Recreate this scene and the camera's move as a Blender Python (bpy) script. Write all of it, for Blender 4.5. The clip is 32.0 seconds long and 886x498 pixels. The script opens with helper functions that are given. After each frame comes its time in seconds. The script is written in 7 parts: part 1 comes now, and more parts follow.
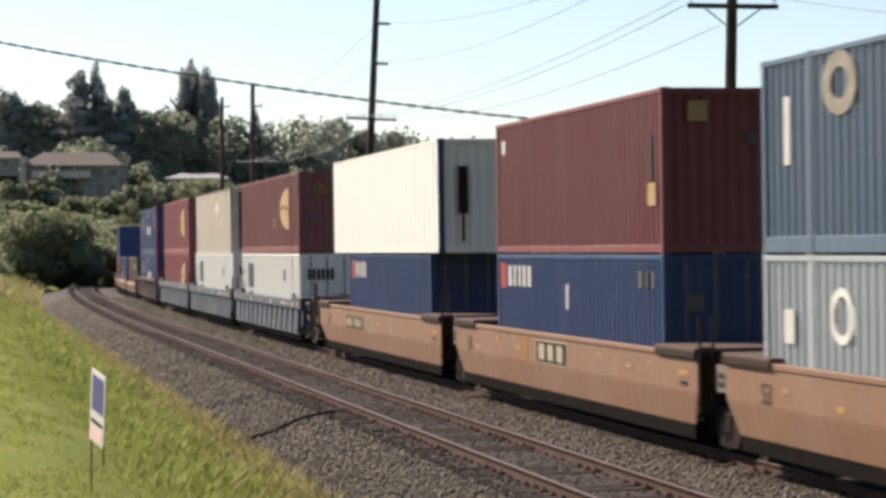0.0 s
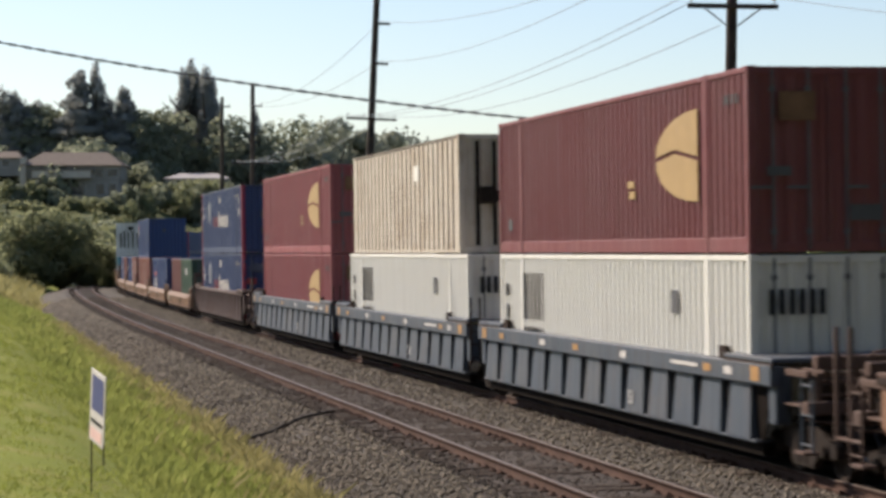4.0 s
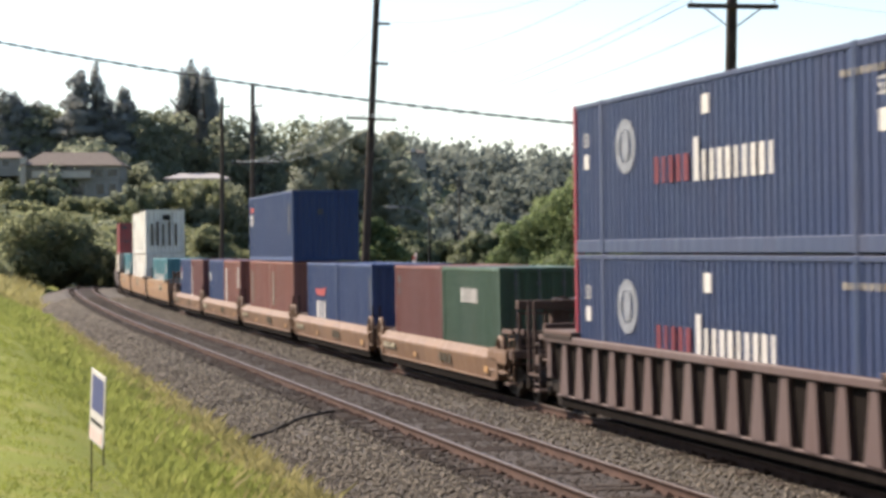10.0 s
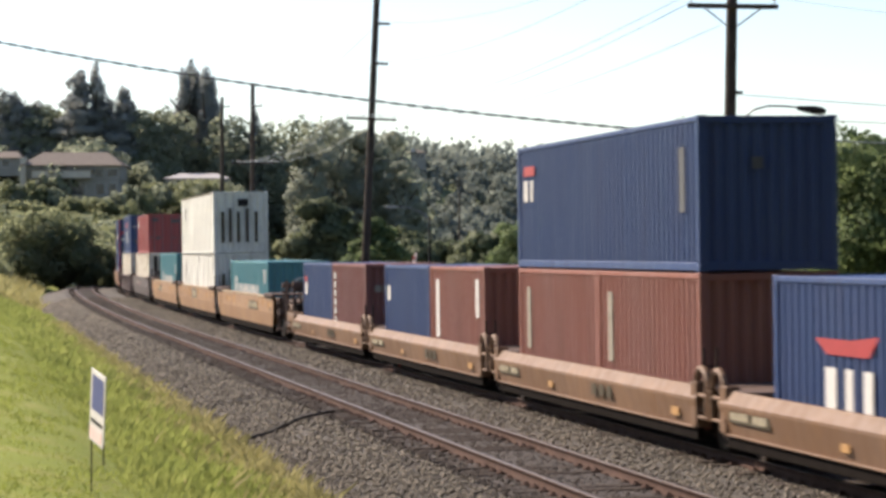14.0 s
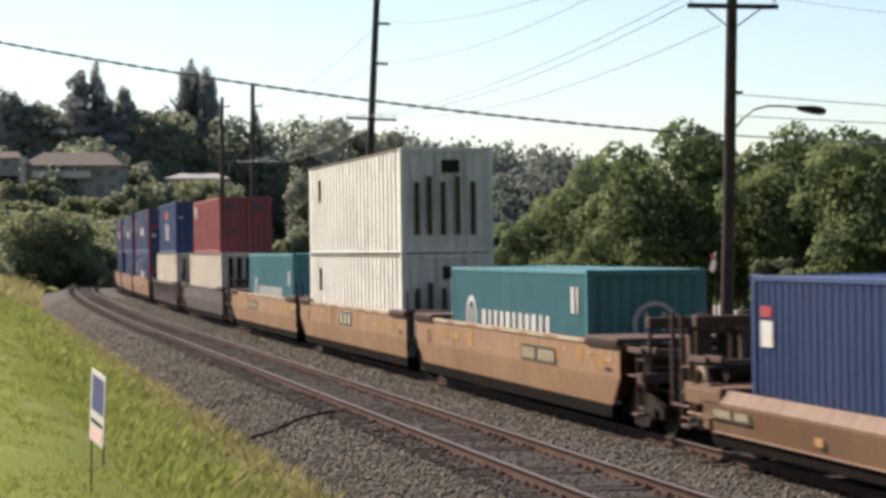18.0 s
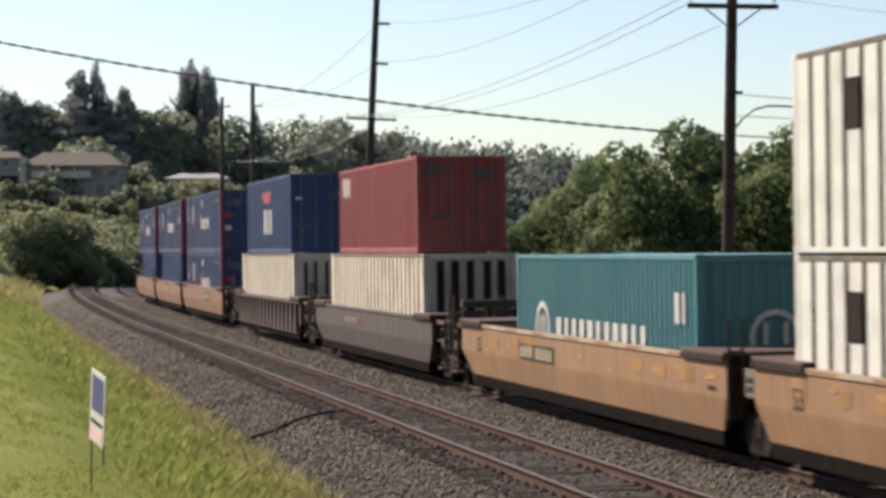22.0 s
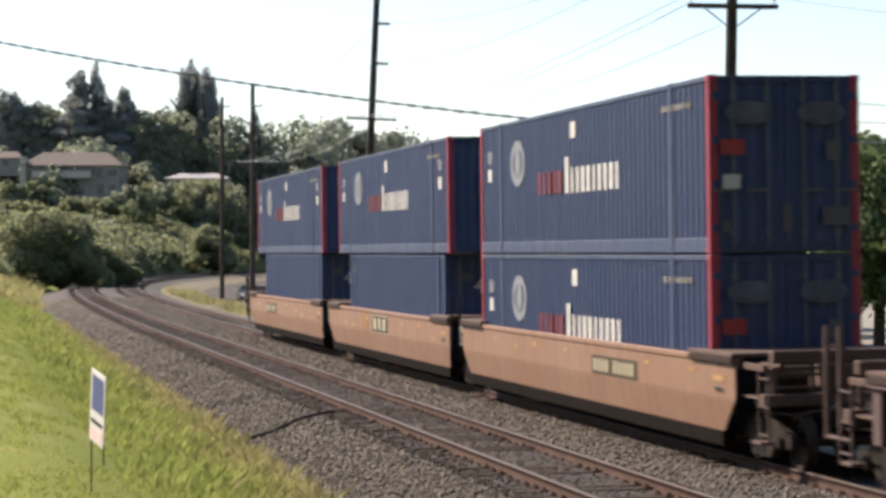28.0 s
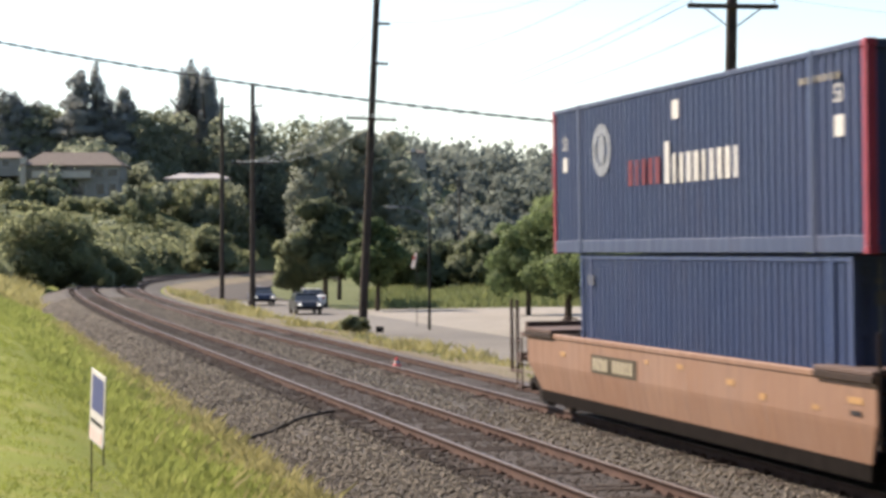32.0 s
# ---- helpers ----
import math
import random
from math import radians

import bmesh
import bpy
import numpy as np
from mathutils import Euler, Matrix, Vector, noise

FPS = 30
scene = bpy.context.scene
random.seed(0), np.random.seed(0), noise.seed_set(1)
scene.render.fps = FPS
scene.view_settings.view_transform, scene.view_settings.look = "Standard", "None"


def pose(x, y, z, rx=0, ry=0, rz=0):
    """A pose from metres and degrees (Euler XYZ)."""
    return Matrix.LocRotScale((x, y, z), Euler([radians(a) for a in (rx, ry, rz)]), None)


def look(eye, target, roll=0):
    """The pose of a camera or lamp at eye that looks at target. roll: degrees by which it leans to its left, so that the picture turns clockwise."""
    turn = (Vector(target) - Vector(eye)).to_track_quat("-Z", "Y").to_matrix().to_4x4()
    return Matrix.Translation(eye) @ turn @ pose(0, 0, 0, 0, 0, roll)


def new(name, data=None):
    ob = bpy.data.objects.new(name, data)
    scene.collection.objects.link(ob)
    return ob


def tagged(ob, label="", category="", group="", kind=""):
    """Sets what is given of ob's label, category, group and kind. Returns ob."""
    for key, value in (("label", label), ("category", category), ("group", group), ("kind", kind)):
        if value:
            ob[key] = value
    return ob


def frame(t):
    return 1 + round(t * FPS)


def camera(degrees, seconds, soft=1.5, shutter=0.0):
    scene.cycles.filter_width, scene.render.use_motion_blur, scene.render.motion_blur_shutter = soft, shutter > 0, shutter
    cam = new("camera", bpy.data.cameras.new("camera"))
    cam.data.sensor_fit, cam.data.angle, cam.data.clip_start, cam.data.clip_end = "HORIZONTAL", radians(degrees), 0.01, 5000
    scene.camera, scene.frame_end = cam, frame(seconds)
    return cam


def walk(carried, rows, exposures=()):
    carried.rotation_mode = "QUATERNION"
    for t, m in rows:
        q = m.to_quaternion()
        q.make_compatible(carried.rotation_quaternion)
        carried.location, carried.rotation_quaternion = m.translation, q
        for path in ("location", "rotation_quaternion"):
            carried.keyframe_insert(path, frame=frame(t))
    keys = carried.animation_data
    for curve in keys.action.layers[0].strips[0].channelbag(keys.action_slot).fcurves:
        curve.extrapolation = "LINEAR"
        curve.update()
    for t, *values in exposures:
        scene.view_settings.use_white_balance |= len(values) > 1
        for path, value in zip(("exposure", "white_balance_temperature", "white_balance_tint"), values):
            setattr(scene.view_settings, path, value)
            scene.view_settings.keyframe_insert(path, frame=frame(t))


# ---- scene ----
# The camera stands on the grass bank beside a double track and does not move.
EYE = 3.275          # eye height over the rail heads of the far track
cam = camera(22.18, 32.0, soft=3.5, shutter=0.5)
_pose = pose(0, 0, EYE, 90.1, 0, 0)
walk(cam, [(0.0, _pose), (32.0, _pose)],
     exposures=[(t, e + 0.03, 6800, 15) for t, e in ((0.0, 0.7), (1.0, 0.64), (2.0, 0.52), (3.0, 0.52), (6.0, 0.57), (7.0, 0.78), (8.2, 1.05), (14.5, 1.0), (17.0, 0.85), (18.0, 0.7), (19.0, 0.5), (20.0, 0.4), (21.0, 0.28),
                                              (22.0, 0.58), (23.0, 0.72), (24.5, 0.82), (28.0, 0.97), (32.0, 1.07))])

# ---- light ----
SUN_EL, SUN_LEFT = 40.0, 58.0      # degrees: height, and turn to the left of the view
world = bpy.data.worlds.new("world")
scene.world = world
world.use_nodes = True
wn = world.node_tree.nodes
sky = wn.new("ShaderNodeTexSky")
sky.sky_type = 'NISHITA'
sky.sun_disc = False
sky.sun_elevation = radians(SUN_EL)
sky.sun_rotation = radians(-SUN_LEFT)
sky.air_density, sky.dust_density, sky.ozone_density = 1.0, 0.7, 2.5
world.node_tree.links.new(sky.outputs[0], wn["Background"].inputs[0])
wn["Background"].inputs[1].default_value = 0.107
sun = new("sun", bpy.data.lights.new("sun", 'SUN'))
sun.data.energy = 5.0
sun.data.angle = radians(0.6)
sun.data.color = (1.0, 0.89, 0.75)
_sx, _sy = -math.sin(radians(SUN_LEFT)), math.cos(radians(SUN_LEFT))
sun.matrix_basis = look((_sx * 60, _sy * 60, 60 * math.tan(radians(SUN_EL))), (0, 0, 0))

# ---- the line of the track: x of its centre for a distance y ahead, and the way along it ----
_gy = np.linspace(-520, 1500, 20201)
_gm = -0.2165 + 0.0004 * np.clip(_gy - 95, 0, 95) + 0.0016 * np.clip(_gy - 190, 0, 300)
_gx = np.concatenate([[0], np.cumsum((_gm[1:] + _gm[:-1]) / 2 * np.diff(_gy))])
_gx = _gx - np.interp(50, _gy, _gx) + 2.70
_gs = np.concatenate([[0], np.cumsum(np.hypot(np.diff(_gy), np.diff(_gx)))])
_gs = _gs - np.interp(0, _gy, _gs)


def line_x(y):
    return np.interp(y, _gy, _gx)


def line_m(y):
    return np.interp(y, _gy, _gm)


def on_line(s, off=0.0):
    """The point s metres along the track and off metres to its left."""
    y = np.interp(s, _gs, _gy)
    m = line_m(y)
    h = np.hypot(1, m)
    return np.interp(s, _gs, _gx) - off / h, y + off * m / h


def s_at(y):
    return np.interp(y, _gy, _gs)


# ---- heights of the ground: across the track, and the hill beyond its bend ----
_po = np.array([-3000, -400, -60, -30, -14, -7.2, -6.6, -3.4, -2.6, 5.8, 6.6, 8.2, 10, 12, 14, 18, 40, 400, 3000])
_pz = np.array([8, 2, -0.5, -0.8, -1.02, -1.02, -0.85, -0.55, -0.45, -0.42, -0.5, -0.72, 0.05, 0.95, 1.4, 1.6, 1.8, 4, 8])
_fy = np.linspace(222, 1400, 600)            # the foot of the hill runs along the outside of the bend
_fb = np.maximum.accumulate((line_x(_fy) - 10.0 * np.hypot(1, line_m(_fy))) / _fy)
_fy = np.maximum(_fy, 316.0)
_hq = np.array([-10, 0, 8, 30, 60, 105, 140, 200, 350, 700, 3000])
_hz = np.array([0, 0, 1.6, 4.5, 8, 12.5, 18.5, 25, 36, 50, 66])


def smooth(a, b, x):
    t = np.clip((x - a) / (b - a), 0, 1)
    return t * t * (3 - 2 * t)


def ground_z(x, y):
    x, y = np.asarray(x, float), np.asarray(y, float)
    m = line_m(y)
    off = (line_x(y) - x) / np.hypot(1, m)
    z = np.interp(off, _po, _pz)
    q = y - np.interp(x / np.maximum(y, 1.0), _fb, _fy)
    bump = 1.2 * np.sin(x * 0.071 + 1.3) * np.sin(y * 0.053) + 0.7 * np.sin(x * 0.19 + y * 0.13)
    z = np.where(q > 0, z * (1 - smooth(0, 25, q)), z)
    return z + np.interp(q, _hq, _hz) + bump * smooth(15, 60, q)


# ---- mesh building ----
class Shape:
    def __init__(self):
        self.v, self.f = [], []

    def add(self, vs, fs):
        n = len(self.v)
        self.v.extend(vs)
        self.f.extend([tuple(i + n for i in f) for f in fs])
        return self

    def box(self, x0, x1, y0, y1, z0, z1):
        return self.add([(x0, y0, z0), (x1, y0, z0), (x1, y1, z0), (x0, y1, z0), (x0, y0, z1), (x1, y0, z1), (x1, y1, z1), (x0, y1, z1)],
                        [(0, 3, 2, 1), (4, 5, 6, 7), (0, 1, 5, 4), (1, 2, 6, 5), (2, 3, 7, 6), (3, 0, 4, 7)])

    def bevel_box(self, x0, x1, y0, y1, z0, z1, b):
        """A box with its twelve edges cut off at b."""
        c = [(x0, x1), (y0, y1), (z0, z1)]
        vs, idx = [], {}
        for i in (0, 1):
            for j in (0, 1):
                for k in (0, 1):
                    for a in range(3):
                        p = [c[0][i], c[1][j], c[2][k]]
                        for q in range(3):
                            if q != a:
                                p[q] += b * (1 if (i, j, k)[q] == 0 else -1)
                        idx[i, j, k, a] = len(vs)
                        vs.append(tuple(p))
        fs = []
        for a in range(3):
            u, w = [q for q in range(3) if q != a]
            for e in (0, 1):
                ring = []
                for p, q in ((0, 0), (1, 0), (1, 1), (0, 1)):
                    k = [0, 0, 0]
                    k[a], k[u], k[w] = e, p, q
                    ring.append(idx[(*k, a)])
                fs.append(tuple(ring))
            for p in (0, 1):
                for q in (0, 1):
                    k0, k1 = [0, 0, 0], [0, 0, 0]
                    k0[u] = k1[u] = p
                    k0[w] = k1[w] = q
                    k1[a] = 1
                    fs.append((idx[(*k0, u)], idx[(*k1, u)], idx[(*k1, w)], idx[(*k0, w)]))
        for i in (0, 1):
            for j in (0, 1):
                for k in (0, 1):
                    fs.append(tuple(idx[i, j, k, a] for a in range(3)))
        return self.add(vs, fs)

    def prism(self, poly, y0, y1):
        """A polygon of (x, z) carried from y0 to y1."""
        n = len(poly)
        vs = [(x, y0, z) for x, z in poly] + [(x, y1, z) for x, z in poly]
        return self.add(vs, [tuple(range(n)), tuple(range(2 * n - 1, n - 1, -1))] + [(i, i + n, (i + 1) % n + n, (i + 1) % n) for i in range(n)])

    def sweep(self, poly, x0, x1):
        """A polygon of (y, z) carried from x0 to x1."""
        n = len(poly)
        vs = [(x0, y, z) for y, z in poly] + [(x1, y, z) for y, z in poly]
        return self.add(vs, [tuple(range(n)), tuple(range(2 * n - 1, n - 1, -1))] + [(i, i + n, (i + 1) % n + n, (i + 1) % n) for i in range(n)])

    def rod(self, a, b, r0, r1=None, n=8):
        r1 = r0 if r1 is None else r1
        a, b = Vector(a), Vector(b)
        q = (b - a).to_track_quat('Z', 'Y')
        vs = []
        for p, r in ((a, r0), (b, r1)):
            for i in range(n):
                t = 2 * math.pi * i / n
                vs.append(tuple(p + q @ Vector((r * math.cos(t), r * math.sin(t), 0))))
        return self.add(vs, [tuple(range(n - 1, -1, -1)), tuple(range(n, 2 * n))] + [(i, (i + 1) % n, (i + 1) % n + n, i + n) for i in range(n)])

    def tube(self, pts, r, n=5):
        pts = [Vector(p) for p in pts]
        vs, fs = [], []
        for i, p in enumerate(pts):
            d = pts[min(i + 1, len(pts) - 1)] - pts[max(i - 1, 0)]
            q = d.to_track_quat('Z', 'Y')
            for k in range(n):
                t = 2 * math.pi * k / n
                vs.append(tuple(p + q @ Vector((r * math.cos(t), r * math.sin(t), 0))))
        for i in range(len(pts) - 1):
            for k in range(n):
                fs.append((i * n + k, i * n + (k + 1) % n, (i + 1) * n + (k + 1) % n, (i + 1) * n + k))
        fs += [tuple(range(n - 1, -1, -1)), tuple(range((len(pts) - 1) * n, len(pts) * n))]
        return self.add(vs, fs)

    def lathe(self, prof, axis='y', n=20):
        """A profile of (r, h) turned about an axis."""
        vs, fs = [], []
        for r, h in prof:
            for k in range(n):
                t = 2 * math.pi * k / n
                c, s = r * math.cos(t), r * math.sin(t)
                vs.append((c, h, s) if axis == 'y' else (c, s, h))
        for i in range(len(prof) - 1):
            for k in range(n):
                a, b = i * n + k, i * n + (k + 1) % n
                fs.append((a, b, b + n, a + n) if axis == 'z' else (a, a + n, b + n, b))
        return self.add(vs, fs)

    def mesh(self, name, mat, smooth_faces=False):
        me = bpy.data.meshes.new(name)
        me.from_pydata(self.v, [], self.f)
        bm = bmesh.new()
        bm.from_mesh(me)
        bmesh.ops.recalc_face_normals(bm, faces=bm.faces)
        bm.to_mesh(me)
        bm.free()
        if smooth_faces:
            me.polygons.foreach_set("use_smooth", [True] * len(me.polygons))
        if mat:
            me.materials.append(mat)
        return me


def part(name, shape, mat, parent, label="", smooth_faces=False):
    """One mesh object under a thing or a part; shape is a Shape or a ready mesh."""
    me = shape if isinstance(shape, bpy.types.Mesh) else shape.mesh(name, mat, smooth_faces)
    ob = new(name, me)
    ob.parent = parent
    if label:
        ob["label"] = label
    return ob


def thing(name, label, category, group="", kind=""):
    return tagged(new(name), label, category, group, kind)


def solid(name, shape, mat, label, category, group="", kind="", smooth_faces=False):
    me = shape if isinstance(shape, bpy.types.Mesh) else shape.mesh(name, mat, smooth_faces)
    return tagged(new(name, me), label, category, group, kind)


def bulk_mesh(name, verts, faces, mat):
    """A large mesh from arrays: verts n x 3, faces m x 3 or m x 4."""
    me = bpy.data.meshes.new(name)
    k = faces.shape[1]
    me.vertices.add(len(verts))
    me.vertices.foreach_set("co", np.ascontiguousarray(verts, dtype=np.float32).ravel())
    me.loops.add(faces.size)
    me.loops.foreach_set("vertex_index", np.ascontiguousarray(faces, dtype=np.int32).ravel())
    me.polygons.add(len(faces))
    me.polygons.foreach_set("loop_start", np.arange(0, faces.size, k, dtype=np.int32))
    me.update(calc_edges=True)
    me.materials.append(mat)
    return me


# ---- materials ----
def _nodes(name):
    m = bpy.data.materials.new(name)
    m.use_nodes = True
    nt = m.node_tree
    return m, nt, nt.nodes["Principled BSDF"]


def _noise(nt, scale, detail=4, coord=None, stretch=(1, 1, 1), rough=0.6):
    tc = nt.nodes.new("ShaderNodeTexCoord")
    mp = nt.nodes.new("ShaderNodeMapping")
    mp.inputs["Scale"].default_value = stretch
    nt.links.new(tc.outputs[coord or "Object"], mp.inputs[0])
    n = nt.nodes.new("ShaderNodeTexNoise")
    n.inputs["Scale"].default_value = scale
    n.inputs["Detail"].default_value = detail
    n.inputs["Roughness"].default_value = rough
    nt.links.new(mp.outputs[0], n.inputs[0])
    return n.outputs[0]


def _ramp(nt, src, lo, hi, a=0.0, b=1.0):
    r = nt.nodes.new("ShaderNodeMapRange")
    r.inputs[1].default_value, r.inputs[2].default_value = lo, hi
    r.inputs[3].default_value, r.inputs[4].default_value = a, b
    nt.links.new(src, r.inputs[0])
    return r.outputs[0]


def _mix(nt, fac, a, b, mode='MIX'):
    n = nt.nodes.new("ShaderNodeMix")
    n.data_type = 'RGBA'
    n.blend_type = mode
    for sock, val in ((n.inputs[0], fac), (n.inputs[6], a), (n.inputs[7], b)):
        if isinstance(val, (int, float)):
            sock.default_value = val
        elif isinstance(val, tuple):
            sock.default_value = (*val, 1)
        else:
            nt.links.new(val, sock)
    return n.outputs[2]


def _bump(nt, bs, src, dist, strength=0.6):
    b = nt.nodes.new("ShaderNodeBump")
    b.inputs["Strength"].default_value = strength
    b.inputs["Distance"].default_value = dist
    nt.links.new(src, b.inputs["Height"])
    nt.links.new(b.outputs[0], bs.inputs["Normal"])


def paint(name, rgb, rough=0.5, dirt=0.35, dirt_rgb=(0.09, 0.06, 0.045), fade=0.25, blotch=None):
    """Old paint on steel: faded in patches, with streaks of dirt and rust that run down."""
    m, nt, bs = _nodes(name)
    big = _noise(nt, 0.55, 3, stretch=(1, 1, 0.6))
    col = _mix(nt, _ramp(nt, big, 0.35, 0.7, 0, fade), rgb, tuple(min(1, 0.55 * c + 0.45 * (sum(rgb) / 3) + 0.05) for c in rgb))
    if blotch:
        col = _mix(nt, _ramp(nt, _noise(nt, 1.1, 6), 0.46, 0.66, 0, 0.6), col, blotch)
    streak = _noise(nt, 3.2, 5, stretch=(1.6, 1.6, 0.10))
    col = _mix(nt, _ramp(nt, streak, 0.52, 0.78, 0, dirt), col, dirt_rgb)
    spot = _noise(nt, 7.0, 6)
    col = _mix(nt, _ramp(nt, spot, 0.66, 0.74, 0, dirt), col, (0.12, 0.055, 0.03))
    nt.links.new(col, bs.inputs["Base Color"])
    nt.links.new(_ramp(nt, streak, 0.3, 0.8, rough - 0.08, rough + 0.25), bs.inputs["Roughness"])
    _bump(nt, bs, _noise(nt, 14, 4), 0.004, 0.35)
    return m


def plain(name, rgb, rough=0.6, metal=0.0, vary=0.25, scale=6.0):
    m, nt, bs = _nodes(name)
    n = _noise(nt, scale, 5)
    col = _mix(nt, _ramp(nt, n, 0.3, 0.75, 0, 1), tuple(c * (1 + vary) for c in rgb), tuple(c * (1 - vary) for c in rgb))
    nt.links.new(col, bs.inputs["Base Color"])
    bs.inputs["Roughness"].default_value = rough
    bs.inputs["Specular IOR Level"].default_value = 0.5 if rough < 0.6 else 0.15
    bs.inputs["Metallic"].default_value = metal
    _bump(nt, bs, _noise(nt, scale * 6, 3), 0.003, 0.3)
    return m


def leaves(name, a, b, trans=0.35):
    """Foliage: each leaf clump its own green, some light passing through."""
    m, nt, bs = _nodes(name)
    g = nt.nodes.new("ShaderNodeNewGeometry")
    big = _noise(nt, 0.25, 2, "Object")
    fac = nt.nodes.new("ShaderNodeMath")
    fac.operation = 'MULTIPLY_ADD'
    nt.links.new(g.outputs["Random Per Island"], fac.inputs[0])
    fac.inputs[1].default_value = 0.6
    nt.links.new(_ramp(nt, big, 0.3, 0.7, 0, 0.4), fac.inputs[2])
    col = _mix(nt, fac.outputs[0], a, b)
    nt.links.new(col, bs.inputs["Base Color"])
    bs.inputs["Roughness"].default_value = 0.7
    bs.inputs["Specular IOR Level"].default_value = 0.15
    tr = nt.nodes.new("ShaderNodeBsdfTranslucent")
    nt.links.new(col, tr.inputs[0])
    mx = nt.nodes.new("ShaderNodeMixShader")
    mx.inputs[0].default_value = trans
    nt.links.new(bs.outputs[0], mx.inputs[1])
    nt.links.new(tr.outputs[0], mx.inputs[2])
    nt.links.new(mx.outputs[0], nt.nodes["Material Output"].inputs[0])
    return m


def earth(name, a, b, c, s1=0.08, s2=1.5, s3=12.0, bump=0.05, rough=0.95):
    """Ground cover of three tones at two scales."""
    m, nt, bs = _nodes(name)
    n1, n2, n3 = _noise(nt, s1, 4), _noise(nt, s2, 5), _noise(nt, s3, 3)
    col = _mix(nt, _ramp(nt, n1, 0.4, 0.62, 0, 1), a, b)
    col = _mix(nt, _ramp(nt, n2, 0.45, 0.7, 0, 0.8), col, c)
    col = _mix(nt, _ramp(nt, n3, 0.35, 0.7, 0, 0.5), col, tuple(v * 0.55 for v in a))
    nt.links.new(col, bs.inputs["Base Color"])
    bs.inputs["Roughness"].default_value = rough
    bs.inputs["Specular IOR Level"].default_value = 0.15
    _bump(nt, bs, n3, bump, 0.8)
    return m


def gravel(name, rgb, scale=13.0):
    """Crushed stone: cells of differing grey with dark gaps."""
    m, nt, bs = _nodes(name)
    tc = nt.nodes.new("ShaderNodeTexCoord")
    v = nt.nodes.new("ShaderNodeTexVoronoi")
    v.inputs["Scale"].default_value = scale
    nt.links.new(tc.outputs["Object"], v.inputs["Vector"])
    sep = nt.nodes.new("ShaderNodeSeparateColor")
    nt.links.new(v.outputs["Color"], sep.inputs[0])
    col = _mix(nt, sep.outputs[0], tuple(c * 0.3 for c in rgb), tuple(min(1, c * 2.0) for c in rgb))
    col = _mix(nt, _ramp(nt, v.outputs["Distance"], 0.35, 0.75, 0, 0.75), col, tuple(c * 0.2 for c in rgb))
    col = _mix(nt, _ramp(nt, _noise(nt, 0.35, 4), 0.4, 0.7, 0, 0.5), col, (rgb[0] * 0.75, rgb[1] * 0.62, rgb[2] * 0.5))
    col = _mix(nt, _ramp(nt, _noise(nt, 5.5, 3, rough=0.75), 0.40, 0.60, 0, 0.62), tuple(min(1, c * 1.45) for c in rgb), col)
    col = _mix(nt, _ramp(nt, _noise(nt, 9.0, 3, rough=0.75), 0.52, 0.66, 0, 0.75), col, tuple(c * 0.3 for c in rgb))
    nt.links.new(col, bs.inputs["Base Color"])
    bs.inputs["Roughness"].default_value = 0.9
    _bump(nt, bs, v.outputs["Distance"], -0.05, 1.0)
    return m


def island_mat(name, a, b, rough=0.9):
    m, nt, bs = _nodes(name)
    g = nt.nodes.new("ShaderNodeNewGeometry")
    nt.links.new(_mix(nt, g.outputs["Random Per Island"], a, b), bs.inputs["Base Color"])
    bs.inputs["Roughness"].default_value = rough
    return m


GRASS = earth("grass_ground", (0.185, 0.222, 0.038), (0.225, 0.256, 0.05), (0.27, 0.252, 0.08))
BALLAST = gravel("ballast_stone", (0.060, 0.052, 0.043), 17.0)
STONES = island_mat("loose_stone", (0.036, 0.030, 0.023), (0.215, 0.185, 0.145))
OILY = island_mat("oily_stone", (0.010, 0.007, 0.005), (0.050, 0.035, 0.025))
BLADES = leaves("grass_blades", (0.18, 0.228, 0.055), (0.335, 0.36, 0.118), 0.5)
LAWN = leaves("lawn_blades", (0.20, 0.24, 0.05), (0.275, 0.31, 0.078), 0.5)
MEADOW = leaves("meadow_blades", (0.11, 0.14, 0.05), (0.24, 0.25, 0.11), 0.4)
STRAW = leaves("dry_grass_blades", (0.25, 0.235, 0.095), (0.38, 0.345, 0.165), 0.4)
STAINED = gravel("oil_stained_ballast", (0.026, 0.019, 0.015))
ROAD = earth("asphalt_pale", (0.25, 0.23, 0.195), (0.30, 0.275, 0.235), (0.22, 0.20, 0.17), 0.05, 0.7, 25, 0.01, 0.85)
RAIL_SIDE = plain("rusty_rail", (0.052, 0.030, 0.023), 0.9, 0.0, 0.35, 5)
RAIL_TOP = plain("worn_rail_head", (0.088, 0.068, 0.056), 0.5, 0.35, 0.2, 3)
TIE = plain("creosoted_wood", (0.036, 0.026, 0.020), 0.9, 0, 0.5, 4)
POLE = plain("weathered_pole_wood", (0.052, 0.041, 0.035), 0.9, 0, 0.35, 3)
DARK = plain("dark_steel", (0.023, 0.021, 0.020), 0.7, 0.3, 0.4, 5)
GREASE = plain("greasy_steel", (0.025, 0.019, 0.016), 0.7, 0.3, 0.5, 8)
WHEEL = plain("wheel_steel", (0.042, 0.031, 0.025), 0.7, 0.3, 0.3, 6)
LINE = plain("pale_line_wire", (0.20, 0.23, 0.26), 0.5, 0, 0.1, 2)
CABLE = plain("cable_sheath", (0.05, 0.05, 0.055), 0.7, 0, 0.2, 4)
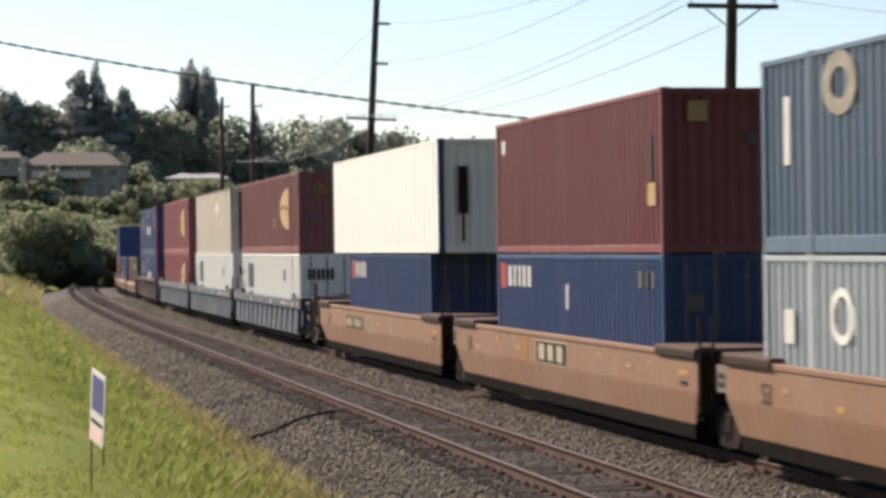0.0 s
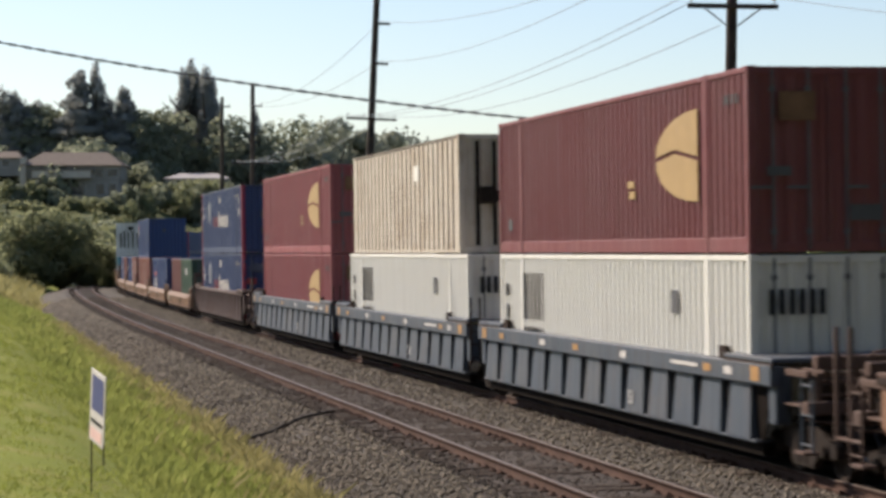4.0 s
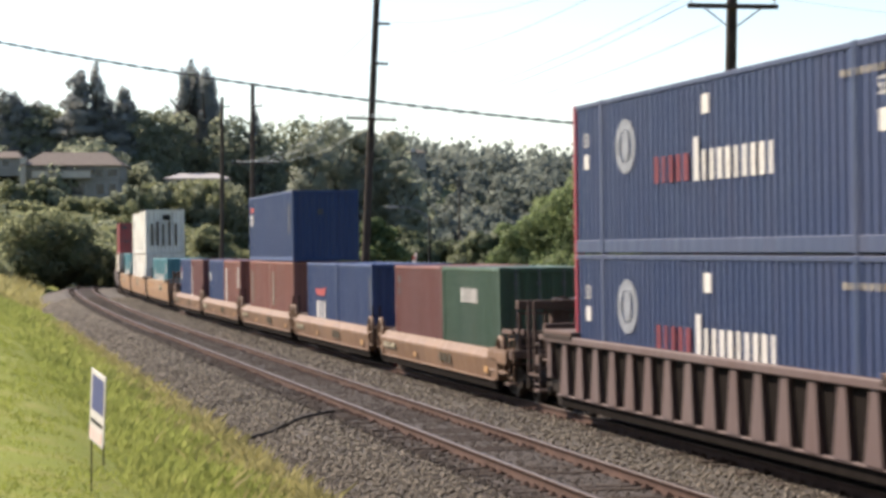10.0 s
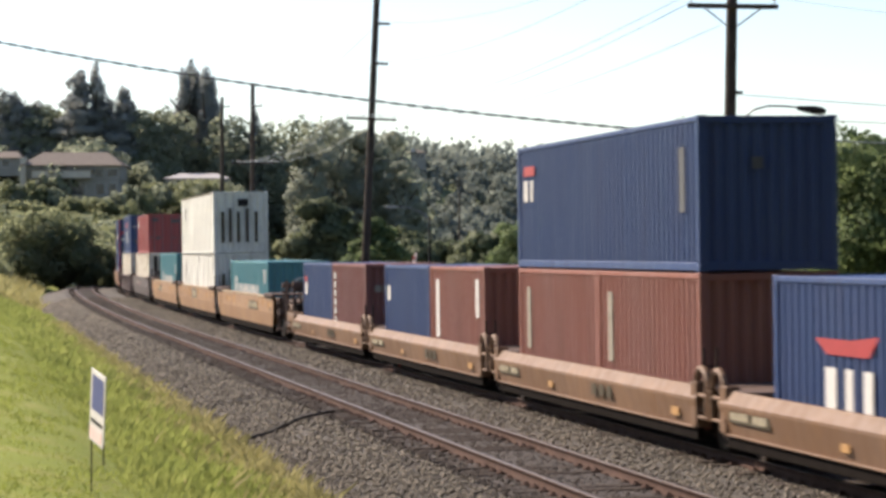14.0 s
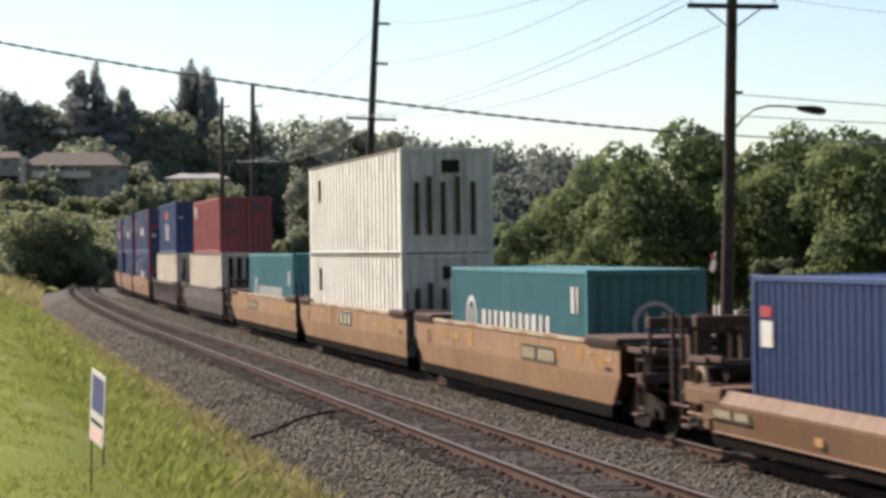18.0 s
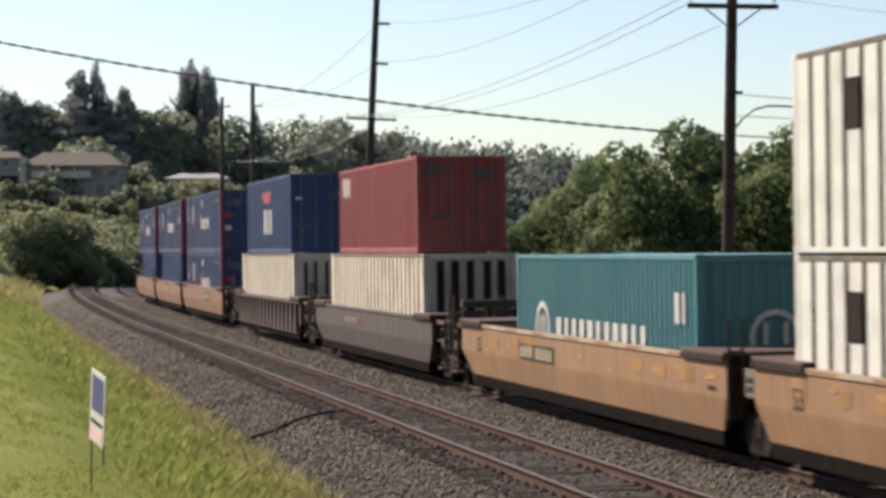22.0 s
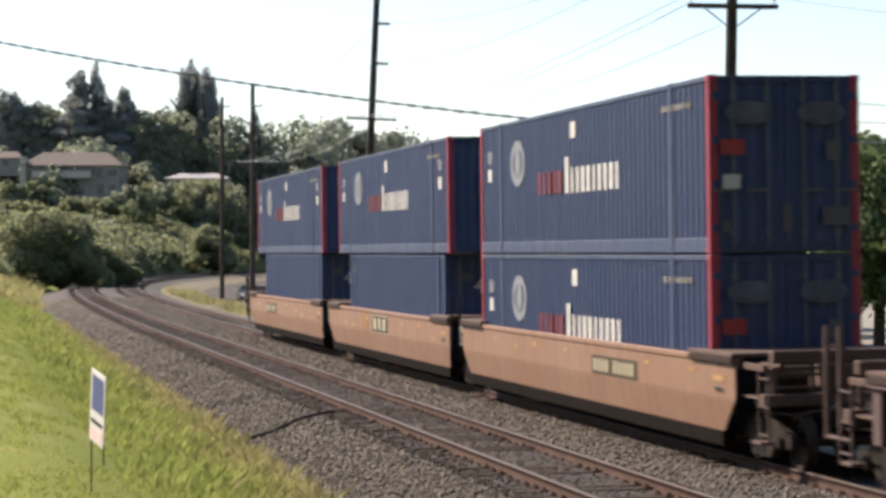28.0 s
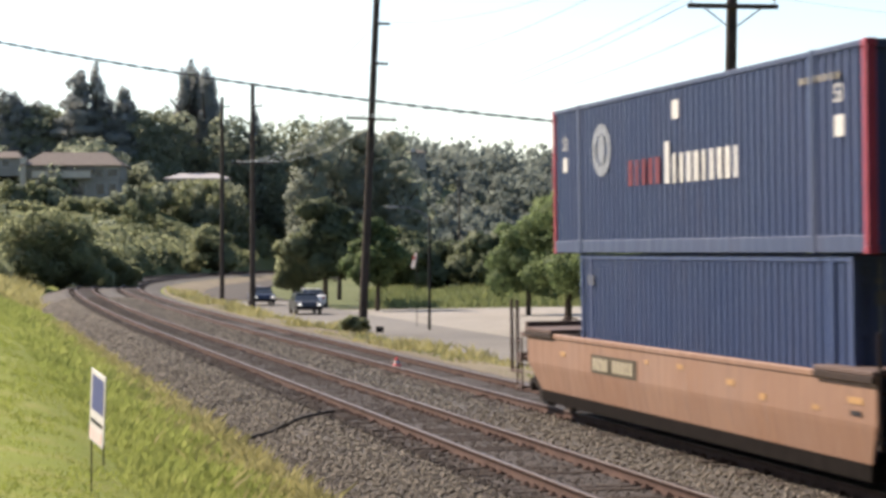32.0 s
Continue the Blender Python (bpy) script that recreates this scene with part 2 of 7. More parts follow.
GALV = plain("galvanised_steel", (0.273, 0.281, 0.289), 0.5, 0.6, 0.2, 6)
WHITE = plain("white_decal", (0.47, 0.46, 0.44), 0.6, 0, 0.06, 4)
RED = plain("red_decal", (0.26, 0.024, 0.026), 0.55, 0, 0.12, 4)
YELLOW = plain("yellow_reflector", (0.33, 0.185, 0.07), 0.5, 0, 0.1, 4)
BLACK = plain("black_decal", (0.02, 0.02, 0.022), 0.6, 0, 0.2, 4)
GLASS = plain("dark_window_glass", (0.03, 0.035, 0.04), 0.12, 0, 0.1, 2)
BARK = plain("bark", (0.055, 0.041, 0.031), 0.95, 0, 0.4, 5)
LEAF_STREET = leaves("maple_leaves", (0.052, 0.086, 0.038), (0.195, 0.245, 0.108), 0.5)
LEAF_DARK = leaves("dark_leaves", (0.072, 0.092, 0.056), (0.15, 0.172, 0.098), 0.4)
LEAF_BUSH = leaves("bush_leaves", (0.185, 0.205, 0.118), (0.235, 0.255, 0.145), 0.6)
# distance haze put into the colour: needles, hill and far leaves paler than real
LEAF_PINE = leaves("haze_toned_needles", (0.265, 0.285, 0.28), (0.32, 0.34, 0.325), 0.6)
LEAF_PALE = leaves("pale_leaves", (0.205, 0.225, 0.125), (0.275, 0.295, 0.165), 0.6)
LEAF_OAK = leaves("haze_toned_oak_leaves", (0.225, 0.246, 0.195), (0.265, 0.288, 0.225), 0.5)
LEAF_HILL = leaves("haze_toned_hill_leaves", (0.235, 0.262, 0.19), (0.275, 0.302, 0.215), 0.6)
LEAF_FAR = leaves("haze_toned_far_leaves", (0.145, 0.170, 0.150), (0.19, 0.215, 0.185), 0.55)
SLOPE = earth("brushy_slope", (0.09, 0.11, 0.045), (0.12, 0.14, 0.06), (0.15, 0.145, 0.075), 0.05, 0.4, 3.0, 0.2)
ROAD_DARK = earth("dark_asphalt", (0.075, 0.066, 0.057), (0.095, 0.083, 0.070), (0.062, 0.055, 0.048), 0.05, 0.7, 25, 0.01, 0.9)
ROAD_GREY = earth("grey_asphalt", (0.165, 0.155, 0.138), (0.20, 0.187, 0.165), (0.145, 0.135, 0.12), 0.05, 0.7, 25, 0.01, 0.85)
DIRT = earth("dry_dirt", (0.17, 0.14, 0.10), (0.22, 0.185, 0.13), (0.15, 0.135, 0.08), 0.1, 1.2, 14, 0.04)


# ---- ground, ballast, tracks ----
def build_ground():
    ys = np.concatenate([np.arange(-300, 10, 10), np.arange(10, 120, 2.0), np.arange(120, 340, 4.0), np.arange(340, 700, 12.0), np.arange(700, 1500, 40), [1600, 2000, 2600, 3400, 4400]])
    half = np.concatenate([np.arange(0, 16, 0.5), np.arange(16, 60, 2.5), np.arange(60, 260, 14), [300, 400, 520, 700, 1000, 1500, 2200, 3000]])
    offs = np.concatenate([-half[:0:-1], half])
    Y, O = np.meshgrid(ys, offs, indexing="ij")
    m = np.where(Y > 490, line_m(490.0), line_m(Y))
    X = line_x(Y) - O * np.hypot(1, m)
    Z = ground_z(X, Y)
    rng = np.random.default_rng(3)
    Z = Z + rng.normal(0, 0.02, Z.shape) * (np.abs(O) > 8)
    n, k = Y.shape
    idx = np.arange(n * k).reshape(n, k)
    f = np.stack([idx[:-1, :-1], idx[:-1, 1:], idx[1:, 1:], idx[1:, :-1]], -1).reshape(-1, 4)[:, ::-1]
    me = bulk_mesh("ground", np.stack([X, Y, Z], -1).reshape(-1, 3), f, GRASS)
    me.polygons.foreach_set("use_smooth", [True] * len(me.polygons))
    me.materials.append(SLOPE)
    yc, oc = np.broadcast_to(Y[:-1, :-1], (n - 1, k - 1)), O[:-1, :-1]
    me.polygons.foreach_set("material_index", ((yc > 250) | ((yc > 205) & (oc > 9)) | ((yc > 60) & (oc < -13.5))).astype(np.int32).ravel())
    solid("ground", me, None, "grassy ground rising to a green hillside", "ground", kind="structure")


def strip(name, prof, s0, s1, step, mat, label, category, kind="structure", jitter=0.0):
    """A band along the track with a cross-section of (off, z)."""
    ss = np.arange(s0, s1 + step, step)
    rng = np.random.default_rng(len(name))
    V = []
    for o, z in prof:
        x, y = on_line(ss, o + rng.normal(0, 1, len(ss)) * jitter)
        V.append(np.stack([x, y, np.full(len(ss), z) + rng.normal(0, 1, len(ss)) * jitter * 0.15], -1))
    V = np.stack(V, 1)
    n, k = V.shape[:2]
    idx = np.arange(n * k).reshape(n, k)
    f = np.stack([idx[:-1, :-1], idx[:-1, 1:], idx[1:, 1:], idx[1:, :-1]], -1).reshape(-1, 4)
    return solid(name, bulk_mesh(name, V.reshape(-1, 3), f, mat), None, label, category, kind=kind)


NEAR = 4.24          # the near track's centre, left of the far one
LIFT = 0.08          # and its height over it


def rail(off, z, s0=-40.0, s1=520.0):
    prof = [(-0.07, -0.17), (0.07, -0.17), (0.07, -0.155), (0.012, -0.13), (0.012, -0.045), (0.036, -0.035), (0.036, -0.008), (0.028, 0.0),
            (-0.028, 0.0), (-0.036, -0.008), (-0.036, -0.035), (-0.012, -0.045), (-0.012, -0.13), (-0.07, -0.155)]
    ss = np.concatenate([np.arange(s0, 120, 2.0), np.arange(120, s1, 4.0)])
    V = np.stack([np.stack([*on_line(ss, off + o), np.full(len(ss), z + h)], -1) for o, h in prof], 1)
    n, k = V.shape[:2]
    idx = np.arange(n * k).reshape(n, k)
    nx = np.roll(idx, -1, 1)
    f = np.stack([idx[:-1], nx[:-1], nx[1:], idx[1:]], -1).reshape(-1, 4)
    me = bulk_mesh("rail", V.reshape(-1, 3), f, RAIL_SIDE)
    me.materials.append(RAIL_TOP)
    me.polygons.foreach_set("material_index", np.tile([1 if i in (6, 7, 8) else 0 for i in range(k)], n - 1).astype(np.int32))
    solid("rail", me, None, "rusty steel rail with a worn shiny head", "rail", "rails of the double track", "structure")


def build_track():
    strip("ballast", [(8.6, -0.95), (8.0, -0.64), (6.9, -0.45), (6.3, -0.25), (5.8, -0.17), (5.5, -0.19), (2.95, -0.17), (2.6, -0.13), (2.2, -0.14), (1.6, -0.16), (1.2, -0.20), (-1.2, -0.23), (-1.6, -0.2), (-2.0, -0.22), (-3.4, -0.62), (-4.2, -0.8)],
          -60, 520, 1.0, BALLAST, "grey-brown crushed stone ballast under two tracks", "ballast", jitter=0.05)
    for c, z in ((0.0, -0.125), (NEAR, LIFT - 0.125)):
        strip("track_bed", [(c + 1.75, z - 0.16), (c + 1.45, z - 0.062), (c + 0.9, z - 0.044), (c + 0.6, z - 0.040), (c - 0.6, z - 0.040), (c - 0.9, z - 0.044), (c - 1.35, z - 0.07), (c - 1.55, z - 0.2)],
              -60, 520, 1.0, STAINED, "dark oil-stained ballast between the rails", "ballast", jitter=0.015)
    road = [(-7.2, -1.1), (-7.25, -0.92), (-7.5, -0.90), (-13.6, -0.90), (-13.85, -0.92), (-13.9, -1.2)]
    strip("road", road, -60, 200, 4.0, ROAD_GREY, "pale grey sunlit asphalt road beside the railway", "road")
    # the same road in a darker asphalt from s = 204 on
    strip("road", road, 204, 520, 4.0, ROAD_DARK, "dark asphalt road round the bend", "road")
    strip("verge", [(-2.6, -0.5), (-3.6, -0.53), (-5.0, -0.60), (-6.6, -0.82), (-7.3, -1.0)], -60, 420, 2.0, DIRT, "dry dirt verge between track and road", "verge", jitter=0.04)
    for c, z in ((0.0, 0.0), (NEAR, LIFT)):
        for side in (-0.7525, 0.7525):
            rail(c + side, z)


def build_ties():
    body = Shape().bevel_box(-0.115, 0.115, -1.3, 1.3, -0.17, 0.0, 0.012)
    plate = Shape().bevel_box(-0.09, 0.09, -0.18, 0.18, 0.001, 0.018, 0.004)
    for u, w in ((-0.05, -0.1), (0.05, 0.1), (0.05, -0.1), (-0.05, 0.1)):
        plate.box(u - 0.016, u + 0.016, w - 0.016, w + 0.016, 0.018, 0.05)
    me, mp = body.mesh("railway_tie", TIE), plate.mesh("tie_plate", RAIL_SIDE)
    rng = random.Random(5)
    for c, z in ((NEAR, LIFT - 0.172), (0.0, -0.172)):
        holder = thing("track_ties", "dark creosoted wooden ties half sunk in ballast", "railway ties", "", "structure")
        s = 24.0
        far = Shape()
        while s < 330:
            x, y = on_line(s, c)
            m = line_m(y)
            rz = math.degrees(math.atan2(1, m)) + rng.uniform(-1.2, 1.2)
            p = pose(x, y, z + rng.uniform(-0.02, 0.028), rng.uniform(-0.6, 0.6), 0, rz)
            if s < 98:
                ob = new("tie", me)
                ob.parent = holder
                ob.matrix_basis = p
                for w in (-0.7525, 0.7525):
                    pl = new("tie_plate", mp)
                    pl.parent = ob
                    pl.matrix_basis = pose(0, w, 0)
            else:
                far.add([tuple(p @ Vector(v)) for v in body.v], body.f)
            s += 0.508
        part("far_tie", far, TIE, holder)["kind"] = "stuff"


def build_stones():
    """Loose stones on the ballast, thickest nearest the camera."""
    rng = np.random.default_rng(11)
    base = np.array([[1, 0, 0], [-1, 0, 0], [0, 1, 0], [0, -1, 0], [0, 0, 1], [0, 0, -1]], float)
    tri = np.array([[0, 2, 4], [2, 1, 4], [1, 3, 4], [3, 0, 4], [2, 0, 5], [1, 2, 5], [3, 1, 5], [0, 3, 5]])
    n = 62000
    s = 24 + 150 * rng.random(n) ** 1.7
    o = np.where(rng.random(n) < 0.58, rng.uniform(5.5, 8.3, n), np.where(rng.random(n) < 0.06, rng.uniform(-1.2, 0.8, n), rng.uniform(0.84, 5.4, n)))
    z = np.interp(o, [-1.5, 1.2, 1.6, 2.2, 2.6, 2.95, 5.5, 5.69, 6.0, 6.3, 6.9, 8.0, 8.6], [-0.20, -0.20, -0.16, -0.14, -0.13, -0.17, -0.10, -0.105, -0.19, -0.245, -0.445, -0.635, -0.95])
    rails = np.array([-0.7525, 0.7525, NEAR - 0.7525, NEAR + 0.7525])
    keep = np.min(np.abs(o[:, None] - rails[None]), 1) > 0.13
    s, o, z = s[keep], o[keep], z[keep]
    n = len(s)
    x, y = on_line(s, o)
    bed = (np.abs(o) < 1.4) | (np.abs(o - NEAR) < 1.45)
    z = np.where(bed, np.where(o > 2, LIFT, 0.0) - 0.178, z)
    r = rng.uniform(0.020, 0.045, n) * np.interp(s, [24, 50, 90, 170], [1.0, 1.15, 1.5, 1.9])
    sc = rng.uniform(0.6, 1.3, (n, 6, 1))
    V = base[None] * sc * r[:, None, None]
    a = rng.uniform(0, 6.28, n)
    ca, sa = np.cos(a)[:, None], np.sin(a)[:, None]
    V = np.stack([V[..., 0] * ca - V[..., 1] * sa, V[..., 0] * sa + V[..., 1] * ca, V[..., 2] * 0.75], -1)
    V += np.stack([x, y, z + np.where(bed, 0.3 * r, 0.5 * r + 0.012)], -1)[:, None]
    oily = (np.abs(o) < 0.72) | ((o - NEAR < 1.5) & (o - NEAR > -1.1))
    for mask, mat, label in ((~oily, STONES, "loose grey and brown ballast stones"), (oily, OILY, "dark oily stones between the rails")):
        k = int(mask.sum())
        F = tri[None] + (np.arange(k) * 6)[:, None, None]
        solid("loose_ballast", bulk_mesh("loose_ballast", V[mask].reshape(-1, 3), F.reshape(-1, 3), mat), None, label, "gravel", kind="stuff")


def blades(name, label, x, y, z, h, w, lean, mat, seed):
    rng = np.random.default_rng(seed)
    n = len(x)
    a = rng.uniform(0, 6.28, n)
    dx, dy = np.cos(a) * w, np.sin(a) * w
    lx, ly = rng.normal(0, 1, n) * lean * h, rng.normal(0, 1, n) * lean * h
    P = np.stack([x, y, z], -1)
    V = np.stack([P + np.stack([-dx, -dy, 0 * x], -1), P + np.stack([dx, dy, 0 * x], -1),
                  P + np.stack([lx * 0.4 + dx * 0.7, ly * 0.4 + dy * 0.7, h * 0.6], -1), P + np.stack([lx, ly, h], -1)], 1)
    F = np.array([[0, 1, 2, 3]])[None] + (np.arange(n) * 4)[:, None, None]
    return solid(name, bulk_mesh(name, V.reshape(-1, 3), F.reshape(-1, 4), mat), None, label, "grass", kind="stuff")


def build_grass():
    rng = np.random.default_rng(21)
    n = 125000
    s = 14 + 130 * rng.random(n) ** 1.8
    o = 7.7 + 3.6 * rng.random(n) ** 1.2
    x, y = on_line(s, o)
    patch = 0.5 + 0.5 * np.sin(x * 1.7 + 0.6 * y) * np.sin(y * 0.9 - x)
    h = (0.12 + 0.24 * rng.random(n) * patch) * np.interp(o, [7.7, 8.6, 10.5, 11.4], [0.7, 1.3, 1.1, 0.4]) * np.interp(s, [20, 60], [0.9, 1.2])
    blades("tall_grass", "tall rough green grass along the ballast edge", x, y, ground_z(x, y) - 0.02, h, 0.0035 + 0.00012 * s, 0.32, BLADES, 22)
    n = 60000
    s = 14 + 120 * rng.random(n) ** 1.8
    o = rng.uniform(10.6, 15.0, n)
    x, y = on_line(s, o)
    blades("lawn", "short mown lawn on the bank", x, y, ground_z(x, y) - 0.01, rng.uniform(0.02, 0.06, n), 0.005 + 0.0002 * s, 0.6, LAWN, 23)
    n = 9000
    s = 40 + 190 * rng.random(n) ** 1.2
    o = rng.uniform(8.3, 12.5, n)
    keep = s > 150
    s, o = s[keep], o[keep]
    x, y = on_line(s, o)
    blades("track_brush", "dry brush on the bank beside the bend", x, y, ground_z(x, y) - 0.02, rng.uniform(0.25, 0.8, len(x)), 0.008 + 0.0002 * s, 0.5, STRAW, 28)
    n = 14000
    s = 16 + 110 * rng.random(n) ** 1.4
    o = 7.6 + np.abs(rng.normal(0, 0.75, n))
    x, y = on_line(s, o)
    blades("dry_grass", "straw-coloured dry grass at the edge of the ballast", x, y, ground_z(x, y) - 0.02, rng.uniform(0.15, 0.42, n), 0.005 + 0.0002 * s, 0.45, STRAW, 24)
    n = 11000
    s = 45 + 190 * rng.random(n) ** 1.2
    o = rng.uniform(-6.9, -3.6, n)
    x, y = on_line(s, o)
    keep = np.sin(x * 0.8) * np.sin(y * 0.31 + 1) > -0.1
    x, y, s = x[keep], y[keep], s[keep]
    h = rng.uniform(0.2, 0.75, len(x)) * (0.6 + 0.4 * np.sin(y * 0.23))
    blades("verge_weeds", "dry yellow weeds between the track and the road", x, y, ground_z(x, y) - 0.02, h, 0.01 + 0.0003 * s, 0.35, STRAW, 25)
    n = 9000
    s = 45 + 190 * rng.random(n) ** 1.2
    o = rng.uniform(-6.9, -3.8, n)
    x, y = on_line(s, o)
    blades("verge_grass", "green grass tufts between the track and the road", x, y, ground_z(x, y) - 0.02, rng.uniform(0.1, 0.4, n) * (0.45 + 0.55 * np.sin(y * 0.35) * np.sin(x + 0.2 * y)), 0.010 + 0.0002 * s, 0.4, MEADOW, 26)
    n = 30000
    y = rng.uniform(172, 250, n)
    x = (rng.uniform(640, 1500, n) - 784.0) / 4000.0 * y
    blades("meadow_grass", "tall unmown meadow grass beyond the side street", x, y, ground_z(x, y) - 0.05, rng.uniform(0.5, 1.3, n) * (0.6 + 0.4 * np.sin(x * 0.5) * np.sin(y * 0.2)), np.full(n, 0.09), 0.25, MEADOW, 27)


# ---- the train: shipping containers ----
_cache = {}


def shared(key, make):
    if key not in _cache:
        _cache[key] = make()
    return _cache[key]


def wave_wall(a0, a1, b, z0, z1, pitch, depth, along='x'):
    """A corrugated sheet from a0 to a1, its outer face at b; along x it faces +-y, along y it faces +-x."""
    sg = 1 if b > 0 else -1
    n = max(1, round((a1 - a0) / pitch))
    p = (a1 - a0) / n
    pts = []
    for i in range(n):
        x = a0 + i * p
        pts += [(x, 0), (x + 0.27 * p, 0), (x + 0.5 * p, 1), (x + 0.77 * p, 1)]
    pts.append((a1, 0))
    sh = Shape()
    vs = []
    for z in (z0, z1):
        for a, k in pts:
            c = b - sg * depth * k
            vs.append((a, c, z) if along == 'x' else (c, a, z))
    m = len(pts)
    return sh.add(vs, [(i, i + 1, i + 1 + m, i + m) for i in range(m - 1)])


def groove_mesh(a0, a1, b, z0, z1, pitch, gap, depth, mat, groove):
    """One sheet of flat upright panels with deep grooves of a second colour between them, outer face at y = b."""
    sg = 1 if b > 0 else -1
    n = max(1, round((a1 - a0) / pitch))
    p = (a1 - a0) / n
    pts = []
    for i in range(n):
        x = a0 + i * p
        pts += [(x, 1), (x + gap / 2, 1), (x + gap / 2 + 0.4 * depth, 0), (x + p - gap / 2 - 0.4 * depth, 0), (x + p - gap / 2, 1)]
    pts.append((a1, 1))
    m = len(pts)
    vs = [(a, b - sg * depth * k, z) for z in (z0, z1) for a, k in pts]
    me = Shape().add(vs, [(i, i + 1, i + 1 + m, i + m) for i in range(m - 1)]).mesh("side_panel", mat)
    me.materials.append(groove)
    # groove floors and their slanted edges take the second colour
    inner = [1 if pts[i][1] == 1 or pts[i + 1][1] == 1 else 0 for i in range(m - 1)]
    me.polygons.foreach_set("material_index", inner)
    return me


class Decal:
    """Markings on one box: places them on its near side or on the end that faces the camera."""
    def __init__(self, ob, L, W):
        self.ob, self.L, self.W = ob, L, W

    def side(self, name, x0, x1, z0, z1, mat, label=""):
        y = self.W / 2 + 0.003
        part(name, Shape().box(x0, x1, y, y + 0.004, z0, z1), mat, self.ob, label)

    def end(self, name, y0, y1, z0, z1, mat, label=""):
        x = -self.L / 2 - 0.034
        part(name, Shape().box(x - 0.004, x, y0, y1, z0, z1), mat, self.ob, label)

    def side_word(self, x0, x1, z0, z1, n, mat, label="row of worn lettering bars", cap=0.0):
        """Bars of the size of a word that runs from x0 to x1 (x0 is the far end)."""
        y = self.W / 2 + 0.003
        p = (x1 - x0) / n
        for i in range(n):
            e = 0.2 + 0.1 * ((i * 3) % 4) / 3
            a, b = sorted((x0 + i * p + e * p, x0 + i * p + (1.0 - e) * p))
            top = z1 + (cap if i in (0,) else 0)
            part("marking", Shape().box(a, b, y, y + 0.004, z0, top), mat, self.ob, label)

    def side_poly(self, name, pts, mat, label=""):
        y = self.W / 2 + 0.003
        part(name, Shape().prism(pts, y, y + 0.004), mat, self.ob, label)

    def end_text(self, txt, y, z, size, mat):
        cu = bpy.data.curves.new("marking", 'FONT')
        cu.body, cu.size, cu.align_x, cu.extrude = txt, size, 'CENTER', 0.002
        cu.materials.append(mat)
        ob = new("marking", cu)
        ob.parent = self.ob
        ob["label"] = "painted number " + txt
        ob.matrix_basis = Matrix(((0, 0, -1, -self.L / 2 - 0.038), (-1, 0, 0, y), (0, 1, 0, z), (0, 0, 0, 1)))

    def side_text(self, txt, x, z, size, mat):
        cu = bpy.data.curves.new("marking", 'FONT')
        cu.body, cu.size, cu.align_x, cu.extrude = txt, size, 'CENTER', 0.002
        cu.materials.append(mat)
        ob = new("marking", cu)
        ob.parent = self.ob
        ob["label"] = "painted number " + txt
        ob.matrix_basis = Matrix(((-1, 0, 0, x), (0, 0, 1, self.W / 2 + 0.006), (0, 1, 0, z), (0, 0, 0, 1)))


def worn_emblem(d, cx, cz, rx, rz, mat, label):
    """A round emblem, worn to patches."""
    y = d.W / 2 + 0.003
    n = 16
    pts = [(cx + rx * (0.9 + 0.1 * math.cos(5 * q)) * math.cos(q), cz + rz * math.sin(q)) for q in [2 * math.pi * i / n for i in range(n)]]
    part("emblem", Shape().prism(pts, y, y + 0.004), mat, d.ob, label)


def ring_emblem(d, cx, cz, rx, rz, inner, mat, label):
    y = d.W / 2 + 0.005
    sh = Shape()
    n = 18
    vs = []
    for k in (1.0, inner):
        vs += [(cx + k * rx * math.cos(2 * math.pi * i / n), y, cz + k * rz * math.sin(2 * math.pi * i / n)) for i in range(n)]
    part("emblem", sh.add(vs, [(i, (i + 1) % n, (i + 1) % n + n, i + n) for i in range(n)]), mat, d.ob, label)


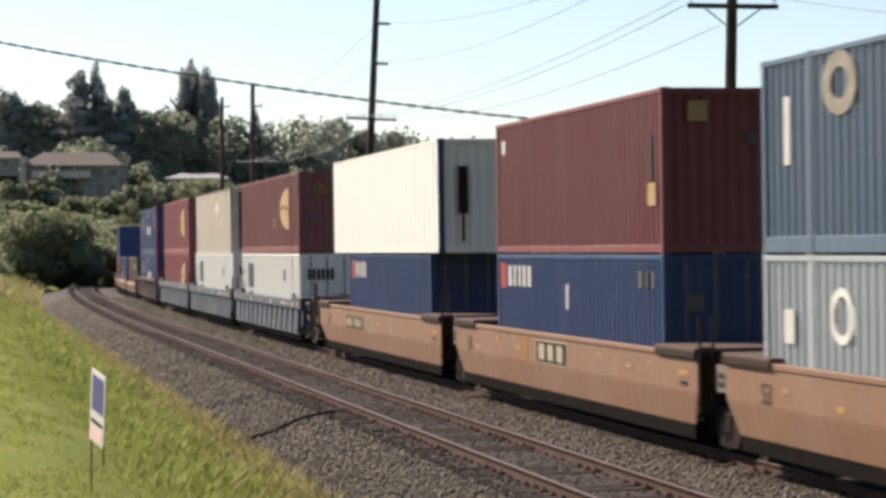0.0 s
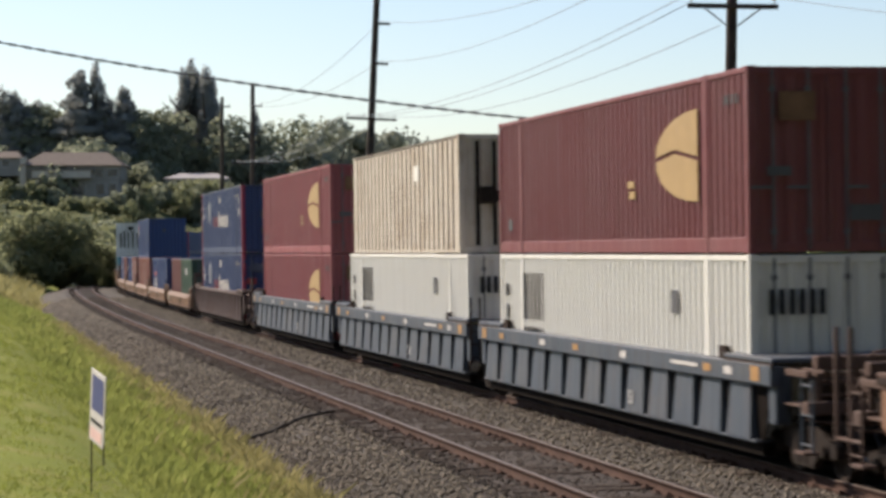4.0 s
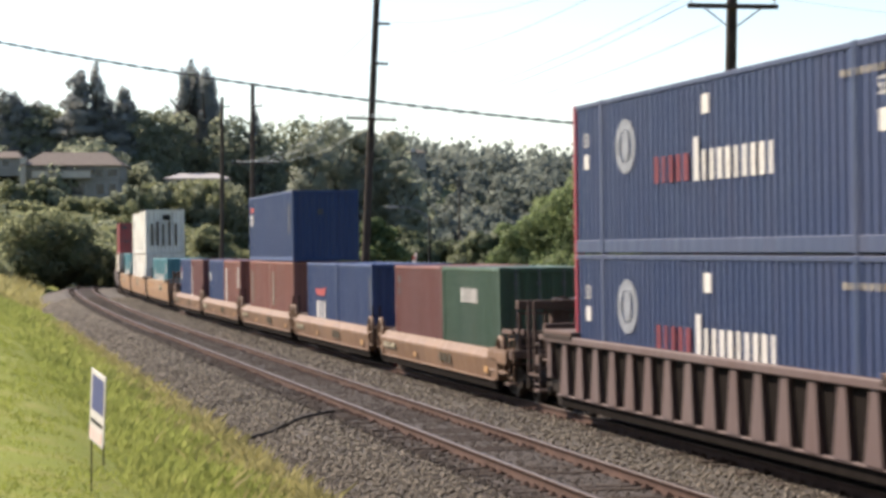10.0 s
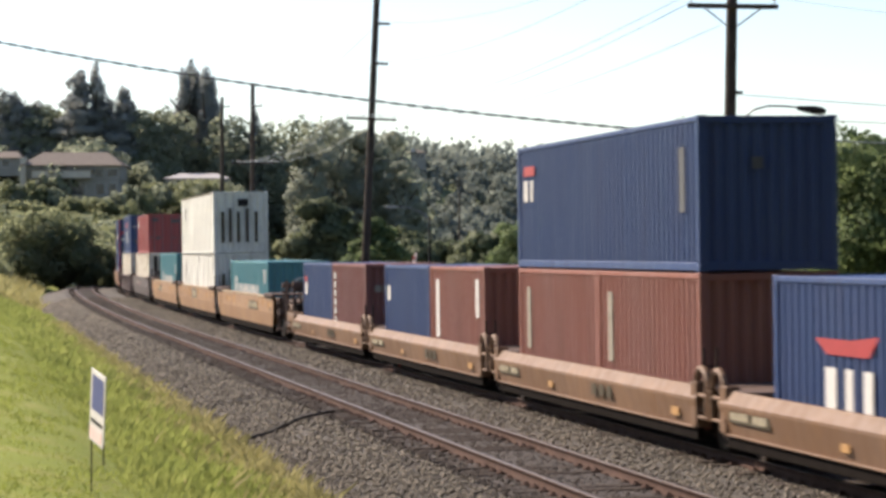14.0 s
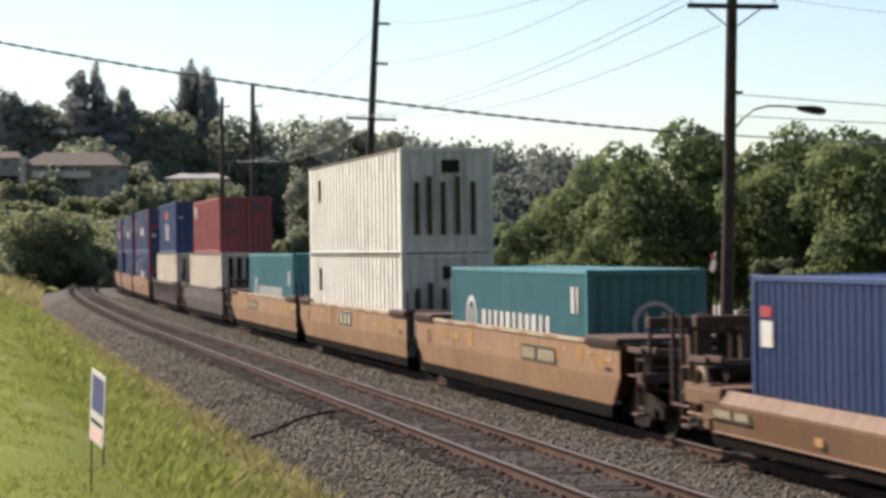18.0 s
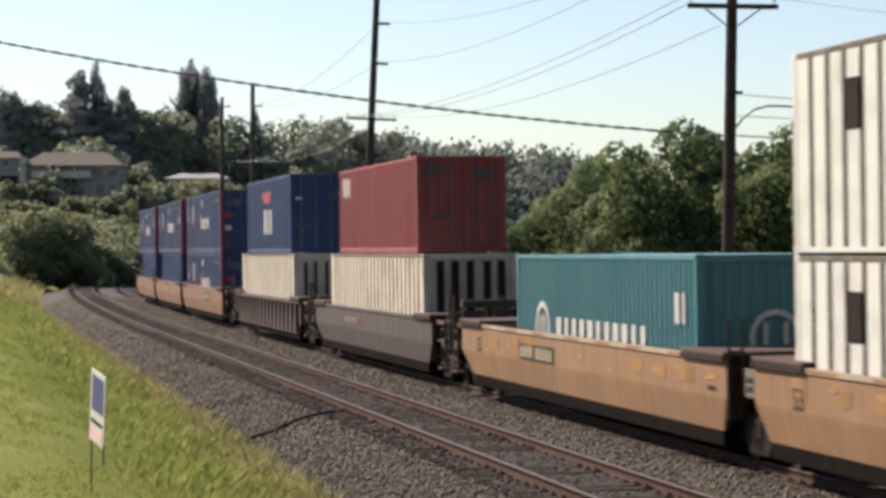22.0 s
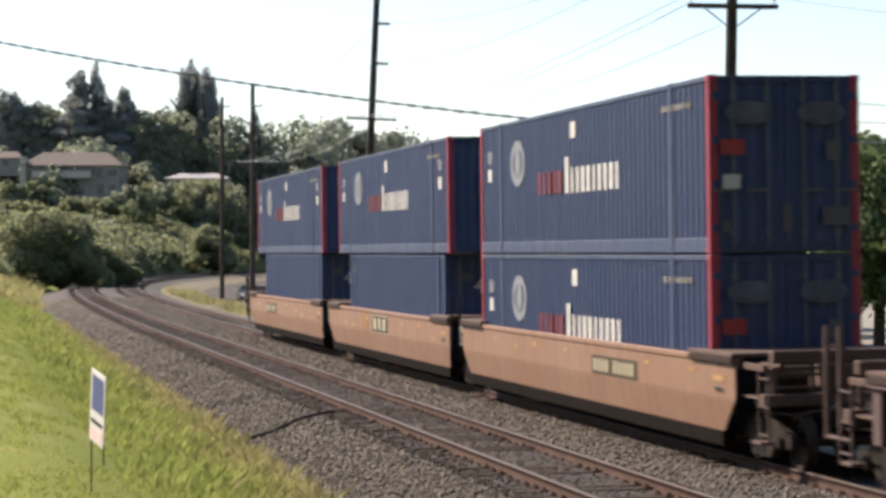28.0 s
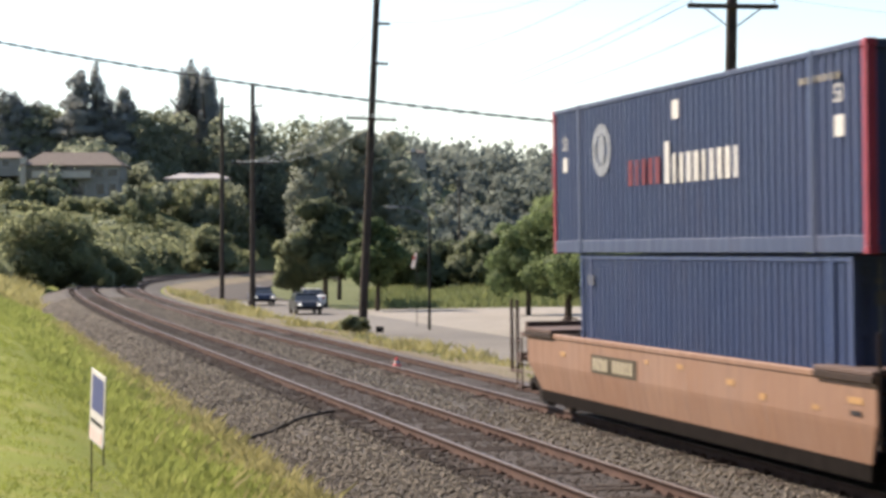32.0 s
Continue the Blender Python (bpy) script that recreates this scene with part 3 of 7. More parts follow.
def container(label, L, H, mat, style="wave", end="door", W=2.44, post_mat=None, rail_mat=None, groove=None, name="shipping_container"):
    """A steel box with its base at z = 0 and its middle at x = 0; -x is the end that leads."""
    ob = thing(name, label, "container", "containers on the train")
    rail_mat, post_mat = rail_mat or mat, post_mat or mat
    hw, hl = W / 2, L / 2
    long_box = L > 13.0
    br = (0.26 if style == "wave" else 0.10) if long_box else 0.16
    key = (L, H, W, style)
    for sg in (1, -1):
        if style == "wave":
            pitch = 0.275 if not long_box else 0.29
            me = shared(("side", key, mat.name, sg), lambda: wave_wall(-hl + 0.1, hl - 0.1, sg * (hw - 0.012), br, H - 0.10, pitch, 0.05).mesh("side_panel", mat))
            part("side_panel", me, None, ob)
        else:
            pitch, gap = {"groove": (0.58, 0.12), "slat": (0.62, 0.10), "panel": (0.60, 0.03)}[style]
            me = shared(("side", key, mat.name, sg), lambda: groove_mesh(-hl + 0.1, hl - 0.1, sg * (hw - 0.006), br, H - 0.10, pitch, gap, 0.025 if style == "panel" else 0.075, mat, groove or DARK))
            part("side_panel", me, None, ob)
        lo = shared(("brail", key, rail_mat.name, sg), lambda: Shape().bevel_box(-hl + 0.09, hl - 0.09, *sorted((sg * (hw - 0.10), sg * (hw - 0.004))), 0.02, br, 0.01).mesh("bottom_rail", rail_mat))
        part("bottom_rail", lo, None, ob)
        top_mat = TOP_GRIME if style in ("groove", "slat") else rail_mat
        hi = shared(("trail", key, top_mat.name, sg), lambda: Shape().bevel_box(-hl + 0.09, hl - 0.09, *sorted((sg * (hw - 0.09), sg * hw)), H - 0.098, H - 0.012, 0.01).mesh("top_rail", top_mat))
        part("top_rail", hi, None, ob)
    for ex in (1, -1):
        for sg in (1, -1):
            me = shared(("post", key, post_mat.name, ex, sg), lambda: Shape().bevel_box(*sorted((ex * (hl - 0.16), ex * (hl - 0.002))), *sorted((sg * (hw - 0.15), sg * (hw - 0.001))), 0.11, H - 0.11, 0.015).mesh("corner_post", post_mat))
            part("corner_post", me, None, ob)
            for z0, z1 in ((0, 0.118), (H - 0.118, H)):
                me = shared(("cast", key, post_mat.name, ex, sg, z0), lambda: Shape().bevel_box(*sorted((ex * (hl - 0.178), ex * (hl + 0.003))), *sorted((sg * (hw - 0.162), sg * (hw + 0.003))), z0, z1, 0.012).mesh("corner_casting", post_mat))
                part("corner_casting", me, None, ob)
        for z0, z1, nm in ((0.02, 0.17, "end_sill"), (H - 0.14, H - 0.012, "end_header")):
            me = shared((nm, key, rail_mat.name, ex), lambda: Shape().bevel_box(*sorted((ex * (hl - 0.12), ex * (hl - 0.004))), -hw + 0.15, hw - 0.15, z0, z1, 0.008).mesh(nm, rail_mat))
            part(nm, me, None, ob)
        if long_box and style == "wave":
            for sg in (1, -1):
                me = shared(("ipost", key, rail_mat.name, ex, sg), lambda: Shape().bevel_box(*sorted((ex * 6.02, ex * 6.18)), *sorted((sg * (hw - 0.1), sg * (hw + 0.012))), 0.0, H - 0.0, 0.012).mesh("stacking_post", rail_mat))
                part("stacking_post", me, None, ob)
        doors = (end == "door") == (ex < 0)
        if doors:
            for k in (1, -1):
                y0, y1 = sorted((k * 0.012, k * (hw - 0.155)))
                me = shared(("leaf", key, mat.name, ex, k), lambda: wave_wall(y0, y1, ex * (hl - 0.012), 0.17, H - 0.14, (y1 - y0) / 4.01, 0.03, 'y').mesh("door_leaf", mat))
                leaf = part("door_leaf", me, None, ob)
                for q in (0.27, 0.78):
                    yy = k * (hw - 0.15) * q
                    me = shared(("rod", H, W, L, ex, k, q), lambda: Shape().rod((ex * (hl + 0.018), yy, 0.06), (ex * (hl + 0.018), yy, H - 0.05), 0.02, n=6)
                                .box(*sorted((ex * (hl - 0.01), ex * (hl + 0.028))), yy - 0.045, yy + 0.045, 0.30, 0.38).box(*sorted((ex * (hl - 0.01), ex * (hl + 0.028))), yy - 0.045, yy + 0.045, H - 0.4, H - 0.32)
                                .box(*sorted((ex * (hl + 0.01), ex * (hl + 0.03))), yy - 0.02, yy + k * 0.36, 1.0, 1.05).mesh("lock_rod", ROD))
                    part("lock_rod", me, None, leaf, "dull steel locking rod")
                for j in range(4):
                    z = 0.35 + j * (H - 0.75) / 3
                    me = shared(("hinge", L, W, mat.name, ex, k, round(z, 2)), lambda: Shape().box(*sorted((ex * (hl - 0.02), ex * (hl + 0.01))), *sorted((k * (hw - 0.20), k * (hw - 0.06))), z, z + 0.12).mesh("hinge", mat))
                    part("hinge", me, None, leaf)
        else:
            me = shared(("front", key, mat.name, ex), lambda: wave_wall(-hw + 0.14, hw - 0.14, ex * (hl - 0.02), 0.16, H - 0.13, 0.25, 0.045, 'y').mesh("front_wall", mat))
            part("front_wall", me, None, ob)
    roof = shared(("roof", key, mat.name), lambda: wave_roof(L, W, H).mesh("roof", mat))
    part("roof", roof, None, ob)
    part("floor_pan", shared(("floor", key), lambda: Shape().box(-hl + 0.1, hl - 0.1, -hw + 0.1, hw - 0.1, 0.03, 0.14).mesh("floor_pan", DARK)), None, ob)
    return ob, Decal(ob, L, W)


def wave_roof(L, W, H):
    n = round(L / 0.5)
    sh = Shape()
    vs = []
    for i in range(2 * n + 1):
        x = -L / 2 + 0.08 + (L - 0.16) * i / (2 * n)
        z = H - 0.022 - (0.018 if i % 2 else 0)
        vs += [(x, -W / 2 + 0.05, z), (x, W / 2 - 0.05, z)]
    return sh.add(vs, [(2 * i, 2 * i + 2, 2 * i + 3, 2 * i + 1) for i in range(2 * n)])


C_NAVY = paint("navy_container_paint", (0.013, 0.034, 0.108), 0.5, 0.15, fade=0.14)
C_BLUE = paint("blue_container_paint", (0.010, 0.035, 0.120), 0.5, 0.2, fade=0.14)
C_STEEL = paint("steel_blue_container_paint", (0.059, 0.1, 0.152), 0.5, 0.25)
C_PALE = paint("pale_blue_container_paint", (0.264, 0.31, 0.327), 0.5, 0.25)
C_MAROON = paint("maroon_container_paint", (0.146, 0.028, 0.033), 0.5, 0.2)
# paler, pinker copy of the maroon paint
C_ROSE = paint("rose_maroon_container_paint", (0.205, 0.041, 0.050), 0.5, 0.2, fade=0.18)
C_RED = paint("red_container_paint", (0.255, 0.040, 0.041), 0.5, 0.2, fade=0.18)
C_RUST = paint("rust_red_container_paint", (0.196, 0.064, 0.044), 0.55, 0.4)
C_BROWN = paint("brown_red_container_paint", (0.135, 0.039, 0.033), 0.55, 0.25)
C_GREEN = paint("green_container_paint", (0.024, 0.067, 0.038), 0.5, 0.25)
C_TEAL = paint("teal_container_paint", (0.040, 0.172, 0.202), 0.5, 0.2, fade=0.15)
C_WHITE = paint("white_container_paint", (0.60, 0.60, 0.56), 0.5, 0.15)
C_CREAM = paint("cream_container_paint", (0.52, 0.475, 0.39), 0.55, 0.5, blotch=(0.34, 0.26, 0.17))
C_TAN = paint("tan_container_paint", (0.46, 0.415, 0.345), 0.6, 0.5, blotch=(0.31, 0.24, 0.165))
C_REEFER = paint("off_white_container_paint", (0.575, 0.575, 0.53), 0.55, 0.5, blotch=(0.40, 0.39, 0.36))
# darker navy copy: the corrugated walls' shading put into the flat rails' colour
RAIL_NAVY = paint("shaded_navy_rail", (0.011, 0.027, 0.078), 0.55, 0.15, fade=0.1)
TRIM_RED = plain("red_corner_paint", (0.25, 0.019, 0.042), 0.5, 0, 0.12, 3)
NEAR_BLACK = plain("near_black_brown", (0.018, 0.013, 0.010), 0.85, 0, 0.4, 4)
TOP_GRIME = plain("grimy_roof_edge", (0.14, 0.125, 0.105), 0.8, 0, 0.4, 3)
PLATE_EDGE = plain("cream_plate_paint", (0.34, 0.30, 0.215), 0.65, 0, 0.15, 3)
PLATE_DARK = plain("black_name_plate", (0.024, 0.021, 0.018), 0.7, 0, 0.2, 3)
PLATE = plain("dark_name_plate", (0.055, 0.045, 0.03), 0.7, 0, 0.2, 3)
ROD = plain("dull_lock_rod", (0.11, 0.115, 0.125), 0.6, 0.3, 0.2, 4)
FADED_RED = plain("faded_red_decal", (0.13, 0.03, 0.04), 0.6, 0, 0.2, 3)
EMBLEM = plain("washed_out_emblem", (0.165, 0.18, 0.205), 0.6, 0, 0.35, 3)
EMBLEM_DIM = plain("faint_emblem", (0.075, 0.085, 0.11), 0.6, 0, 0.4, 3)
EMBLEM_TAN = plain("washed_out_tan_emblem", (0.22, 0.2, 0.165), 0.6, 0, 0.3, 3)
GOLD = plain("gold_decal", (0.31, 0.205, 0.088), 0.55, 0, 0.12, 2)
DULL_GOLD = plain("worn_gold_decal", (0.15, 0.085, 0.05), 0.6, 0, 0.3, 3)
GREY_DECAL = plain("faded_grey_decal", (0.085, 0.088, 0.094), 0.6, 0, 0.12, 2)
NAVY_DECAL = plain("navy_decal", (0.030, 0.045, 0.090), 0.6, 0, 0.15, 2)


def stack_box(trim="both", L=16.15, H=2.896, end="door"):
    """A long navy box with red corner posts, a round emblem and a two-colour word."""
    ob, d = container("navy blue corrugated 53-foot container with red corner posts", L, H, C_NAVY, "wave", end, 2.59, TRIM_RED if trim == "both" else C_NAVY, RAIL_NAVY)
    cx = 4.55
    ring_emblem(d, cx, 1.95, 0.62, 0.5, 0.62, EMBLEM, "washed-out ring emblem")
    worn_emblem(d, cx, 1.95, 0.26, 0.3, EMBLEM, "washed-out emblem core")
    d.side_word(2.9, 0.9, 1.22, 1.68, 5, FADED_RED, "faded red lettering bars")
    d.side_word(0.75, -3.1, 1.2, 1.7, 10, WHITE, "white lettering bars", 0.22)
    d.side("marking", -0.1, 0.25, 2.28, 2.6, WHITE)
    d.side_word(-5.6, -7.2, 2.42, 2.52, 7, EMBLEM_TAN, "small serial bars")
    d.side_text("53", 7.1, 2.05, 0.36, WHITE)
    d.side("marking", 6.95, 7.25, 1.62, 1.9, WHITE)
    if end == "front":
        d.side_text("53", -7.1, 2.1, 0.36, WHITE)
        d.side("marking", -7.3, -6.95, 1.62, 1.92, WHITE)
        d.end_text("53", 0.08, 1.95, 0.55, WHITE)
        d.end("marking", 0.0, 0.5, 1.52, 1.82, GREY_DECAL)
        d.end("marking", -0.1, 0.5, 0.85, 1.08, GREY_DECAL)
        d.end("marking", -0.62, -0.55, 0.9, 2.1, GREY_DECAL)
        d.end("marking", -0.85, -0.75, 0.55, 0.85, WHITE)
    else:
        for y in (0.62, -0.62):
            x = -L / 2 - 0.05
            pts = [(y + 0.42 * math.cos(t), 2.28 + 0.2 * math.sin(t)) for t in [2 * math.pi * i / 12 for i in range(12)]]
            part("emblem", Shape().add([(x, a, b) for a, b in pts] + [(x - 0.004, a, b) for a, b in pts], [tuple(range(12)), tuple(range(12, 24))] + [(i, (i + 1) % 12, (i + 1) % 12 + 12, i + 12) for i in range(12)]),
                 EMBLEM_DIM, ob, "faded grey oval emblem")
        d.end("marking", 0.7, 1.12, 1.6, 1.85, RED)
        d.end("marking", 0.78, 1.08, 1.05, 1.28, WHITE)
        d.end("marking", -0.95, -0.7, 1.5, 1.82, GREY_DECAL)
        d.end("marking", -1.1, -0.62, 0.45, 0.75, GREY_DECAL)
        d.end("marking", -0.1, 0.06, 0.35, 0.8, GREY_DECAL)
        d.end("marking", 0.95, 1.1, 0.35, 0.55, GREY_DECAL)
    return ob


def box45():
    ob, d = container("navy blue corrugated 45-foot container with white number", 13.72, 2.896, C_NAVY, "wave", "door", 2.44)
    d.side_text("45", -6.5, 1.0, 0.5, WHITE)
    d.side("marking", 5.9, 6.3, 2.3, 2.5, GREY_DECAL)
    d.end_text("45", 0.2, 1.9, 0.55, WHITE)
    d.end("marking", 0.5, 0.9, 2.2, 2.4, GREY_DECAL)
    return ob


def maroon53(gold_low=False, tone=None):
    ob, d = container("maroon corrugated 53-foot container with a gold emblem", 16.15, 2.896, tone or C_MAROON, "wave", "door", 2.59)
    c, z = -5.7, 1.62
    half = [(c + 2.3 * math.sin(q), z + 0.76 * math.cos(q)) for q in [math.pi * i / 12 for i in range(13)]]
    upper = [p for p in half if p[1] > z + 0.06] + [(c + 2.24, z + 0.04), (c + 1.2, z + 0.14), (c, z - 0.02)]
    lower = [(c, z - 0.09), (c + 1.2, z + 0.07), (c + 2.24, z - 0.04)] + [p for p in half if p[1] < z - 0.06]
    d.side_poly("emblem", upper, GOLD, "faded gold upper half of a sail-shaped emblem")
    d.side_poly("emblem", lower, GOLD, "faded gold lower half of a sail-shaped emblem")
    d.side("marking", -2.15, -1.75, 1.18, 1.30, GOLD)
    d.side("marking", -2.2, -1.85, 0.98, 1.12, GOLD)
    d.side_word(-7.0, -7.7, 2.35, 2.5, 4, GREY_DECAL)
    d.side("marking", 6.9, 7.2, 0.5, 0.75, GREY_DECAL)
    d.end("marking", 0.2, 0.8, 2.05, 2.5, DULL_GOLD)
    d.end("marking", -0.9, -0.35, 0.5, 0.75, GREY_DECAL)
    d.end("marking", 0.6, 1.0, 1.2, 1.35, GREY_DECAL)
    return ob


def white_lettered():
    ob, d = container("white corrugated 53-foot container with dark lettering bars", 16.15, 2.896, C_WHITE, "wave", "door", 2.59)
    d.side_word(6.02, 4.22, 1.52, 2.50, 6, BLACK, "bold black lettering bars")
    d.side_word(6.0, 4.25, 1.14, 1.36, 7, BLACK, "black lettering bars")
    d.side("marking", 7.3, 7.6, 2.0, 2.25, BLACK)
    d.side("marking", 7.3, 7.5, 1.5, 1.8, BLACK)
    d.side("marking", -4.6, -4.2, 1.9, 2.3, GREY_DECAL)
    x = -16.15 / 2 - 0.05
    sh = Shape()
    for i in range(3):
        a = 1.0 - i * 0.33
        sh.box(x - 0.004, x, a - 0.10, a, 1.97, 2.36).box(x - 0.004, x, a - 0.26, a - 0.16, 1.97, 2.36)
    part("marking", sh, BLACK, ob, "dark lettering bars")
    return ob


# ---- the train: well cars ----
TAN_CAR = paint("tan_car_paint", (0.180, 0.090, 0.049), 0.6, 0.4, blotch=(0.215, 0.118, 0.070))
YELLOW_CAR = paint("yellow_tan_car_paint", (0.116, 0.056, 0.023), 0.6, 0.45, blotch=(0.17, 0.088, 0.04))
OLIVE_CAR = paint("olive_tan_car_paint", (0.215, 0.115, 0.052), 0.6, 0.55, blotch=(0.29, 0.165, 0.075))
SEAM = plain("grey_panel_seam", (0.36, 0.345, 0.31), 0.7, 0, 0.2, 3)
# near black: shade between the ribs and under the cars put into the colour
RECESS = plain("shade_black_sheet", (0.010, 0.008, 0.007), 0.9, 0, 0.4, 3)
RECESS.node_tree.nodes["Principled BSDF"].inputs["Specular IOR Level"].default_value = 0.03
EDGE = plain("grimy_platform_edge", (0.030, 0.020, 0.016), 0.8, 0, 0.3, 4)
PATCH_TAN = plain("fresh_tan_paint", (0.23, 0.125, 0.06), 0.6, 0, 0.12, 2)
PATCH = plain("orange_touch_up_paint", (0.27, 0.152, 0.066), 0.65, 0, 0.3, 1.5)
BROWN_CAR = paint("brown_car_paint", (0.064, 0.034, 0.030), 0.65, 0.4)
PLUM_CAR = paint("faded_brown_car_paint", (0.047, 0.032, 0.029), 0.65, 0.35)
GREY_CAR = paint("blue_grey_car_paint", (0.034, 0.049, 0.070), 0.55, 0.45, blotch=(0.070, 0.074, 0.080))
RUSTY = paint("rusty_car_steel", (0.066, 0.035, 0.025), 0.8, 0.5)


def loft(levels, thick=0.07):
    """A wall lofted through levels of (x0, x1, y, z), with some thickness inwards."""
    sh = Shape()
    sg = 1 if levels[0][2] > 0 else -1
    n = len(levels)
    vs = []
    for x0, x1, y, z in levels:
        vs += [(x0, y, z), (x1, y, z), (x1, y - sg * thick, z), (x0, y - sg * thick, z)]
    fs = [(0, 1, 2, 3), tuple(4 * (n - 1) + i for i in (3, 2, 1, 0))]
    for i in range(n - 1):
        for k in range(4):
            a, b = 4 * i + k, 4 * i + (k + 1) % 4
            fs.append((a, b, b + 4, a + 4))
    return sh.add(vs, fs)


def wheel_shape():
    sh = Shape()
    for sg in (1, -1):
        y = sg * 0.72
        prof = [(0.10, y - sg * 0.02), (0.32, y + sg * 0.01), (0.36, y + sg * 0.055), (0.415, y + sg * 0.06), (0.425, y - sg * 0.05), (0.455, y - sg * 0.065), (0.455, y - sg * 0.09), (0.35, y - sg * 0.085), (0.12, y - sg * 0.09)]
        sh.lathe(prof, 'y', 22)
        sh.box(-0.06, 0.06, min(y, y + sg * 0.03), max(y, y + sg * 0.03), 0.15, 0.27)
    return sh.rod((0, -1.02, 0), (0, 1.02, 0), 0.075, n=10)


WHEELSETS = []


def truck(parent, x):
    me = shared("bolster", lambda: Shape().bevel_box(-0.2, 0.2, -1.08, 1.08, 0.38, 0.72, 0.03).rod((0, 0, 0.7), (0, 0, 0.85), 0.3, n=14).mesh("truck", GREASE))
    tr = part("truck", me, None, parent, "dark greasy cast-steel truck")
    tr.location = (x, 0, 0)
    pts = [(-1.28, 0.36), (-1.28, 0.56), (-0.95, 0.62), (-0.55, 0.78), (0.55, 0.78), (0.95, 0.62), (1.28, 0.56), (1.28, 0.36), (0.98, 0.34), (0.62, 0.42), (0.38, 0.16), (-0.38, 0.16), (-0.62, 0.42), (-0.98, 0.34)]
    for sg in (1, -1):
        y = sg * 0.98
        sf = shared(("sframe", sg), lambda: Shape().prism(pts, y - 0.06, y + 0.06)
                    .rod((0.13, y + sg * 0.02, 0.22), (0.13, y + sg * 0.02, 0.52), 0.075, n=8).rod((-0.13, y + sg * 0.02, 0.22), (-0.13, y + sg * 0.02, 0.52), 0.075, n=8)
                    .rod((0.89, y, 0.42), (0.89, y + sg * 0.13, 0.42), 0.1, n=10).rod((-0.89, y, 0.42), (-0.89, y + sg * 0.13, 0.42), 0.1, n=10).mesh("side_frame", GREASE))
        part("side_frame", sf, None, tr)
    for dx in (-0.89, 0.89):
        ws = part("wheelset", shared("wheelset", lambda: wheel_shape().mesh("wheelset", WHEEL)), None, tr, "worn steel wheels on an axle")
        ws.matrix_parent_inverse = Matrix.Translation((dx, 0, 0))
        ws.location = (0, 0, 0.42)
        WHEELSETS.append(ws)


def rungs(parent, x, y, z0, z1, mat, name="ladder", w=0.4, along='x'):
    sh = Shape()
    d = (w / 2, 0) if along == 'x' else (0, w / 2)
    for k in (1, -1):
        sh.rod((x + k * d[0], y + k * d[1], z0), (x + k * d[0], y + k * d[1], z1), 0.022, n=6)
    n = max(2, round((z1 - z0) / 0.32))
    for i in range(n):
        z = z0 + 0.1 + (z1 - z0 - 0.2) * i / (n - 1)
        sh.rod((x - d[0], y - d[1], z), (x + d[0], y + d[1], z), 0.016, n=6)
    part(name, sh, mat, parent)


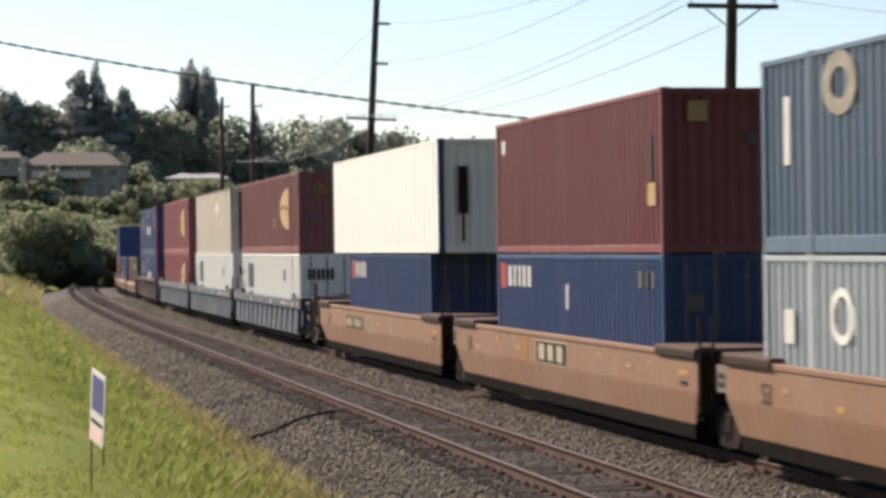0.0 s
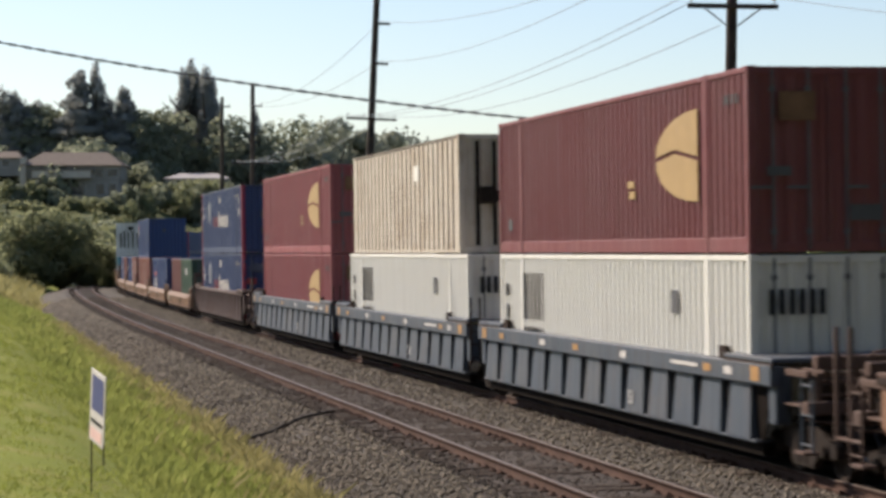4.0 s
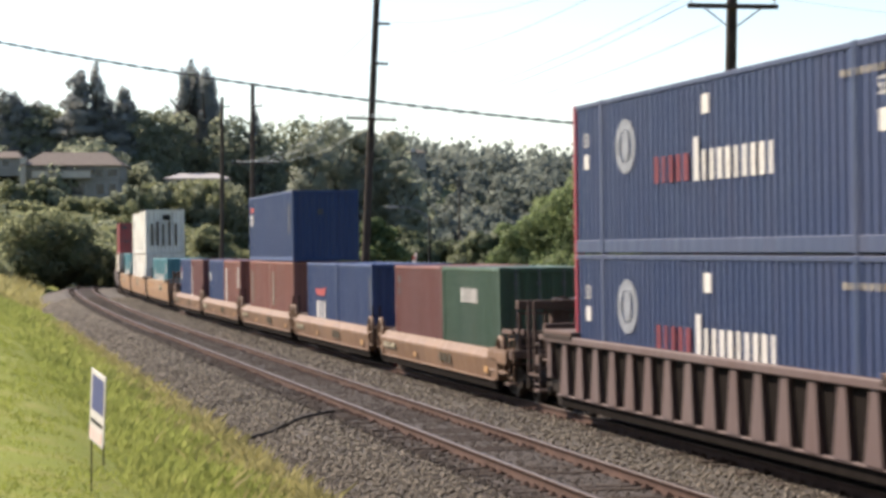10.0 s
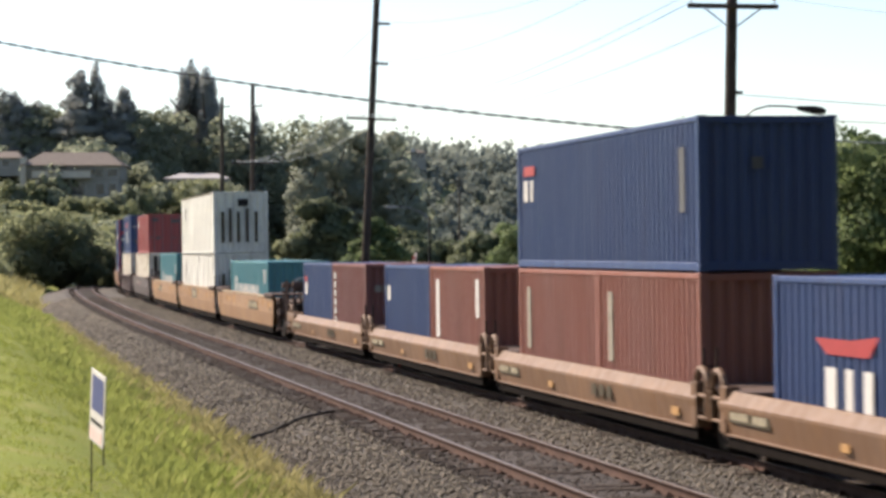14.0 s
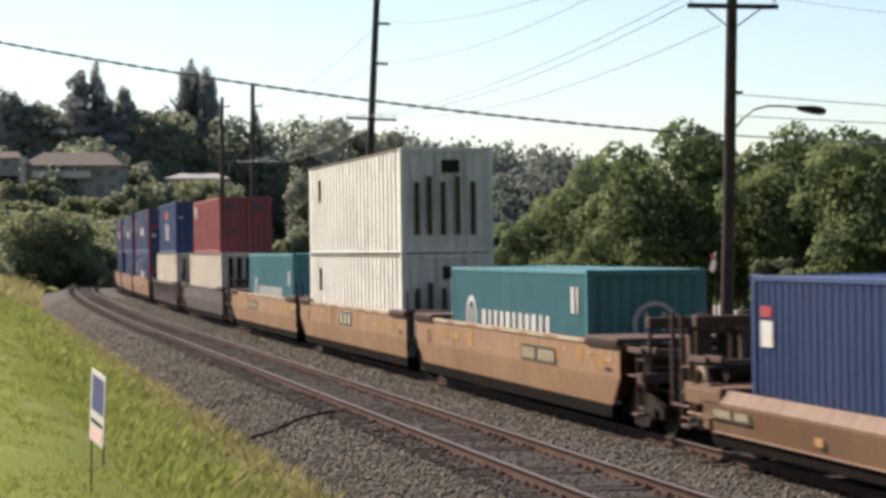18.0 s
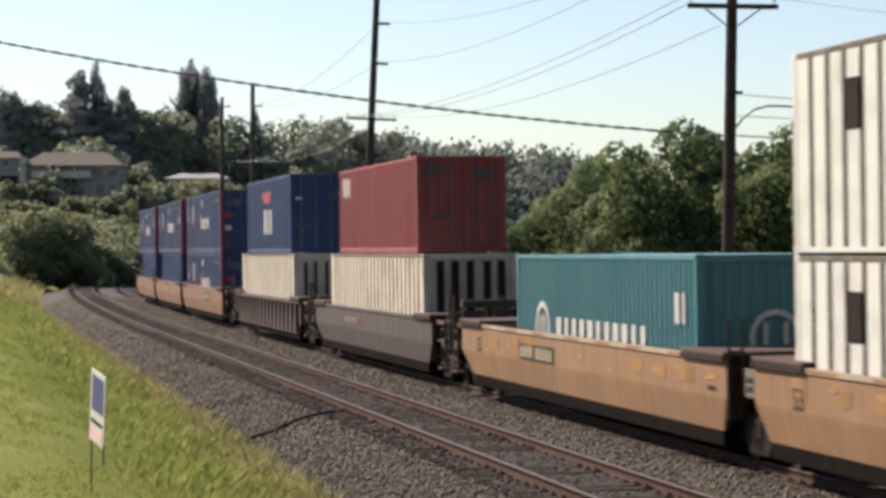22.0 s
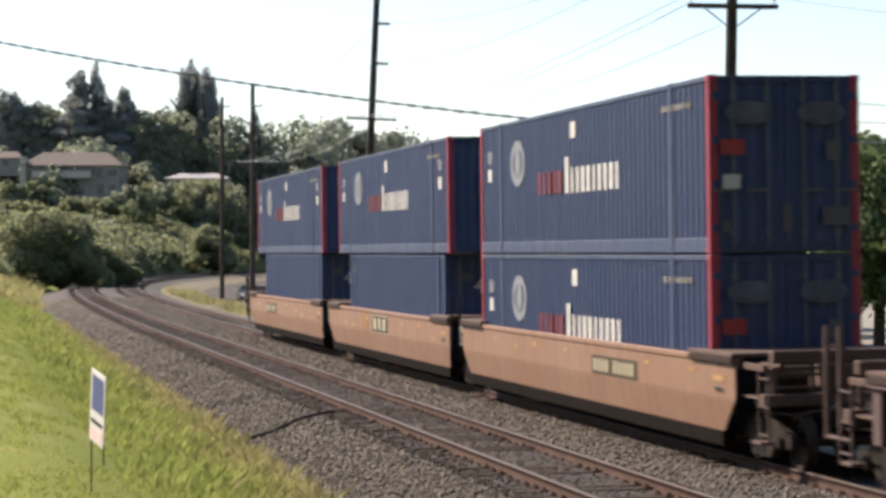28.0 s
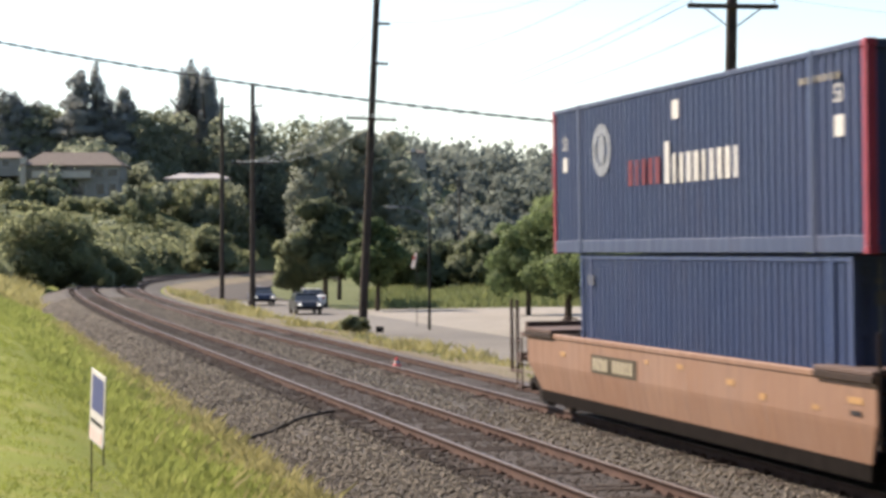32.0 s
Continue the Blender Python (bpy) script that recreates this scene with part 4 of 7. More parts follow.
def end_gear(ob, ex, hl, kind, mat):
    """The brake frame, wheel and deck gear at a coupler end."""
    x = ex * (hl + 1.0)
    part("end_sill", Shape().bevel_box(*sorted((x - ex * 0.12, x + ex * 0.12)), -1.36, 1.36, 0.98, 1.16, 0.015), RUSTY, ob, "rusty end sill")
    part("walkway", Shape().bevel_box(*sorted((ex * (hl - 0.1), x - ex * 0.15)), -1.3, 1.3, 1.06, 1.10, 0.01), RUSTY, ob)
    zt = 2.25 if kind == "low" else (2.15 if kind == "worn" else 1.82)
    for y in (-0.85, -0.15, 0.55, 1.15):
        part("brake_post", Shape().rod((x, y, 0.95), (x, y, zt - 0.25 * (y > 1)), 0.04, n=6), RUSTY, ob, "rusty upright post")
    for z in (1.25, 1.45, zt - 0.28):
        part("brake_rail", Shape().rod((x, -0.88, z), (x, 1.18, z), 0.03, n=6), RUSTY, ob)
    part("brake_beam", Shape().bevel_box(x - 0.1, x + 0.1, -0.9, 1.2, zt - 0.2, zt, 0.02), RUSTY, ob, "rusty top beam of the brake frame")
    part("brake_panel", Shape().bevel_box(x - 0.05, x + 0.03, -0.8, -0.1, 1.2, zt - 0.25, 0.015), GREASE, ob)
    part("air_tank", Shape().rod((ex * (hl + 0.35), -0.9, 1.36), (ex * (hl + 0.35), 0.9, 1.36), 0.2, n=12), GREASE, ob, "dark air reservoir")
    for yy in (1.02, 1.28):
        part("frame_brace", Shape().bevel_box(*sorted((ex * (hl + 0.1), x)), yy - 0.04, yy + 0.04, 1.5, 1.6, 0.01), RUSTY, ob)
    ring = [(x + ex * 0.1, 0.2 + 0.28 * math.cos(t), zt - 0.22 + 0.28 * math.sin(t)) for t in [2 * math.pi * i / 16 for i in range(17)]]
    wheel = part("brake_wheel", Shape().tube(ring, 0.022, 5).rod(ring[0], ring[8], 0.014, n=5).rod(ring[4], ring[12], 0.014, n=5), RUSTY, ob, "rusty hand brake wheel")
    part("gear_housing", Shape().bevel_box(*sorted((x - ex * 0.22, x + ex * 0.04)), 0.0, 0.42, 1.2, zt - 0.22, 0.03), RUSTY, ob, "rusty brake gear housing")
    part("valve_box", Shape().bevel_box(*sorted((x - ex * 0.5, x - ex * 0.1)), 0.7, 1.12, 1.05, 1.42, 0.03), GREASE, ob)
    part("step", Shape().bevel_box(*sorted((x - ex * 0.3, x + ex * 0.1)), 1.18, 1.42, 0.40, 0.45, 0.01), RUSTY, ob)
    part("uncoupling_rod", Shape().tube([(x, 1.35, 0.9), (x + ex * 0.15, 0.9, 0.85), (x + ex * 0.3, 0.3, 0.95)], 0.018, 5), RUSTY, ob)
    if ex > 0:
        for q in (0.25, 0.75):
            part("hand_post", Shape().rod((x + q, 1.33, 0.7), (x + q, 1.33, 2.28), 0.04, n=6), RUSTY, ob, "dark upright hand post")
        part("hand_rail", Shape().rod((x - 0.1, 1.33, 0.74), (x + 0.8, 1.33, 0.74), 0.03, n=6), RUSTY, ob)
    if kind == "low":
        part("end_deck", Shape().bevel_box(*sorted((ex * (hl - 0.9), ex * (hl + 0.85))), -1.35, 1.42, 1.105, 1.15, 0.01), YELLOW_CAR, ob, "dusty tan end deck")
        part("deck_side", Shape().bevel_box(*sorted((ex * (hl - 0.9), ex * (hl + 0.85))), 1.34, 1.43, 0.84, 1.10, 0.012), YELLOW_CAR, ob)
        part("deck_rail", Shape().rod((ex * (hl - 0.85), 1.38, 0.66), (ex * (hl + 0.8), 1.38, 0.66), 0.03, n=6), YELLOW_CAR, ob)


def well_car(kind, L, near_end, far_end, label, marks=()):
    """A well car unit, middle at x = 0, rail at z = 0; -x leads. near_end, far_end: 'truck' at a coupler end, 'share' at an inner joint that carries
    a truck beyond it, 'open' at an inner joint whose truck belongs to the next unit."""
    mat = {"smooth": TAN_CAR, "worn": OLIVE_CAR, "plum": PLUM_CAR, "low": YELLOW_CAR, "ribbed": GREY_CAR, "gusset": BROWN_CAR}[kind]
    ob = thing("well_car", label, "rail car", "cars of the train")
    hl = L / 2
    cut = {-1: 1.0 if near_end == "truck" else 0.5, 1: 1.0 if far_end == "truck" else 0.5}
    top = 1.14 if kind == "low" else 1.66
    for sg in (1, -1):
        if kind in ("smooth", "plum", "worn"):
            lv = [(-hl, hl, sg * 1.42, 1.58), (-hl, hl, sg * 1.42, 1.02), (-hl + 0.12 * cut[-1], hl - 0.12 * cut[1], sg * 1.41, 0.94), (-hl + cut[-1] * 0.8, hl - cut[1] * 0.8, sg * 1.33, 0.475)]
            side = part("side_wall", loft(lv, 0.03), mat, ob)
            part("top_chord", Shape().bevel_box(-hl + 0.02, hl - 0.02, *sorted((sg * 1.33, sg * 1.445)), 1.56, 1.66, 0.015), mat, ob)
            part("bottom_flange", Shape().bevel_box(-hl + cut[-1] * 0.85, hl - cut[1] * 0.85, *sorted((sg * 1.1, sg * 1.328)), 0.23, 0.472, 0.01), RECESS, ob, "black underside sill, shade in its colour")
        elif kind == "low":
            lv = [(-hl, hl, sg * 1.30, 1.12), (-hl, hl, sg * 1.43, 0.93), (-hl, hl, sg * 1.43, 0.88), (-hl + cut[-1] * 0.35, hl - cut[1] * 0.35, sg * 1.345, 0.46)]
            side = part("side_wall", loft(lv, 0.06), mat, ob)
            part("bottom_flange", Shape().bevel_box(-hl + cut[-1] * 0.4, hl - cut[1] * 0.4, *sorted((sg * 1.2, sg * 1.40)), 0.425, 0.457, 0.008), mat, ob)
            part("underside_sill", Shape().bevel_box(-hl + cut[-1] * 0.4, hl - cut[1] * 0.4, *sorted((sg * 1.2, sg * 1.335)), 0.23, 0.422, 0.012), RECESS, ob, "black underside sill, shade in its colour")
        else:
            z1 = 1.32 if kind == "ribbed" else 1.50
            side = part("side_wall", loft([(-hl + 0.3, hl - 0.3, sg * 1.335, z1 + 0.05), (-hl + cut[-1] * 0.75, hl - cut[1] * 0.75, sg * 1.335, 0.48)], 0.025), RECESS, ob, "black recessed side sheet, shade in its colour")
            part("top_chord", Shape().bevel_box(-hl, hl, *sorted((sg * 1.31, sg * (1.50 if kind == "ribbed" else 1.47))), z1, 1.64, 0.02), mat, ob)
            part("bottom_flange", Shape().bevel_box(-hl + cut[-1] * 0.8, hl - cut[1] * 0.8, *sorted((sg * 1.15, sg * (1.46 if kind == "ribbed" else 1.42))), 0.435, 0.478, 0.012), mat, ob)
            part("underside_sill", Shape().bevel_box(-hl + cut[-1] * 0.8, hl - cut[1] * 0.8, *sorted((sg * 1.15, sg * 1.33)), 0.23, 0.432, 0.01), RECESS, ob, "black underside sill, shade in its colour")
            x0, x1 = -hl + cut[-1] * 0.85, hl - cut[1] * 0.85
            n = 13 if kind == "ribbed" else 16
            p = (x1 - x0) / n
            wt, wb = (0.64, 0.80) if kind == "ribbed" else (0.24, 0.56)
            for i in range(n):
                c = x0 + (i + 0.5) * p
                a, b = wt * p / 2, wb * p / 2
                yo, yi = (1.47, 1.336) if kind == "ribbed" else (1.44, 1.336)
                yt = yo - (0.06 if kind == "ribbed" else 0.02)
                vs = [(c - b, sg * yo, 0.48), (c + b, sg * yo, 0.48), (c + b, sg * yi, 0.48), (c - b, sg * yi, 0.48), (c - a, sg * yt, z1), (c + a, sg * yt, z1), (c + a, sg * yi, z1), (c - a, sg * yi, z1)]
                part("rib", Shape().add(vs, [(0, 3, 2, 1), (4, 5, 6, 7), (0, 1, 5, 4), (1, 2, 6, 5), (2, 3, 7, 6), (3, 0, 4, 7)]), mat, side)
        for m in marks:
            if sg == 1:
                nm, x0, x1, za, zb, mm = m
                yy = 1.424 if kind in ("smooth", "plum", "worn") else (1.435 if kind == "low" else (1.504 if za > 1.2 else 1.475))
                if kind == "low":
                    yy = 1.415
                if nm == "worn_edge":
                    yy = 1.446
                elif nm == "plate_field":
                    yy += 0.006
                elif nm == "marking":
                    yy += 0.012
                elif nm == "reflector":
                    yy += 0.002
                part(nm, Shape().box(x0, x1, yy, yy + 0.005, za, zb), mm, side)
    # floor ribs of the well, the ends and their gear
    for i in range(4):
        x = -hl + 2.6 + (L - 5.2) * i / 3
        part("cross_member", Shape().bevel_box(x - 0.3, x + 0.3, -1.0, 1.0, 0.28, 0.34, 0.02), DARK, ob)
    for ex, kd in ((-1, near_end), (1, far_end)):
        xb = ex * (hl - (2.1 if kind != "low" else 0.9))
        part("bulkhead", Shape().box(*sorted((xb, xb + ex * 0.06)), -1.22, 1.22, 0.5, top - 0.12), mat, ob)
        x0, x1 = sorted((xb, ex * (hl + 0.02)))
        if kind != "low":
            part("end_platform", Shape().bevel_box(x0, x1, -1.48, 1.48, 1.665, 1.74, 0.015), RUSTY if kind != "ribbed" else GREY_CAR, ob, "worn end platform")
            for sg in (1, -1):
                part("platform_edge", Shape().bevel_box(x0, x1, *sorted((sg * 1.45, sg * 1.49)), 1.57, 1.664, 0.01), EDGE, ob)
                if kind == "ribbed":
                    xg = xb - ex * 0.2
                    part("corner_guide", Shape().prism([(xg - 0.2, 1.641), (xg + 0.2, 1.641), (xg + 0.2 if ex < 0 else xg + 0.05, 1.84), (xg - 0.05 if ex < 0 else xg - 0.2, 1.84)], *sorted((sg * 1.33, sg * 1.43))), EDGE, ob, "dark steel corner guide")
        else:
            part("end_platform", Shape().bevel_box(x0 if ex > 0 else x0 - 0.5, x1 + 0.5 if ex > 0 else x1, -1.3, 1.3, 1.05, 1.13, 0.015), RUSTY, ob, "worn end platform")
            for sg in (1, -1):
                xe = ex * (hl + 0.15)
                hoop = [(xe - 0.3, sg * 1.36, 0.6), (xe - 0.3, sg * 1.36, 1.08)] + [(xe - 0.3 * math.cos(q), sg * 1.36, 1.12 + 0.3 * math.sin(q)) for q in [math.pi * i / 8 for i in range(9)]] + [(xe + 0.3, sg * 1.36, 1.08), (xe + 0.3, sg * 1.36, 0.6)]
                part("grab_hoop", Shape().tube(hoop, 0.06, 6).rod((xe - 0.3, sg * 1.36, 0.98), (xe + 0.3, sg * 1.36, 0.98), 0.035, n=6).rod((xe - 0.3, sg * 1.36, 0.62), (xe + 0.3, sg * 1.36, 0.62), 0.03, n=6), YELLOW_CAR, ob, "tan tubular grab hoop")
        reach = 1.0 if kd == "truck" else 0.0
        part("draft_sill", Shape().bevel_box(*sorted((xb, ex * (hl + 0.35 + reach))), -0.3, 0.3, 0.66, 1.02, 0.03), GREASE, ob)
        if kd == "truck":
            truck(ob, ex * (hl + 0.1))
            part("coupler", Shape().bevel_box(*sorted((ex * (hl + 1.3), ex * (hl + 1.8))), -0.11, 0.11, 0.72, 0.98, 0.03).bevel_box(*sorted((ex * (hl + 1.6), ex * (hl + 1.88))), -0.2, 0.2, 0.68, 1.0, 0.04), GREASE, ob)
            for sg in (1, -1):
                rungs(ob, ex * (hl + 1.05), sg * 1.34, 0.45, 1.50, mat if kind not in ("smooth", "worn") else RUSTY, "end_ladder", 0.42)
            end_gear(ob, ex, hl, kind, mat)
            part("air_hose", Shape().tube([(ex * (hl + 1.2), 0.4, 0.8), (ex * (hl + 1.4), 0.42, 0.6), (ex * (hl + 1.6), 0.38, 0.4), (ex * (hl + 1.8), 0.3, 0.45)], 0.03, 6), DARK, ob)
        else:
            if kd == "share":
                truck(ob, ex * (hl + 0.42))
            if ex < 0:
                y = 1.40 if kind != "low" else 1.3
                hgt = 2.25 if kind != "low" else 1.75
                x = -hl - 0.08
                for q in (0.0, 0.22):
                    part("hand_post", Shape().rod((x, y - q, 0.72), (x, y - q, hgt), 0.026, n=6).box(x - 0.04, x + 0.04, y - q - 0.04, y - q + 0.04, 0.70, 0.78), EDGE, ob, "dark upright hand post")
                for z in (0.85, 1.15, 1.45, 1.75):
                    if z < hgt - 0.2:
                        part("rung", Shape().rod((x, y, z), (x, y - 0.22, z), 0.016, n=6), EDGE, ob)
            elif kind in ("smooth", "worn"):
                part("placard", Shape().bevel_box(hl + 0.16, hl + 0.62, 1.33, 1.36, 1.08, 1.52, 0.008), TOP_GRIME, ob, "grimy square placard with dark bars")
                part("placard_bracket", Shape().box(hl - 0.02, hl + 0.20, 1.30, 1.325, 1.2, 1.3), EDGE, ob)
                for z in (1.16, 1.30):
                    part("marking", Shape().box(hl + 0.24, hl + 0.54, 1.3605, 1.364, z, z + 0.09), BLACK, ob)
        if kind in ("ribbed", "gusset", "low"):
            for sg in (1, -1):
                part("corner_post", Shape().bevel_box(*sorted((ex * (hl - 0.32), ex * (hl - 0.02))), *sorted((sg * 1.16, sg * 1.41)), 0.75 if kind != "low" else 0.45, 1.62 if kind != "low" else 1.2, 0.02), mat, ob)
    return ob


# ---- the train as it is made up: s is each piece's middle along the track at the start ----
TRAIN = []           # (thing, s of its middle, half the length that carries it, height of its base)


def place(ob, far, near, z):
    TRAIN.append((ob, (far + near) / 2, (far - near) / 2 * 0.8, z))


LOW, LOW8, MID, TOP8 = 0.37, 0.37, 3.275, 2.975


def tan_marks(hl, big=True, seed=1, plate=2.9):
    """Reflectors and the name plate of a tan car; plate is the middle of a small plate."""
    r = random.Random(seed)
    out = []
    c = 0.2 if big else plate
    for i in range(8):
        x = -hl + 1.6 + i * (2 * hl - 3.0) / 8 + r.uniform(0, 0.9)
        z = r.choice((1.36, 1.10, 1.24))
        if abs(x + 0.15 - c) > 1.9:
            w = r.uniform(0.2, 0.36)
            out.append(("reflector", x, x + w, z, z + r.uniform(0.06, 0.10), YELLOW))
    if big:
        out.append(("name_plate", c - 1.2, c + 1.2, 1.03, 1.51, PLATE_EDGE))
        out.append(("plate_field", c - 1.15, c + 1.15, 1.055, 1.485, PLATE_DARK))
        for k in range(3):
            x = c + 0.92 - k * 0.70
            out.append(("marking", x, x - 0.40, 1.11, 1.43, PLATE_EDGE))
        out.append(("paint_patch", c + 1.9, c + 2.9, 1.03, 1.52, PATCH_TAN))
    else:
        out.append(("name_plate", c - 1.45, c + 1.45, 1.03, 1.38, PLATE))
        for k in range(10):
            if k != 4:
                x = c + 1.3 - k * 0.262
                out.append(("marking", x, x - 0.15, 1.09, 1.32, PLATE_EDGE))
    out.append(("reflector", -hl + 0.45, -hl + 0.95, 1.27, 1.36, YELLOW))
    out.append(("marking", -hl + 0.5, -hl + 0.85, 1.12, 1.18, BLACK))
    return [(a, min(b, c), max(b, c), d, e, f) for a, b, c, d, e, f in out]


def patches(seed):
    """Squares of touch-up paint along an old car side."""
    r = random.Random(seed)
    out = [("paint_patch", x, x + r.uniform(0.4, 0.9), r.uniform(1.10, 1.2), r.uniform(1.38, 1.54), PATCH) for x in [-8.3 + 1.5 * i + r.uniform(0, 0.6) for i in range(11)] if not -1.4 < x < 1.6 and not -5.0 < x < -1.9]
    x = -6.6
    while x < 6.0:
        w = r.uniform(0.9, 1.7)
        out.append(("worn_edge", x, x + w, 1.585, 1.65, PLATE_EDGE))
        x += w + r.uniform(0.5, 1.1)
    return out


def add_car(kind, far, near, near_end, far_end, label, marks=()):
    L = far - near
    place(well_car(kind, L, near_end, far_end, label, marks), far, near, 0.0)


def add_box(made, far, near, z):
    ob = made[0] if isinstance(made, tuple) else made
    place(ob, far, near, z)


def build_train():
    tan = "tan three-unit well car with smooth riveted sides"
    # first tan set
    add_car("smooth", 36.0, 17.3, "share", "open", tan, tan_marks(9.3, False, 1, -3.0))
    add_car("smooth", 55.4, 37.4, "share", "open", tan, tan_marks(9.0, True, 2))
    add_car("smooth", 76.1, 57.2, "share", "truck", tan, tan_marks(9.4, False, 3))
    b, d = container("steel-blue corrugated 53-foot container with pale emblem", 16.15, 2.896, C_STEEL, "wave", "front", 2.59)
    ring_emblem(d, 5.0, 2.36, 0.62, 0.45, 0.5, EMBLEM_TAN, "faded tan ring emblem")
    d.side_word(7.2, 6.8, 1.3, 2.3, 1, WHITE)
    add_box(b, 34.6, 18.5, MID)
    b, d = container("pale grey-blue corrugated 53-foot container with emblem", 16.15, 2.896, C_PALE, "wave", "front", 2.59)
    ring_emblem(d, 5.0, 2.05, 0.42, 0.40, 0.68, C_REEFER, "white ring emblem")
    d.side("marking", 6.8, 7.2, 1.6, 2.1, WHITE)
    add_box(b, 34.6, 18.5, LOW)
    b, d = container("dark maroon corrugated 40-foot container", 12.19, 2.896, C_MAROON, "wave", "front")
    d.side("marking", 5.2, 5.5, 2.2, 2.5, WHITE)
    d.side("marking", -5.75, -5.3, 0.85, 1.25, GOLD)
    d.side("marking", -5.5, -5.4, 1.3, 2.1, GREY_DECAL)
    d.end("marking", 0.4, 0.75, 2.3, 2.65, GOLD)
    d.end("marking", -0.5, -0.35, 1.9, 2.1, GREY_DECAL)
    add_box(b, 51.95, 39.8, MID)
    b, d = container("blue corrugated 40-foot container with white lettering bars", 12.19, 2.896, C_BLUE, "wave", "door")
    d.side_word(5.1, 3.0, 2.2, 2.65, 5, WHITE, "white lettering bars")
    d.side("marking", 5.25, 5.75, 2.15, 2.7, RED)
    d.side("marking", 0.1, 0.25, 1.8, 2.3, WHITE)
    d.side_word(-4.6, -5.7, 2.3, 2.6, 3, GREY_DECAL)
    d.end("marking", 0.5, 0.85, 1.9, 2.2, GREY_DECAL)
    add_box(b, 51.95, 39.8, LOW)
    b, d = container("white 53-foot container of upright panels with navy corner posts", 16.15, 2.896, C_WHITE, "panel", "front", 2.59, NAVY_DECAL, C_WHITE, SEAM)
    d.end("stain", 0.55, 0.8, 1.0, 2.2, NEAR_BLACK, "dark stain")
    d.end("stain", 0.64, 0.72, 0.3, 1.0, NEAR_BLACK)
    d.end("marking", -1.0, -0.6, 0.4, 0.65, GOLD)
    add_box(b, 73.95, 57.8, MID)
    b, d = container("blue corrugated 40-foot container with white and red marking", 12.19, 2.896, C_BLUE, "wave", "door")
    d.side_word(5.0, 3.2, 2.2, 2.65, 5, WHITE, "white lettering bars")
    d.side("marking", 5.15, 5.6, 2.15, 2.7, RED)
    add_box(b, 71.5, 59.3, LOW)
    # blue-grey ribbed set
    grey = "blue-grey three-unit well car with ribbed sides"

    def grey_marks(hl):
        out = []
        for x in (-hl + 0.4, hl - 0.75):
            out.append(("reflector", x, x + 0.35, 1.38, 1.60, YELLOW))
        for i, x in enumerate((-hl + 1.6, -hl + 2.6, -2.2, 1.0, 3.5, hl - 2.4)):
            out.append(("reflector", x, x + 0.36, 1.42, 1.54, YELLOW if i % 2 else WHITE))
        out.append(("marking", -hl + 3.2, -hl + 4.6, 1.46, 1.52, WHITE))
        return out
    add_car("ribbed", 98.95, 80.0, "truck", "open", grey, grey_marks(9.4))
    add_car("ribbed", 118.7, 100.2, "share", "open", grey, grey_marks(9.2))
    add_car("ribbed", 138.8, 119.8, "share", "truck", grey, grey_marks(9.5))
    add_box(maroon53(), 97.6, 81.35, MID)
    add_box(white_lettered(), 97.6, 81.35, LOW)
    b, d = container("weathered tan 48-foot container of grooved panels", 14.63, 2.896, C_TAN, "groove", "front", 2.59, C_TAN, C_TAN, NEAR_BLACK)
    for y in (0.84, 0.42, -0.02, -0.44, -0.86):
        d.end("stain", y - 0.05, y + 0.05, 0.2, 2.72, NEAR_BLACK, "dark vertical groove")
    d.end("stain", 0.472, 0.786, 1.2, 1.62, NEAR_BLACK, "dark stain across the end")
    d.end("stain", 0.032, 0.368, 1.25, 1.52, NEAR_BLACK, "dark stain across the end")
    d.side("marking", -2.5, -1.9, 1.9, 2.3, C_WHITE)
    add_box(b, 116.3, 101.65, MID)
    add_box(white_lettered(), 117.0, 100.85, LOW)
    add_box(maroon53(False, C_ROSE), 136.9, 120.65, MID)
    add_box(maroon53(True, C_ROSE), 136.9, 120.65, LOW)
    # brown single car with two navy boxes
    add_car("gusset", 161.6, 142.3, "truck", "truck", "dark brown well car with tapered side ribs")
    add_box(stack_box("both", end="front"), 159.8, 143.65, MID)
    add_box(stack_box("both", end="door"), 159.8, 143.65, LOW)
    # low five-unit car
    low = "sun-bleached tan low-sided five-unit well car"

    def low_marks(hl):
        out = [("name_plate", hl - 0.5, hl - 2.3, 0.66, 0.86, PLATE)]
        for k in range(8):
            if k != 4:
                out.append(("marking", hl - 0.62 - k * 0.2, hl - 0.74 - k * 0.2, 0.70, 0.82, PLATE_EDGE))
        for k in range(3):
            out.append(("marking", -0.9 - k * 0.5, -1.22 - k * 0.5, 0.62, 0.84, PLATE))
        out.append(("reflector", -hl + 0.9, -hl + 1.3, 0.58, 0.72, YELLOW))
        out.append(("reflector", 2.0, 2.3, 0.58, 0.70, YELLOW))
        return [(a, min(b, c), max(b, c), d, e, f) for a, b, c, d, e, f in out]
    cars = [(180.0, 165.9, "truck", "open"), (196.6, 181.9, "share", "open"), (211.8, 197.7, "share", "open"), (227.4, 213.1, "share", "open"), (243.0, 228.6, "share", "truck")]
    for far, near, a, c in cars:
        add_car("low", far, near, a, c, low, low_marks((far - near) / 2))

    def small(mat, label, end="front"):
        return container(label, 6.058, 2.591, mat, "wave", end)
    b, d = small(C_BROWN, "brown-red corrugated 20-foot container in the well")
    d.side("marking", 2.3, 2.55, 2.1, 2.3, GREY_DECAL)
    d.side("marking", 2.35, 2.5, 1.8, 1.95, GREY_DECAL)
    add_box(b, 178.7, 172.6, LOW8)
